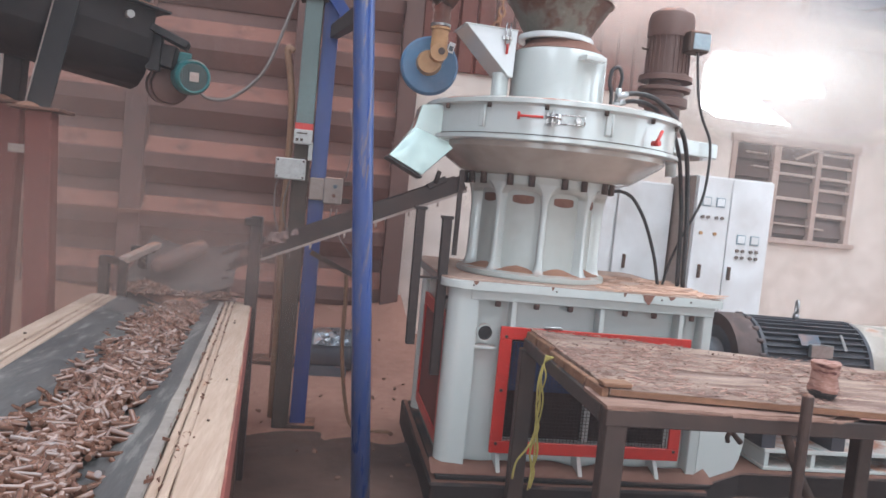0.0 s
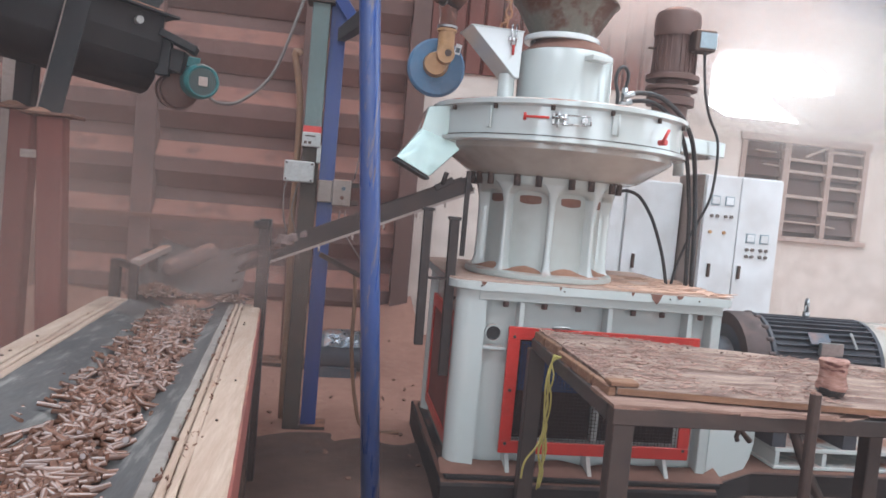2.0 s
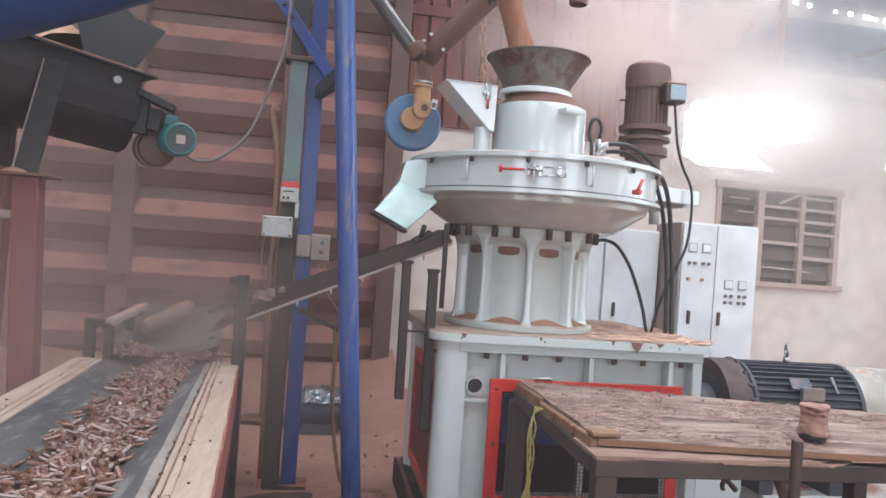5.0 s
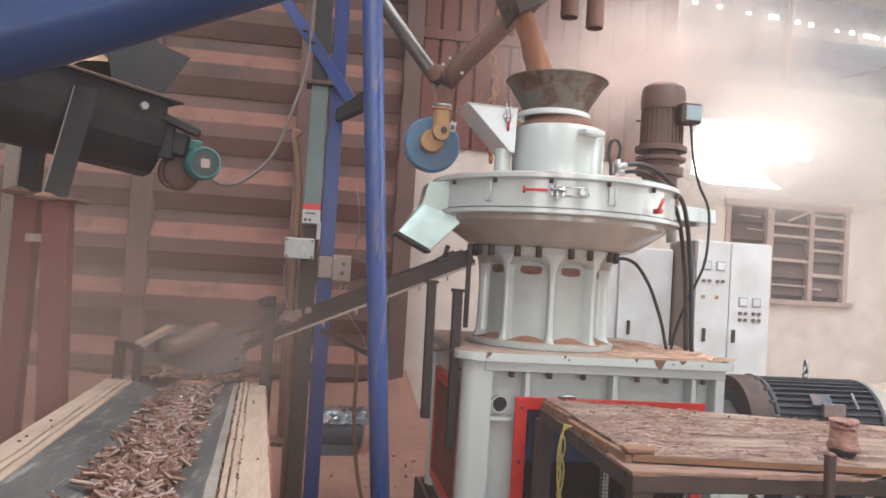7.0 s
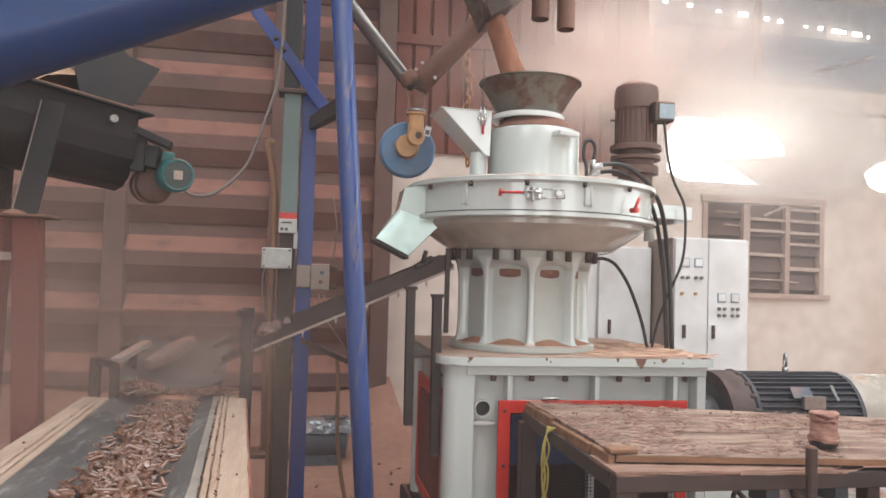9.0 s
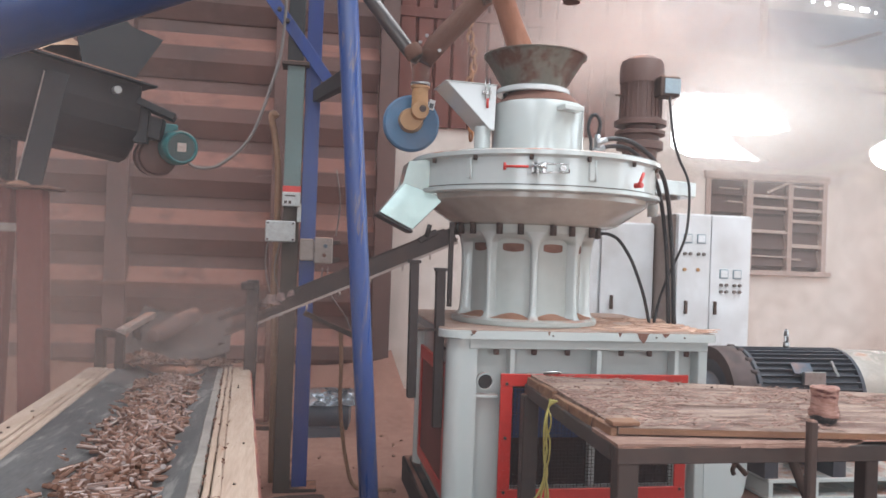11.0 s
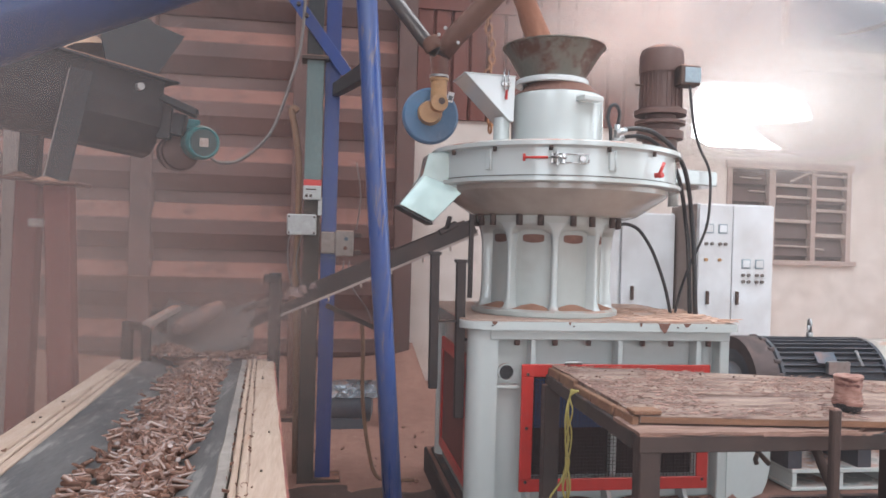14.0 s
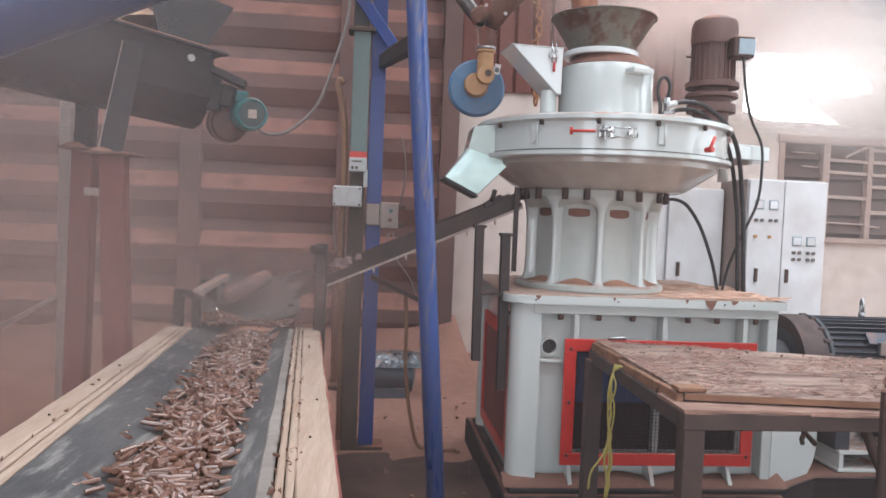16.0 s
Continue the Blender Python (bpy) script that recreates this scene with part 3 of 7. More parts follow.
def build_mill():
    t = thing("pellet_mill", (0.65, 4.1, 0.15), "pale grey-green pellet mill dusted with red sawdust on a plinth", "machine")
    # base: deck, frame, panels
    bm = B()
    pts = []
    r = 0.10
    x0, x1, y0, y1 = -0.02, 1.377, 3.57, 4.77
    for cx, cy, a0 in ((x0 + r, y0 + r, 180), (x1 - 0.02, y0 + 0.02, 270), (x1 - 0.02, y1 - 0.02, 0), (x0 + r, y1 - r, 90)):
        rr = r if cx < 0.5 else 0.02
        for k in range(7):
            a = radians(a0 + 15 * k)
            pts.append((cx + rr * math.cos(a), cy + rr * math.sin(a), 1.045))
    prism(bm, pts, (0, 0, 0.04), 0.004)
    part("deck_plate", bm, M_WHITE, t)
    bm = B()
    prism(bm, [(0.03 + 0.96 * (p[0] - 0.03), 4.17 + 0.955 * (p[1] - 4.17), 1.0855) for p in pts], (0, 0, 0.006))
    part("sawdust_cake", bm, M_DECK, t, "crust of reddish sawdust")
    rnd = random.Random(41)
    bm = B()
    for _ in range(170):
        x, y = 1.36 - 0.75 * rnd.random() ** 1.6, rnd.uniform(3.60, 4.35)
        sz = rnd.uniform(0.012, 0.05)
        m = pose(x, y, 1.0925, rnd.gauss(0, 3), rnd.gauss(0, 3), rnd.gauss(10, 25))
        k = rnd.choice((5, 6, 7, 8))
        prism(bm, [m @ Vector((2.4 * sz * math.cos(a) * rnd.uniform(0.6, 1.1), sz * 0.6 * math.sin(a) * rnd.uniform(0.5, 1.1), 0)) for a in (2 * math.pi * q / k for q in range(k))], (0, 0, rnd.uniform(0.002, 0.005)))
    tagged(part("flake_layer", bm, M_CAKE, t), "pale flakes of pressed sawdust lying on the deck", kind="stuff")
    bm = B()
    box(bm, 0.16, 1.30, 3.69, 4.66, 0.17, 1.045)
    part("housing", bm, M_WHITE, t)
    for cx, cy in ((0.085, 3.675), (0.085, 4.66)):
        bm = B()
        cyl(bm, (cx, cy, 0.17), (cx, cy, 1.045), 0.065, 0.065, 24)
        box(bm, cx, cx + 0.075, cy - 0.065, cy + 0.03, 0.17, 1.045)
        part("corner_post", bm, M_WHITE, t, smooth=True)
    bm = B()
    box(bm, 1.30, 1.35, 3.61, 3.70, 0.17, 1.045, 0.004)
    part("corner_post", bm, M_WHITE, t)
    bm = B()
    box(bm, 0.12, 1.35, 3.605, 3.69, 0.995, 1.045, 0.004)
    part("top_rail", bm, M_WHITE, t)
    for x in (0.335, 0.775, 1.185):
        bm = B()
        box(bm, x - 0.012, x + 0.012, 3.61, 3.69, 0.86, 0.995, 0.002)
        part("rib", bm, M_WHITE, t)
    for x in (0.325, 0.735, 1.13):
        bm = B()
        prism(bm, [(x - 0.01, 3.69, 0.27), (x - 0.01, 3.625, 0.27), (x - 0.01, 3.56, 0.172), (x - 0.01, 3.69, 0.172)], (0.02, 0, 0))
        part("rib", bm, M_WHITE, t)
    bm = B()
    box(bm, 0.02, 1.40, 3.53, 4.78, 0.148, 0.17, 0.004)
    part("foot_flange", bm, M_PLINTH, t, "dust-covered dark foot flange")
    bm = B()
    prism(bm, [(1.362, 3.625, 0.50), (1.362, 3.625, 0.149), (1.69, 3.835, 0.149), (1.735, 3.864, 0.20), (1.762, 3.881, 0.28), (1.762, 3.881, 0.36), (1.745, 3.870, 0.50)], (-0.011, 0.017, 0))
    part("side_skirt", bm, M_WHITE, t, "stained sheet skirt between mill and motor")
    # Thin black disc stands in for the darkness of the round hole.
    bm = B()
    cyl(bm, (0.218, 3.69, 0.828), (0.218, 3.685, 0.828), 0.036, 0.036, 20)
    part("oil_port", bm, M_RUBBER, t, "black disc for the shade in a round hole")
    bm = B()
    lathe(bm, (0.218, 3.685, 0.828), [(0.036, 0), (0.036, 0.02), (0.044, 0.02), (0.044, 0)], 20, (0, -1, 0))
    part("port_rim", bm, M_WHITE, t)
    bm = B()
    box(bm, 0.16, 0.275, 3.63, 3.69, 0.755, 0.772, 0.003)
    part("shelf_bracket", bm, M_WHITE, t)
    studs("bolt", [(x, 3.64, 0.995) for x in (0.26, 0.45, 0.62, 0.9, 1.05, 1.25)], 0.016, 0.03, (0, 0, -1), M_GMOTOR, t)
    studs("bolt", [(x, 3.569, 1.066) for x in (0.12, 0.52, 1.05, 1.2)], 0.005, 0.004, (0, -1, 0), M_DARK, t)
    # front guard
    bm = B()
    X0, X1, Z0, Z1, W, y = 0.278, 1.246, 0.262, 0.878, 0.06, 3.60
    box(bm, X0, X1, y, y + 0.014, Z1 - W, Z1, 0.003)
    box(bm, X0, X1, y, y + 0.014, Z0, Z0 + W, 0.003)
    box(bm, X0, X0 + W, y, y + 0.014, Z0 + W, Z1 - W, 0.003)
    box(bm, X1 - W, X1, y, y + 0.014, Z0 + W, Z1 - W, 0.003)
    g = part("guard_frame", bm, M_RED, t, "red painted guard frame")
    bm = B()
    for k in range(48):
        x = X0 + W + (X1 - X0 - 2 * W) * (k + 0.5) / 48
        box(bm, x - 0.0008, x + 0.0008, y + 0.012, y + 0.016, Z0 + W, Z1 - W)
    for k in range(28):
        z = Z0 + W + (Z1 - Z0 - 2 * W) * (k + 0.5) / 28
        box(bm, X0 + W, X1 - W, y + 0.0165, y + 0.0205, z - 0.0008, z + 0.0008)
    part("guard_mesh", bm, M_MESHSHADE, g, "dark perforated mesh")
    # Near-black sheet paints the shade of the hollow behind the mesh.
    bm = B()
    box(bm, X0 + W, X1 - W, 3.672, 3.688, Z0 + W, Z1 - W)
    part("recess", bm, M_MESHSHADE, t, "near-black sheet for the shade inside the guard")
    bm = B()
    box(bm, X0 + W + 0.02, 0.72, 3.655, 3.668, 0.56, Z1 - W - 0.02)
    part("belt_cover", bm, M_NAVY, t, "navy blue cover behind the mesh")
    bm = B()
    box(bm, 0.745, 0.775, 3.625, 3.67, Z0 + W, Z0 + 0.28)
    part("inner_bracket", bm, M_PVC, t)
    studs("bolt", [(X0 + W / 2, y, z) for z in (0.31, 0.57, 0.83)] + [(X1 - W / 2, y, z) for z in (0.31, 0.57, 0.83)] + [(x, y, Z1 - W / 2) for x in (0.6, 0.9)], 0.009, 0.006, (0, -1, 0), M_DARK, g)
    bm = B()
    tube(bm, spline([(0.50, 3.62, 0.868), (0.50, 3.60, 0.885), (0.57, 3.60, 0.887), (0.57, 3.62, 0.868)], 4), 0.007, 8)
    part("handle", bm, M_CHROME, g)
    # side guard
    bm = B()
    Y0, Y1, x = 3.76, 4.60, 0.05
    box(bm, 0.06, 0.17, 3.70, 4.64, 0.17, 1.045)
    part("side_panel", bm, M_WHITE, t)
    bm = B()
    box(bm, x - 0.012, x + 0.008, Y0, Y1, 0.82, 0.89, 0.003)
    box(bm, x - 0.012, x + 0.008, Y0, Y1, 0.23, 0.29, 0.003)
    box(bm, x - 0.012, x + 0.008, Y0, Y0 + 0.06, 0.29, 0.82, 0.003)
    box(bm, x - 0.012, x + 0.008, Y1 - 0.06, Y1, 0.29, 0.82, 0.003)
    g = part("guard_frame", bm, M_RED, t, "red painted guard frame")
    bm = B()
    box(bm, x - 0.004, x + 0.006, Y0 + 0.06, Y1 - 0.06, 0.29, 0.82)
    part("guard_panel", bm, M_REDBROWN, g, "dusty dark red panel")
    rnd = random.Random(21)
    for x, w, h in ((0.98, 0.035, 0.055), (0.86, 0.008, 0.02), (1.10, 0.02, 0.018), (0.13, 0.014, 0.018), (0.50, 0.007, 0.014)):
        bm = B()
        pts = [(x - w, 3.5685, 1.086), (x + w, 3.5685, 1.086)]
        for q in range(7):
            pts.append((x + w * (0.8 - 1.6 * q / 6), 3.5685, 1.080 - h * (1 - abs(2 * q / 6 - 1) ** 1.5) * rnd.uniform(0.6, 1.0)))
        prism(bm, pts, (0, -0.002, 0))
        part("dirt_run", bm, M_SAWSLOT, t, "dark dirt running over the deck edge")
    bm = B()
    vs = []
    for i in range(40):
        x = 0.0 + 1.42 * i / 39
        hh = 0.035 + 0.03 * noise.noise((x * 6, 0, 3))
        vs.append([bm.verts.new((x, 3.66, 0.172 + hh)), bm.verts.new((x, 3.60, 0.172 + hh * 0.6)), bm.verts.new((x, 3.545, 0.1715))])
    for p, q in zip(vs, vs[1:]):
        for j in range(2):
            bm.faces.new((p[j], q[j], q[j + 1], p[j + 1])).smooth = True
    part("dust_drift", bm, M_SAWSLOT, t, "sawdust drifted on the foot flange")
    # column
    KX = 0.51
    bm = B()
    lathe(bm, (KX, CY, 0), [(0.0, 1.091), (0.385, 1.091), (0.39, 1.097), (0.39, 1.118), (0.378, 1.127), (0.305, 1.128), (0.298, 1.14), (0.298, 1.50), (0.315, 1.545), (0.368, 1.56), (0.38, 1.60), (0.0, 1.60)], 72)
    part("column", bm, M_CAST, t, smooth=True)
    n, turn = 9, radians(-98)
    c = Vector((KX, CY, 0))
    for k in range(n):
        a = turn + 2 * math.pi * k / n
        bm = B()
        o, tn = Vector((math.cos(a), math.sin(a), 0)), Vector((-math.sin(a), math.cos(a), 0))
        # flared rib: wider at its head and foot
        prof = [(1.122, 0.374, 0.030), (1.14, 0.361, 0.020), (1.17, 0.353, 0.0145), (1.25, 0.350, 0.0135), (1.42, 0.350, 0.0135), (1.48, 0.354, 0.015), (1.525, 0.362, 0.024), (1.553, 0.368, 0.045), (1.566, 0.371, 0.06)]
        rows = []
        for z, r, w in prof:
            rows.append([bm.verts.new(c + o * rr + tn * ww + Vector((0, 0, z))) for rr, ww in ((0.288, -w), (r - 0.006, -w), (r, -w * 0.7), (r, w * 0.7), (r - 0.006, w), (0.288, w))])
        for p, q in zip(rows, rows[1:]):
            for j in range(5):
                bm.faces.new((p[j], p[j + 1], q[j + 1], q[j])).smooth = True
        part("rib", bm, M_WHITE, t)
    for k in range(n):
        a0 = turn + 2 * math.pi * k / n
        bm = B()
        rim = [(a0 + 2 * math.pi / n * q / 8, 1.535 - 0.05 * abs(2 * q / 8 - 1) ** 4) for q in range(9)]
        top = [bm.verts.new((KX + 0.366 * math.cos(a), CY + 0.366 * math.sin(a), 1.566)) for a, _ in rim]
        low = [bm.verts.new((KX + 0.354 * math.cos(a), CY + 0.354 * math.sin(a), z)) for a, z in rim]
        back = [bm.verts.new((KX + 0.292 * math.cos(a), CY + 0.292 * math.sin(a), z - 0.004)) for a, z in rim]
        for q in range(8):
            bm.faces.new((top[q], top[q + 1], low[q + 1], low[q])).smooth = True
            bm.faces.new((low[q], low[q + 1], back[q + 1], back[q])).smooth = True
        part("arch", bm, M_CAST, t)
        # dark brown oval patch for the slot under each arch
        bm = B()
        am = a0 + math.pi / n
        ring = []
        for q in range(20):
            f = 2 * math.pi * q / 20
            da, dz = 0.185 * max(-1, min(1, 1.25 * math.cos(f))), 0.024 * math.sin(f) + 0.004 * noise.noise((k, q, 3))
            ring.append(bm.verts.new((KX + 0.3005 * math.cos(am + da), CY + 0.3005 * math.sin(am + da), 1.488 + dz)))
        mid = bm.verts.new((KX + 0.306 * math.cos(am), CY + 0.306 * math.sin(am), 1.484))
        for q in range(20):
            bm.faces.new((ring[q], ring[(q + 1) % 20], mid))
        part("slot", bm, M_SAWSLOT, t, "dark brown oval patch marking a slot")
        # flange bolts, two a bay
        for f in (0.3, 0.7):
            ab = a0 + 2 * math.pi / n * f
            bm = B()
            p2 = Vector((KX + 0.388 * math.cos(ab), CY + 0.388 * math.sin(ab), 1.572))
            cyl(bm, p2 - Vector((0, 0, 0.022)), p2 + Vector((0, 0, 0.045)), 0.017, 0.017, 6)
            part("flange_bolt", bm, M_DARK, t)
        bm = B()
        o, tn = Vector((math.cos(am), math.sin(am), 0)), Vector((-math.sin(am), math.cos(am), 0))
        pc = Vector((KX, CY, 1.127))
        rows = []
        for i in range(7):
            da = (i / 6 - 0.5) * 0.56
            oo = Vector((math.cos(am + da), math.sin(am + da), 0))
            hh = 0.034 * (1 - (2 * i / 6 - 1) ** 2) * (0.7 + 0.5 * noise.noise((k * 3.1, i, 0)))
            rows.append([bm.verts.new(pc + oo * 0.297 + Vector((0, 0, hh + 0.006))), bm.verts.new(pc + oo * 0.328 + Vector((0, 0, hh * 0.6 + 0.003))), bm.verts.new(pc + oo * (0.362 + 0.012 * noise.noise((i, k, 5))) + Vector((0, 0, 0.001)))])
        for p, q in zip(rows, rows[1:]):
            for j in range(2):
                bm.faces.new((p[j], q[j], q[j + 1], p[j + 1])).smooth = True
        part("dust_fillet", bm, M_SAWDUST, t, "little heap of sawdust in a column pocket")
    # bowl under the ring
    bm = B()
    lathe(bm, (CX, CY, 0), [(0.0, 1.60), (0.40, 1.60), (0.445, 1.612), (0.475, 1.632), (0.585, 1.708), (0.60, 1.722), (0.60, 1.748), (0.0, 1.748)], 72)
    part("bowl", bm, M_BEIGE, t, "beige cast bowl", smooth=True)
    # ring chamber
    bm = B()
    lathe(bm, (CX, CY, 0), [(0.0, 1.746), (0.655, 1.746), (0.667, 1.752), (0.667, 1.768), (0.64, 1.772), (0.64, 1.905), (0.645, 1.91), (0.667, 1.916), (0.667, 1.935), (0.655, 1.943), (0.0, 1.946)], 96)
    ring = part("chamber_ring", bm, M_WHITE, t, smooth=True)
    bm = B()
    lathe(bm, (CX, CY, 0), [(0.641, 1.775), (0.6425, 1.775), (0.6425, 1.779), (0.641, 1.779)], 96, closed=True)
    part("seal", bm, M_DARK, ring, "dark seam line")

    def on_ring(deg, r, z):
        a = radians(deg)
        return Vector((CX + r * math.cos(a), CY + r * math.sin(a), z))

    # latch, hinges and lugs on the ring
    bm = B()
    tube(bm, [on_ring(d, 0.672, 1.855) for d in (241.5, 244, 248, 251)], 0.006, 8)
    tube(bm, [on_ring(241.5, 0.672, 1.838), on_ring(241.5, 0.672, 1.872)], 0.007, 8)
    part("latch_handle", bm, M_RED, ring, "red T-shaped latch handle")
    bm = B()
    for z in (1.832, 1.872):
        tube(bm, [on_ring(d, 0.664, z) for d in (253, 256, 260, 264, 267)], 0.0035, 8)
    tube(bm, [on_ring(267, 0.664, z) for z in (1.832, 1.852, 1.872)], 0.0035, 8)
    for d, h, w in ((252.5, 0.05, 0.012), (254.5, 0.07, 0.008), (257, 0.05, 0.014)):
        bar(bm, on_ring(d, 0.645, 1.852), on_ring(d, 0.672, 1.852), w, h, 0.002)
    tube(bm, [on_ring(252, 0.672, 1.856), on_ring(255, 0.68, 1.86), on_ring(258, 0.672, 1.85)], 0.006, 8)
    tube(bm, [on_ring(264.5, 0.645, 1.852), on_ring(264.5, 0.672, 1.852)], 0.014, 12)
    part("latch", bm, M_CHROME, ring, "chromed toggle latch")
    for d in (224.5, 277.5):
        bm = B()
        a, b = on_ring(d, 0.64, 1.85), on_ring(d, 0.652, 1.85)
        bar(bm, a, b, 0.028, 0.09, 0.003)
        tube(bm, [on_ring(d + 1.5, 0.652, 1.80), on_ring(d + 1.5, 0.652, 1.90)], 0.006, 8)
        part("hinge", bm, M_WHITE, ring)
    bm = B()
    tube(bm, [on_ring(300, 0.66, 1.80), on_ring(300, 0.70, 1.80)], 0.013, 12)
    tube(bm, [on_ring(299, 0.69, 1.80), on_ring(302, 0.69, 1.86)], 0.008, 8)
    part("valve", bm, M_RED, ring, "small red valve")
    studs("lid_bolt", [on_ring(d + 12, 0.652, 1.912) for d in range(0, 360, 24)], 0.011, 0.022, (0, 0, -1), M_DARK, ring, 6)
    # lid drum and feed ring
    bm = B()
    lathe(bm, (0.555, CY, 0), [(0.0, 1.944), (0.262, 1.944), (0.262, 1.955), (0.247, 1.96), (0.247, 2.235), (0.240, 2.255), (0.20, 2.268), (0.0, 2.268)], 64)
    drum = part("drum", bm, M_WHITE, t, smooth=True)
    bm = B()
    m = Matrix.Translation((0.645, 3.815, 0)) @ Matrix.Rotation(radians(18), 4, "Z")
    box(bm, -0.062, 0.062, -0.05, 0.05, 2.198, 2.222, 0.003, m)
    part("lug", bm, M_WHITE, drum)
    bm = B()
    lathe(bm, (0.522, CY, 0), [(0.172, 2.312), (0.184, 2.311), (0.197, 2.314), (0.2, 2.326), (0.197, 2.339), (0.182, 2.346), (0.165, 2.348), (0.16, 2.32)], 56, closed=True)
    part("feed_ring", bm, M_FEEDBOX, t, "bright clamped feed ring", smooth=True)
    bm = B()
    lathe(bm, (0.555, CY, 0), [(0.15, 2.264), (0.225, 2.262), (0.212, 2.278), (0.196, 2.289), (0.176, 2.314), (0.16, 2.316)], 40)
    part("dust_roll", bm, M_SAWSLOT, t, "ring of brown dust on the drum", smooth=True)
    # side feed box, its flat side turned to the right
    F = Matrix.Translation((0.288, 3.936, 0)) @ Matrix.Rotation(radians(5), 4, "Z")
    def fp(x, y, z):
        return F @ Vector((x, y, z))
    bm = B()
    tri = [(-0.27, 2.330), (0.0, 2.330), (-0.004, 2.095), (-0.03, 2.10)]
    prism(bm, [fp(x, 0, z) for x, z in tri], F.to_3x3() @ Vector((0, 0.235, 0)), 0.003)
    fb = part("feed_box", bm, M_FEEDBOX, t, "bright wedge-shaped feed box")
    bm = B()
    box(bm, -0.278, 0.004, -0.006, 0.24, 2.328, 2.334, 0.002, F)
    part("lid", bm, M_WHITE, fb)
    bm = B()
    cyl(bm, fp(-0.048, 0.07, 1.946), fp(-0.048, 0.07, 2.12), 0.042, 0.042, 20)
    part("spout", bm, M_WHITE, fb, smooth=True)
    bm = B()
    for dx in (-0.010, 0.012):
        tube(bm, [fp(-0.055 + dx, -0.012, 2.25), fp(-0.055 + dx, -0.018, 2.30), fp(-0.055 + dx, -0.012, 2.36)], 0.0045, 6)
    box(bm, -0.08, -0.03, -0.014, 0, 2.275, 2.295, 0.002, F)
    part("latch", bm, M_CHROME, fb)
    bm = B()
    tube(bm, [fp(-0.052, -0.014, 2.255), fp(-0.052, -0.014, 2.205)], 0.007, 6)
    part("latch_handle", bm, M_RED, fb, "red latch grip")
    # outlet chute on the left of the ring
    bm = B()
    prism(bm, [(-0.03, 3.86, 1.92), (-0.17, 3.86, 1.90), (-0.19, 3.86, 1.79), (-0.31, 3.86, 1.64), (-0.14, 3.86, 1.555), (0.02, 3.86, 1.72), (0.02, 3.86, 1.90)], (0, 0.22, 0), 0.004)
    part("outlet_chute", bm, M_SHEET, t, "bright sheet metal outlet chute")
    bm = B()
    n = 16
    q00, q10, q11, q01 = Vector((-0.305, 3.857, 1.64)), Vector((-0.14, 3.857, 1.56)), Vector((0.015, 3.857, 1.72)), Vector((-0.185, 3.857, 1.785))
    grid = []
    for i in range(n + 1):
        line = []
        for k in range(n + 1):
            p = q00.lerp(q10, i / n).lerp(q01.lerp(q11, i / n), k / n)
            edge = min(i, k, n - i, n - k) / 3
            p.y -= min(1, edge) * (0.003 + 0.0022 * noise.noise(p * 14) + 0.0006 * noise.noise(p * 45))
            line.append(bm.verts.new(p))
        grid.append(line)
    for i in range(n):
        for k in range(n):
            bm.faces.new((grid[i][k], grid[i + 1][k], grid[i + 1][k + 1], grid[i][k + 1])).smooth = True
    part("chute_face", bm, M_CRUMPLE, t, "dented shiny sheet face of the chute")
    # Black plate under the solid chute paints the shade of its mouth.
    bm = B()
    bar(bm, (-0.317, 3.97, 1.634), (-0.137, 3.97, 1.545), 0.21, 0.012, 0.002)
    part("chute_mouth", bm, M_RUBBER, t, "black plate for the shade in the chute's mouth")
    # roller-drive extension carrying the gear motor
    bm = B()
    prism(bm, [(1.05, 4.0, 1.82), (1.10, 3.98, 1.82), (1.56, 4.17, 1.82), (1.575, 4.3, 1.82), (1.56, 4.5, 1.82), (1.0, 4.6, 1.82)], (0, 0, 0.085), 0.006)
    part("side_shelf", bm, M_WHITE, t)
    bm = B()
    cyl(bm, (1.33, 4.25, 1.70), (1.33, 4.25, 1.82), 0.03, 0.03, 12)
    part("shelf_strut", bm, M_WHITE, t)
    return t


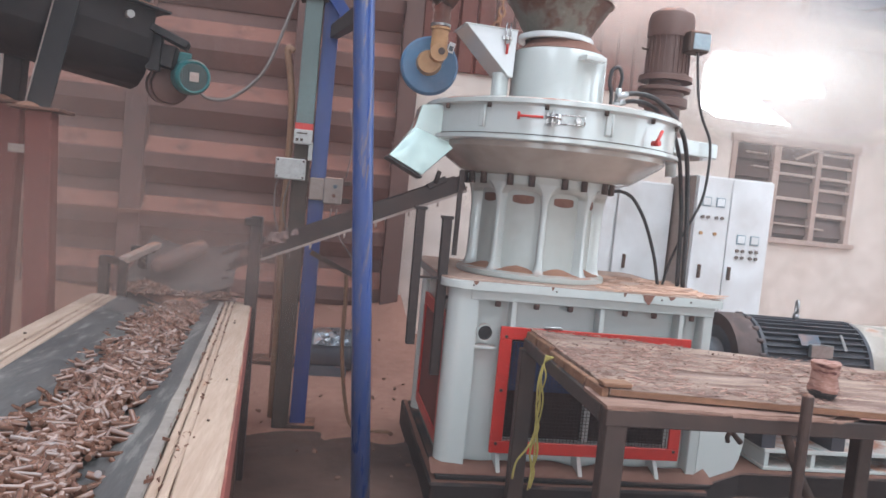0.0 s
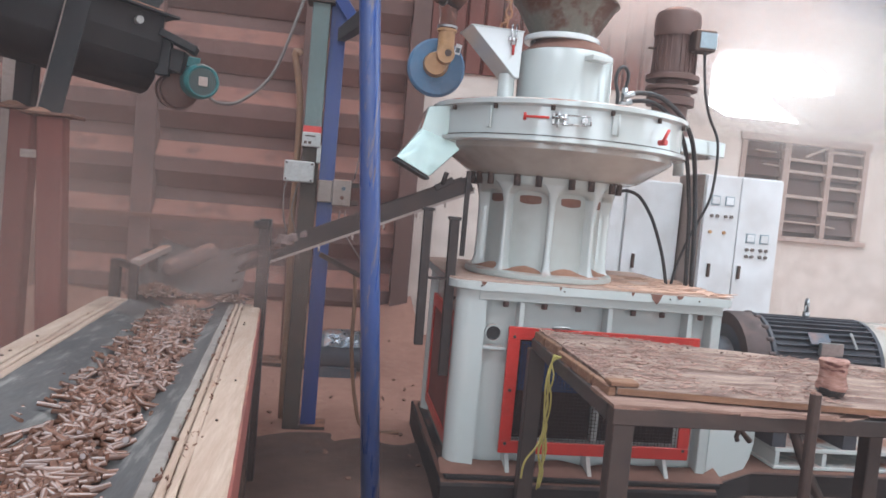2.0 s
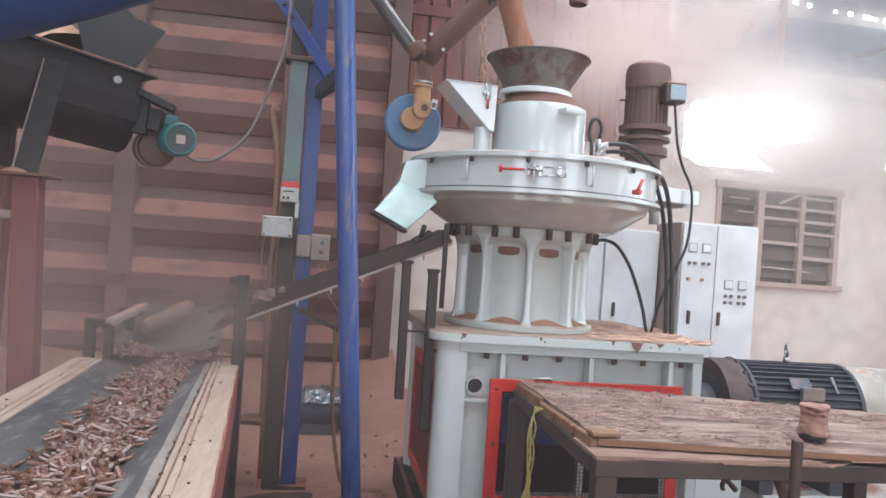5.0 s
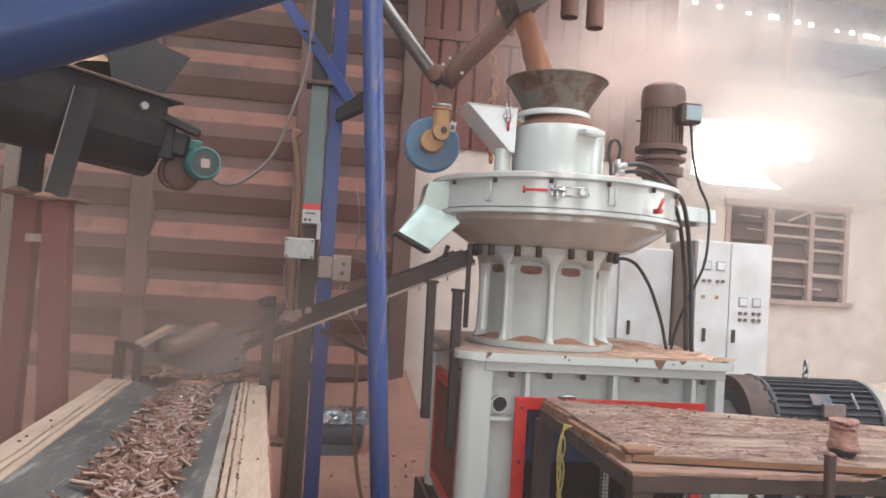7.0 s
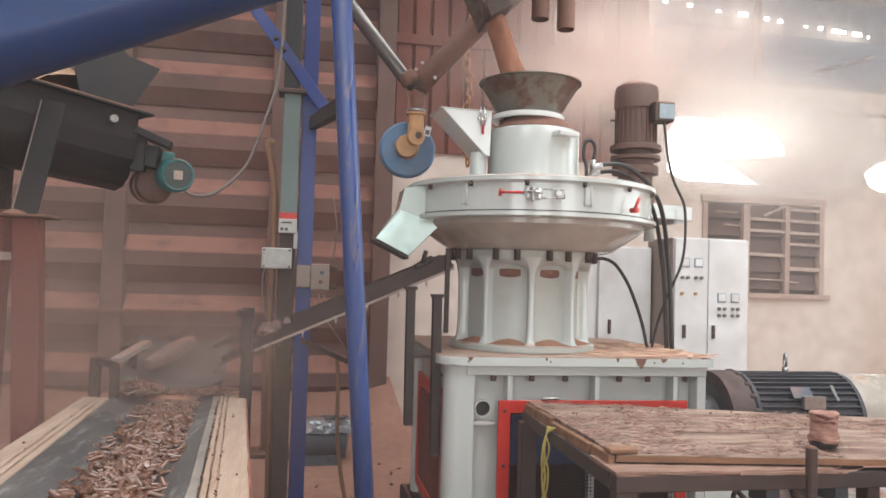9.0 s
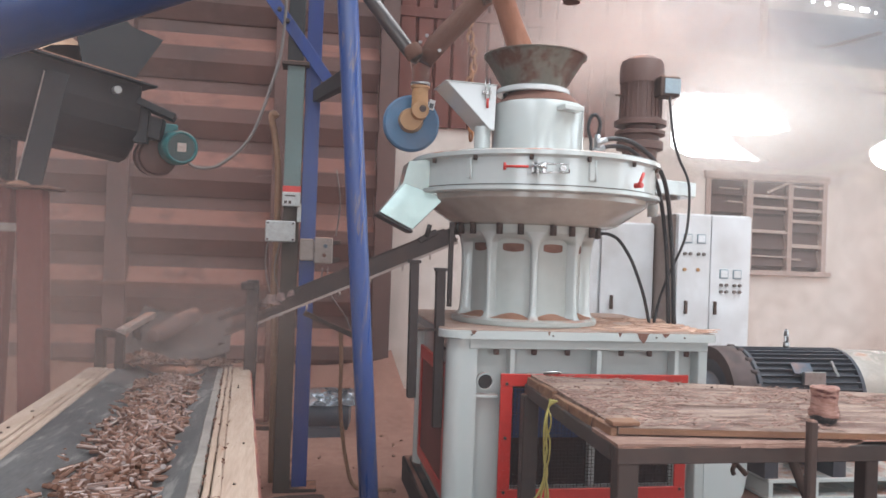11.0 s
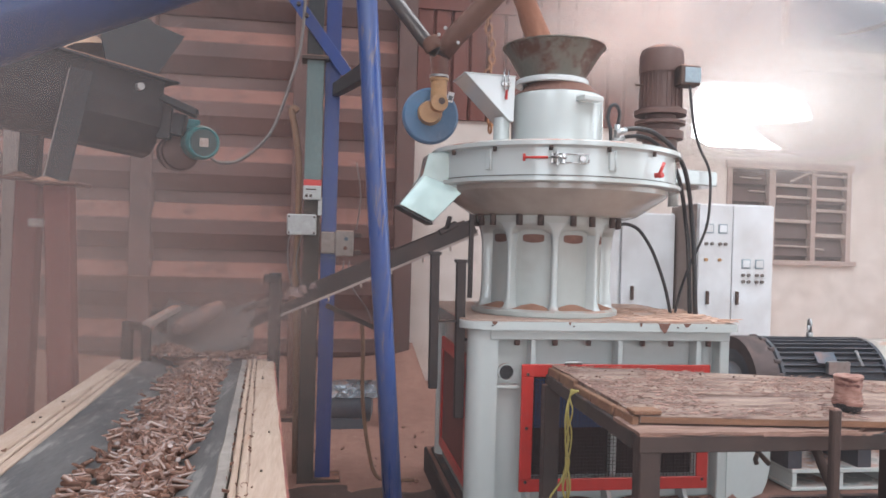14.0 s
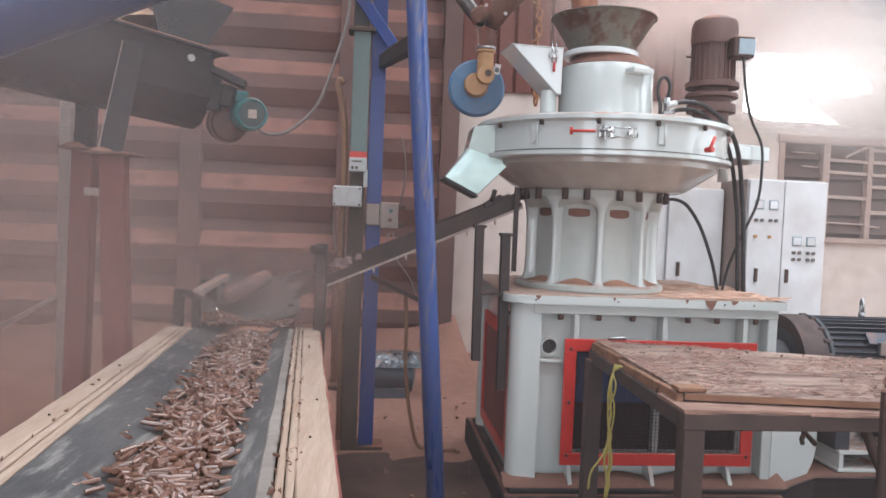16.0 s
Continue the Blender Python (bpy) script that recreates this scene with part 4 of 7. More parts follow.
def build_gear_motor():
    x, y = 1.258, 4.30
    t = thing("gear_motor", (x, y, 1.905), "upright brown dust-caked gear motor on the mill", "motor")
    bm = B()
    lathe(bm, (x, y, 0), [(0, 1.905), (0.12, 1.905), (0.12, 1.96), (0.10, 1.97), (0.10, 2.09), (0.135, 2.095), (0.135, 2.14), (0.11, 2.15), (0.11, 2.175), (0.145, 2.18), (0.145, 2.20), (0.09, 2.215), (0.09, 2.235), (0.0, 2.235)], 32)
    part("gearbox", bm, M_GMOTOR, t, smooth=True)
    bm = B()
    lathe(bm, (x, y, 0), [(0, 2.235), (0.15, 2.235), (0.15, 2.262), (0.118, 2.27), (0.112, 2.50), (0.0, 2.50)], 32)
    part("body", bm, M_GMOTOR, t, smooth=True)
    for k in range(26):
        a = 2 * math.pi * k / 26
        bm = B()
        o = Vector((math.cos(a), math.sin(a), 0))
        c = Vector((x, y, 0))
        bar(bm, c + o * 0.118 + Vector((0, 0, 2.28)), c + o * 0.116 + Vector((0, 0, 2.50)), 0.005, 0.013, 0, up=o)
        part("fin", bm, M_GMOTOR, t)
    bm = B()
    lathe(bm, (x, y, 0), [(0.126, 2.48), (0.128, 2.50), (0.128, 2.585), (0.118, 2.615), (0.08, 2.638), (0.0, 2.644)], 32)
    part("fan_cowl", bm, M_GMOTOR, t, smooth=True)
    bm = B()
    box(bm, x + 0.03, x + 0.15, y - 0.19, y - 0.09, 2.385, 2.50, 0.006)
    j = part("terminal_box", bm, M_DARK, t)
    bm = B()
    box(bm, x + 0.055, x + 0.15, y - 0.196, y - 0.19, 2.40, 2.485, 0.002)
    part("cover", bm, M_COVER, j, "pale grey-blue terminal cover")
    bm = B()
    tube(bm, [(x - 0.16, y, 2.41), (x - 0.11, y, 2.41)], 0.007, 8)
    part("drain_stub", bm, M_DARK, t)


def build_funnel():
    t = thing("feed_funnel", (0.525, CY, 2.348), "conical steel feed funnel streaked with rust", "funnel")
    bm = B()
    lathe(bm, (0.528, CY, 0), [(0.172, 2.345), (0.172, 2.355), (0.268, 2.514), (0.279, 2.517), (0.279, 2.523), (0.264, 2.522), (0.163, 2.36)], 48, closed=True)
    part("cone", bm, M_FUNNEL, t, smooth=True)
    bm = B()
    lathe(bm, (0.535, CY, 0), [(0.0, 2.465), (0.12, 2.45), (0.212, 2.437), (0.2, 2.42), (0.0, 2.41)], 40)
    part("sawdust_fill", bm, M_SAWDUST, t, "loose reddish sawdust")


def build_plinth():
    t = thing("machine_plinth", (1.4, 4.2, 0), "oil-blackened concrete plinth under the mill and motor", "plinth")
    bm = B()
    prism(bm, [(-0.01, 3.49, -0.03), (1.37, 3.49, -0.03), (1.37, 3.585, -0.03), (1.71, 3.795, -0.03), (2.9, 3.80, -0.03), (2.9, 4.9, -0.03), (-0.01, 4.9, -0.03)], (0, 0, 0.172), 0.008)
    part("block", bm, M_PLINTH, t)
    bm = B()
    n = 60
    rows = []
    for i in range(n + 1):
        x = 1.37 * i / n
        e = 0.018 * noise.noise((x * 7, 0, 2))
        rows.append([bm.verts.new((x, 3.515 + e, 0.1425)), bm.verts.new((x, 3.55 + e, 0.1465 + 0.004 * noise.noise((x * 9, 1, 2)))), bm.verts.new((x, 4.88, 0.1475))])
    for p, q in zip(rows, rows[1:]):
        for k in range(2):
            bm.faces.new((p[k], q[k], q[k + 1], p[k + 1])).smooth = True
    part("dust_layer", bm, M_SAWSLOT, t, "brown sawdust lying on the plinth")
    bm = B()
    rows = []
    for i in range(n + 1):
        x = 1.40 + 1.48 * i / n
        e = 0.012 * noise.noise((x * 9, 0, 5))
        y = 3.82 if x > 1.71 else 3.605 + (x - 1.40) * 0.62
        rows.append([bm.verts.new((x, y + e, 0.1425)), bm.verts.new((x, y + 0.03 + e, 0.1455 + 0.003 * noise.noise((x * 9, 1, 2)))), bm.verts.new((x, 4.88, 0.147))])
    for p, q in zip(rows, rows[1:]):
        for k in range(2):
            bm.faces.new((p[k], q[k], q[k + 1], p[k + 1])).smooth = True
    part("dust_layer", bm, M_SAWSLOT, t, "brown sawdust under the motor pedestal")


def build_main_motor():
    y, z = 4.05, 0.70
    t = thing("main_motor", (2.15, y, 0.148), "large anthracite finned electric motor coupled to the mill", "motor")
    ax = (1, 0, 0)
    bm = B()
    lathe(bm, (0, y, z), [(0, 1.40), (0.13, 1.40), (0.13, 1.62), (0.245, 1.63), (0.262, 1.66), (0.262, 1.76), (0.275, 1.765), (0.275, 1.785), (0.248, 1.79), (0.248, 2.385), (0.272, 2.388), (0.272, 2.41), (0.0, 2.41)], 48, ax)
    part("body", bm, M_MOTOR, t, smooth=True)
    for k in range(44):
        a = 2 * math.pi * k / 44
        o = Vector((0, math.cos(a), math.sin(a)))
        c = Vector((0, y, z))
        bm = B()
        bar(bm, c + o * 0.256 + Vector((1.79, 0, 0)), c + o * 0.256 + Vector((2.387, 0, 0)), 0.007, 0.03, 0, up=o)
        part("fin", bm, M_MOTOR, t)
    bm = B()
    lathe(bm, (0, y, z), [(0.20, 1.618), (0.268, 1.618), (0.274, 1.64), (0.274, 1.75), (0.264, 1.755), (0.264, 1.64), (0.20, 1.64)], 48, ax, closed=True)
    part("end_bell", bm, M_BELL, t, "rusty dust-caked end bell", smooth=True)
    studs("end_bolt", [(1.77, y + 0.268 * math.cos(a), z + 0.268 * math.sin(a)) for a in (1.5, 1.85, 2.2, 2.5, 2.8, 3.1, 3.4)], 0.016, 0.035, (-1, 0, 0), M_BELL, t)
    bm = B()
    lathe(bm, (0, y, z), [(0.0, 2.412), (0.255, 2.412), (0.262, 2.425), (0.262, 2.70), (0.23, 2.745), (0.0, 2.76)], 40, ax)
    part("fan_cowl", bm, M_BEIGE, t, "dusty beige fan cowl", smooth=True)
    bm = B()
    tube(bm, [(2.09, y, z + 0.26), (2.09, y, z + 0.30)], 0.018, 12)
    pts = [(2.09 + 0.010 * math.cos(a), y + 0.026 * math.cos(a), z + 0.335 + 0.036 * math.sin(a)) for a in (2 * math.pi * k / 16 for k in range(17))]
    tube(bm, pts, 0.008, 8)
    part("eyebolt", bm, M_STEEL, t, "steel lifting eyebolt")
    bm = B()
    box(bm, 2.02, 2.15, y - 0.275, y - 0.245, z + 0.10, z + 0.17, 0.003, None)
    part("nameplate", bm, M_STEEL, t)
    o = Vector((0, -0.77, 0.64))
    c = Vector((0, y, z))
    for x0, x1, w, lab, mm in ((1.98, 2.10, 0.07, "grey rating plate", M_FLOORMOTOR), (2.235, 2.25, 0.10, "pale clamp strip", M_STEEL)):
        bm = B()
        bar(bm, c + o * 0.284 + Vector((x0, 0, 0)), c + o * 0.284 + Vector((x1, 0, 0)), w, 0.008, 0.001, o)
        part("plate", bm, mm, t, lab)
    for x in (1.86, 2.28):
        bm = B()
        prism(bm, [(x, y - 0.185, z - 0.43), (x, y + 0.28, z - 0.43), (x, y + 0.2, z - 0.15), (x, y - 0.18, z - 0.15)], (0.08, 0, 0))
        part("foot", bm, M_MOTOR, t)
    bm = B()
    box(bm, 1.88, 2.85, y - 0.19, y + 0.36, 0.244, 0.27, 0.004)
    box(bm, 1.88, 2.85, y - 0.19, y + 0.36, 0.1475, 0.168, 0.004)
    for x in (1.90, 2.18, 2.5, 2.82):
        box(bm, x - 0.012, x + 0.012, y - 0.185, y + 0.34, 0.168, 0.244)
    part("pedestal", bm, M_WHITE, t)


def build_cabinets():
    def cabinet(x0, xs, x1, y, h, label):
        t = thing("control_cabinet", ((x0 + x1) / 2, y + 0.2, 0), label, "cabinet")
        bm = B()
        box(bm, x0, x1, y + 0.02, y + 0.43, 0, h, 0.004)
        part("body", bm, M_CAB, t)
        return t

    t = cabinet(2.09, 2.365, 2.70, 5.41, 1.81, "light grey two-door electrical control cabinet with gauges and switches")
    for a, b in ((2.094, 2.362), (2.368, 2.698)):
        bm = B()
        box(bm, a, b, 5.402, 5.42, 0.06, 1.80, 0.004)
        d = part("door", bm, M_CAB, t)
        c = (a + b) / 2
        left = a < 2.2
        for dx in (-0.055, 0.055):
            hz = 1.62 if left else 1.36
            bm = B()
            box(bm, c + dx - 0.036, c + dx + 0.036, 5.394, 5.403, hz - 0.036, hz + 0.036, 0.003)
            g = part("gauge", bm, M_COVER, d, "square panel meter")
            bm = B()
            box(bm, c + dx - 0.028, c + dx + 0.028, 5.391, 5.394, hz - 0.026, hz + 0.028, 0.001)
            part("dial", bm, M_CAB, g, "white dial")
            rows = ((0.115, M_CABLE), (0.235, M_ORANGE)) if left else ((0.085, M_CABLE), (0.135, M_CABLE))
            for zz, mm in rows:
                for sx in (-0.022, 0.022):
                    if mm is M_ORANGE and sx > 0:
                        continue
                    bm = B()
                    x = c + dx + sx
                    cyl(bm, (x, 5.402, hz - zz), (x, 5.385, hz - zz), 0.013, 0.013, 10)
                    part("switch", bm, mm, d)
        bm = B()
        hx = a + 0.075 if left else a + 0.04
        box(bm, hx - 0.011, hx + 0.011, 5.38, 5.402, 1.05, 1.15, 0.003)
        part("handle", bm, M_DARK, d)
    # Darker sheet over the pale body carries the side's shade in its colour.
    bm = B()
    box(bm, 2.085, 2.089, 5.43, 5.85, 0.02, 1.80)
    part("side_wall", bm, M_BEAM, t, "side sheet coloured darker for the cabinet's shaded side")
    t = cabinet(1.40, 1.61, 2.07, 5.75, 1.74, "light grey two-door electrical cabinet behind the mill")
    for a, b in ((1.405, 1.60), (1.625, 2.065)):
        bm = B()
        box(bm, a, b, 5.742, 5.76, 0.05, 1.73, 0.004)
        d = part("door", bm, M_CAB, t)
        bm = B()
        box(bm, b - 0.36 if b > 2 else a + 0.02, b - 0.34 if b > 2 else a + 0.04, 5.715, 5.742, 1.05, 1.16, 0.003)
        part("handle", bm, M_DARK, d)


def build_window():
    t = thing("window_1", (4.26, YB, 1.355), "dusty wooden window with louvres and horizontal bars", "window", kind="structure")
    x0, x1, z0, z1 = 3.53, 4.99, 1.355, 2.40
    bm = B()
    for a, b in ((x0, x0 + 0.06), (x1 - 0.06, x1), (x0 + 0.48, x0 + 0.56), (x0 + 0.98, x0 + 1.04)):
        box(bm, a, b, YB - 0.02, YB + 0.07, z0, z1, 0.004)
    box(bm, x0 - 0.02, x1 + 0.02, YB - 0.03, YB + 0.08, z1 - 0.05, z1 + 0.03, 0.004)
    part("window_frame", bm, M_SHUTTER, t)
    bm = B()
    box(bm, x0 - 0.04, x1 + 0.04, YB - 0.07, YB + 0.1, z0 - 0.03, z0 + 0.025, 0.005)
    part("window_sill", bm, M_SHUTTER, t)
    for a, b in ((x0 + 0.06, x0 + 0.48), (x0 + 0.56, x0 + 0.98), (x0 + 1.04, x1 - 0.06)):
        for k in range(5):
            z = z0 + 0.06 + 0.19 * k
            bm = B()
            m = Matrix.Translation(((a + b) / 2, YB + 0.05, z + 0.09)) @ Matrix.Rotation(radians(-18), 4, "X")
            box(bm, -(b - a) / 2, (b - a) / 2, -0.006, 0.006, -0.085, 0.085, 0, m)
            part("louvre", bm, M_LOUVRE, t)
    rails = [(x0 + 0.16, x0 + 0.40, 2.256, 0.012), (x0 + 0.26, x0 + 0.44, 2.115, 0.012)]
    rails += [(x0 + 0.56, x0 + 0.98, z, h) for z, h in ((2.19, 0.03), (2.065, 0.03), (1.807, 0.035), (1.536, 0.015))]
    rails += [(x0 + 1.04, x1 - 0.06, z, h) for z, h in ((2.309, 0.025), (2.183, 0.032), (2.053, 0.032), (1.928, 0.032), (1.66, 0.04))]
    rails += [(x0 + 1.04, x0 + 1.16, 1.512, 0.018)]
    for a, b, z, h in rails:
        bm = B()
        bar(bm, (a, YB + 0.009, z), (b, YB + 0.009, z - 0.008), 0.042, h, 0.002)
        part("bar", bm, M_BARS, t)
    bm = B()
    bar(bm, (x0 + 0.72, YB - 0.02, 2.225), (x0 + 0.975, YB - 0.02, 2.345), 0.012, 0.025, 0.002)
    part("brace", bm, M_BARS, t)
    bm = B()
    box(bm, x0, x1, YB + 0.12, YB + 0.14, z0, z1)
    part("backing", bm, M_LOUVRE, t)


build_plinth()
build_mill()
build_funnel()
build_gear_motor()
build_main_motor()
build_cabinets()
build_window()

# ---------------- work table ----------------
def skew(x, v):
    """How far back a line of the table top lies: v across the planks, which lie askew on the frame."""
    return 2.44 + 1.045 * v - (0.12 + 0.165 * v) * (x - 0.38)


def build_table():
    t = thing("work_table", (1.4, 2.9, 0), "rough table with sawdust-covered planks on a rusty steel frame", "table")
    ztop = 0.895
    rnd = random.Random(4)
    v = 0.0
    widths = [0.185, 0.235, 0.20, 0.21, 0.18]
    for k, w in enumerate(widths):
        bm = B()
        lift = rnd.uniform(-0.003, 0.003)
        n, x1 = 34, 2.3
        top, bot = [], []
        for i in range(n + 1):
            x0 = 0.376 + 0.022 * v + (0.0, 0.004, -0.003, 0.003, -0.002)[k]
            x = x0 + (x1 - x0) * i / n
            e0 = (0.002 if k == 0 else 0.006) * noise.noise((x * 5, k, 0))
            e1 = 0.005 * noise.noise((x * 5, k, 9))
            hz = ztop + lift + 0.003 * noise.noise((x * 3, k * 2.0, 4))
            row = [(x, skew(x, v + 0.003) + e0, hz - 0.003), (x, skew(x, v + 0.010) + e0, hz), (x, skew(x, v + w * 0.5), hz + 0.003 * noise.noise((x * 8, k, 2))), (x, skew(x, v + w - 0.009) + e1, hz), (x, skew(x, v + w - 0.003) + e1, hz - 0.003)]
            top.append([bm.verts.new(p) for p in row])
            bot.append([bm.verts.new((p[0], p[1], ztop - 0.026)) for p in (row[0], row[-1])])
        for i in range(n):
            for j in range(4):
                bm.faces.new((top[i][j], top[i + 1][j], top[i + 1][j + 1], top[i][j + 1]))
            bm.faces.new((bot[i][0], bot[i + 1][0], top[i + 1][0], top[i][0]))
            bm.faces.new((top[i][4], top[i + 1][4], bot[i + 1][1], bot[i][1]))
            bm.faces.new((bot[i][1], bot[i + 1][1], bot[i + 1][0], bot[i][0]))
        bm.faces.new([bot[0][0], *top[0], bot[0][1]])
        bm.faces.new([bot[n][1], *top[n][::-1], bot[n][0]])
        pk = part("plank", bm, M_PLANK, t)
        # sawn blocks closing the plank's end, a dark plug painting the shaded notch between them
        bm = B()
        xa = 0.376 + 0.022 * v
        box(bm, xa - 0.026, xa - 0.002, skew(xa, v + 0.004), skew(xa, v + w - 0.022), ztop - 0.046 - 0.004 * (k % 2), ztop - 0.004 - 0.005 * (k % 3), 0.003)
        part("end_block", bm, M_PLANKEDGE, pk, "sawn yellowish block at the plank end")
        bm = B()
        cyl(bm, (xa - 0.016, skew(xa, v + w - 0.012), ztop - 0.048), (xa - 0.012, skew(xa, v + w - 0.012), ztop - 0.016), 0.011, 0.009, 8)
        part("knot", bm, M_PLINTHCRUMB, pk, "dark plug for the shade in a notch")
        if k == 0:
            bm = B()
            m = 40
            rows = []
            for i in range(m + 1):
                x = 0.378 + 1.9 * i / m
                o = 0.0015 * noise.noise((x * 14, 0, 1))
                rows.append([bm.verts.new((x, skew(x, 0.001) - 0.003 + o, ztop - 0.025)), bm.verts.new((x, skew(x, 0.001) - 0.003 + o, ztop - 0.005 + o))])
            for p, q in zip(rows, rows[1:]):
                bm.faces.new((p[0], q[0], q[1], p[1]))
            part("front_edge", bm, M_PLANKEDGE, pk, "sawn orange-brown front edge")
        v += w
    bm = B()
    box(bm, 0.352, 0.450, 2.436, 2.50, ztop + 0.001, ztop + 0.016, 0.003)
    part("corner_batten", bm, M_PLANKEDGE, t, "short sawn batten at the corner")
    # dusty split layer showing under the front plank
    bm = B()
    n = 60
    for x0, x1, dz, dy in ((0.33, 1.16, 0.0, 0.0), (0.75, 1.24, -0.006, -0.006)):
        rows = []
        for i in range(n + 1):
            x = x0 + (x1 - x0) * i / n
            f = 2.335 + dy + 0.012 * noise.noise((x * 9, dy * 50, 2)) + 0.006 * noise.noise((x * 31, 0, 4)) + 0.05 * max(0, (x - x1 + 0.12) / 0.12) ** 2
            z = 0.862 + dz + 0.003 * noise.noise((x * 12, 0, 8))
            rows.append([bm.verts.new(q) for q in ((x, f, z - 0.008), (x, f + 0.002, z), (x, 2.56, z + 0.003), (x, 2.56, z - 0.010))])
        for p, q in zip(rows, rows[1:]):
            for k in range(4):
                bm.faces.new((p[k], q[k], q[(k + 1) % 4], p[(k + 1) % 4]))
        bm.faces.new(rows[0])
        bm.faces.new(rows[-1][::-1])
    part("split_layer", bm, M_SPLIT, t, "dusty split board layer under the front plank")
    bm = B()
    bar(bm, (0.33, 2.36, 0.825), (2.3, 2.36, 0.825), 0.05, 0.055, 0.003)
    bar(bm, (0.352, 2.387, 0.825), (0.385, 3.48, 0.825), 0.05, 0.055, 0.003)
    bar(bm, (0.43, 3.44, 0.825), (2.3, 2.90, 0.825), 0.05, 0.055, 0.003)
    part("frame", bm, M_TABLEFRAME, t, "brown-grey steel frame")
    for x, yy in ((0.371, 2.37), (0.375, 3.44), (1.288, 2.42), (2.25, 2.37), (2.25, 2.92)):
        bm = B()
        w = 0.025 if 1 < x < 2 else 0.036
        box(bm, x - w, x + w, yy - 0.03, yy + 0.03, -0.01, 0.81, 0.004)
        part("leg", bm, M_TABLEFRAME, t)
    bm = B()
    tube(bm, spline([(0.985, 2.415, 0.815), (1.005, 2.42, 0.775), (1.062, 2.42, 0.655), (1.14, 2.42, 0.53), (1.24, 2.43, 0.40), (1.285, 2.425, 0.33)], 5), 0.017, 10)
    part("brace", bm, M_TABLEFRAME, t, "bent brown pipe brace")
    bm = B()
    tube(bm, [(1.245, 3.19, 0.80), (1.255, 3.18, 0.56), (1.312, 3.18, 0.505)], 0.013, 8)
    tube(bm, [(1.256, 3.18, 0.555), (1.245, 3.18, 0.525), (1.252, 3.18, 0.505)], 0.011, 8)
    part("hook", bm, M_DARK, t, "dark forked hook under the table")


def build_table_clutter():
    t = thing("upright_bar", (0.93, 2.26, 0), "dark steel bar standing against the table edge", "bar")
    bm = B()
    box(bm, 0.938, 0.969, 2.245, 2.275, -0.01, 0.955, 0.006)
    part("bar", bm, M_DARK, t)
    t = thing("pellet_block", (1.165, 2.485, 0.89), "lump of compressed reddish wood on a dark cap", "block")
    bm = B()
    lathe(bm, (1.165, 2.485, 0), [(0, 0.896), (0.038, 0.896), (0.047, 0.912), (0.049, 0.925), (0.0, 0.925)], 20)
    part("cap", bm, M_RUBBER, t, "dark cap")
    bm = B()
    lathe(bm, (1.165, 2.485, 0), [(0, 0.92), (0.048, 0.92), (0.050, 0.93), (0.047, 0.942), (0.0435, 0.955), (0.042, 0.97), (0.0425, 0.985), (0.044, 1.0), (0.047, 1.018), (0.041, 1.023), (0.02, 1.022), (0, 1.02)], 28)
    for v in bm.verts:
        q = math.atan2(v.co.y - 2.485, v.co.x - 1.165)
        v.co.x = 1.165 + (v.co.x - 1.165) * (1 + 0.10 * math.cos(4 * q + 0.8) ** 3)
        v.co += Vector((noise.noise(v.co * 45), noise.noise(v.co * 45 + Vector((5, 0, 0))), 0.6 * noise.noise(v.co * 40))) * 0.007
    part("lump", bm, M_PELLETLUMP, t, smooth=True)
    t = thing("rope", (0.39, 3.2, 0.84), "frayed yellow plastic rope tied to the table edge", "rope")
    rnd = random.Random(2)
    for k in range(5):
        bm = B()
        L = (0.52, 0.46, 0.30, 0.50, 0.40)[k]
        pts = [(0.332 + 0.004 * k, 3.02 - 0.01 * k, 0.872), (0.322, 3.01, 0.84)]
        for i in range(1, 8):
            pts.append((0.316 - 0.010 * math.sin(i * 1.1 + k * 2) + rnd.uniform(-0.008, 0.008), 3.0 + 0.01 * math.cos(i + k), 0.84 - L * i / 7))
        tube(bm, spline(pts, 4), 0.0034, 6)
        part("strand", bm, M_YELLOW, t)
    bm = B()
    tube(bm, spline([(0.315, 3.0, 0.60), (0.318, 3.0, 0.575), (0.313, 3.0, 0.55)], 5), 0.010, 8)
    part("knot", bm, M_YELLOW, t, "knot in the yellow rope")
    for ctrl in ([(0.315, 3.0, 0.56), (0.285, 2.99, 0.50), (0.245, 2.99, 0.44), (0.235, 2.99, 0.37)], [(0.315, 3.0, 0.55), (0.30, 3.0, 0.47), (0.325, 3.0, 0.40), (0.315, 3.0, 0.33)]):
        bm = B()
        tube(bm, spline(ctrl, 5), 0.0045, 6)
        part("strand", bm, M_YELLOW, t)
    # crust of trodden wood flakes
    bm = B()
    rnd = random.Random(17)
    for _ in range(6500):
        x = 0.38 + 1.8 * rnd.random() ** 1.5
        y = skew(x, rnd.uniform(0.012, 1.0))
        if noise.noise((x * 3.2, y * 3.2, 1)) + rnd.uniform(-0.35, 0.35) < -0.02:
            continue
        s = 0.002 + 0.008 * rnd.random() ** 2.5
        m = pose(x, y, 0.8965 + rnd.uniform(0, 0.003), rnd.gauss(0, 4), rnd.gauss(0, 4), rnd.uniform(-40, 40))
        k = rnd.choice((5, 6, 7))
        pts = [m @ Vector((2.2 * s * math.cos(a) * rnd.uniform(0.6, 1.1), s * math.sin(a) * rnd.uniform(0.5, 1.0), 0)) for a in (2 * math.pi * q / k for q in range(k))]
        prism(bm, pts, (0, 0, rnd.uniform(0.0006, 0.0018)))
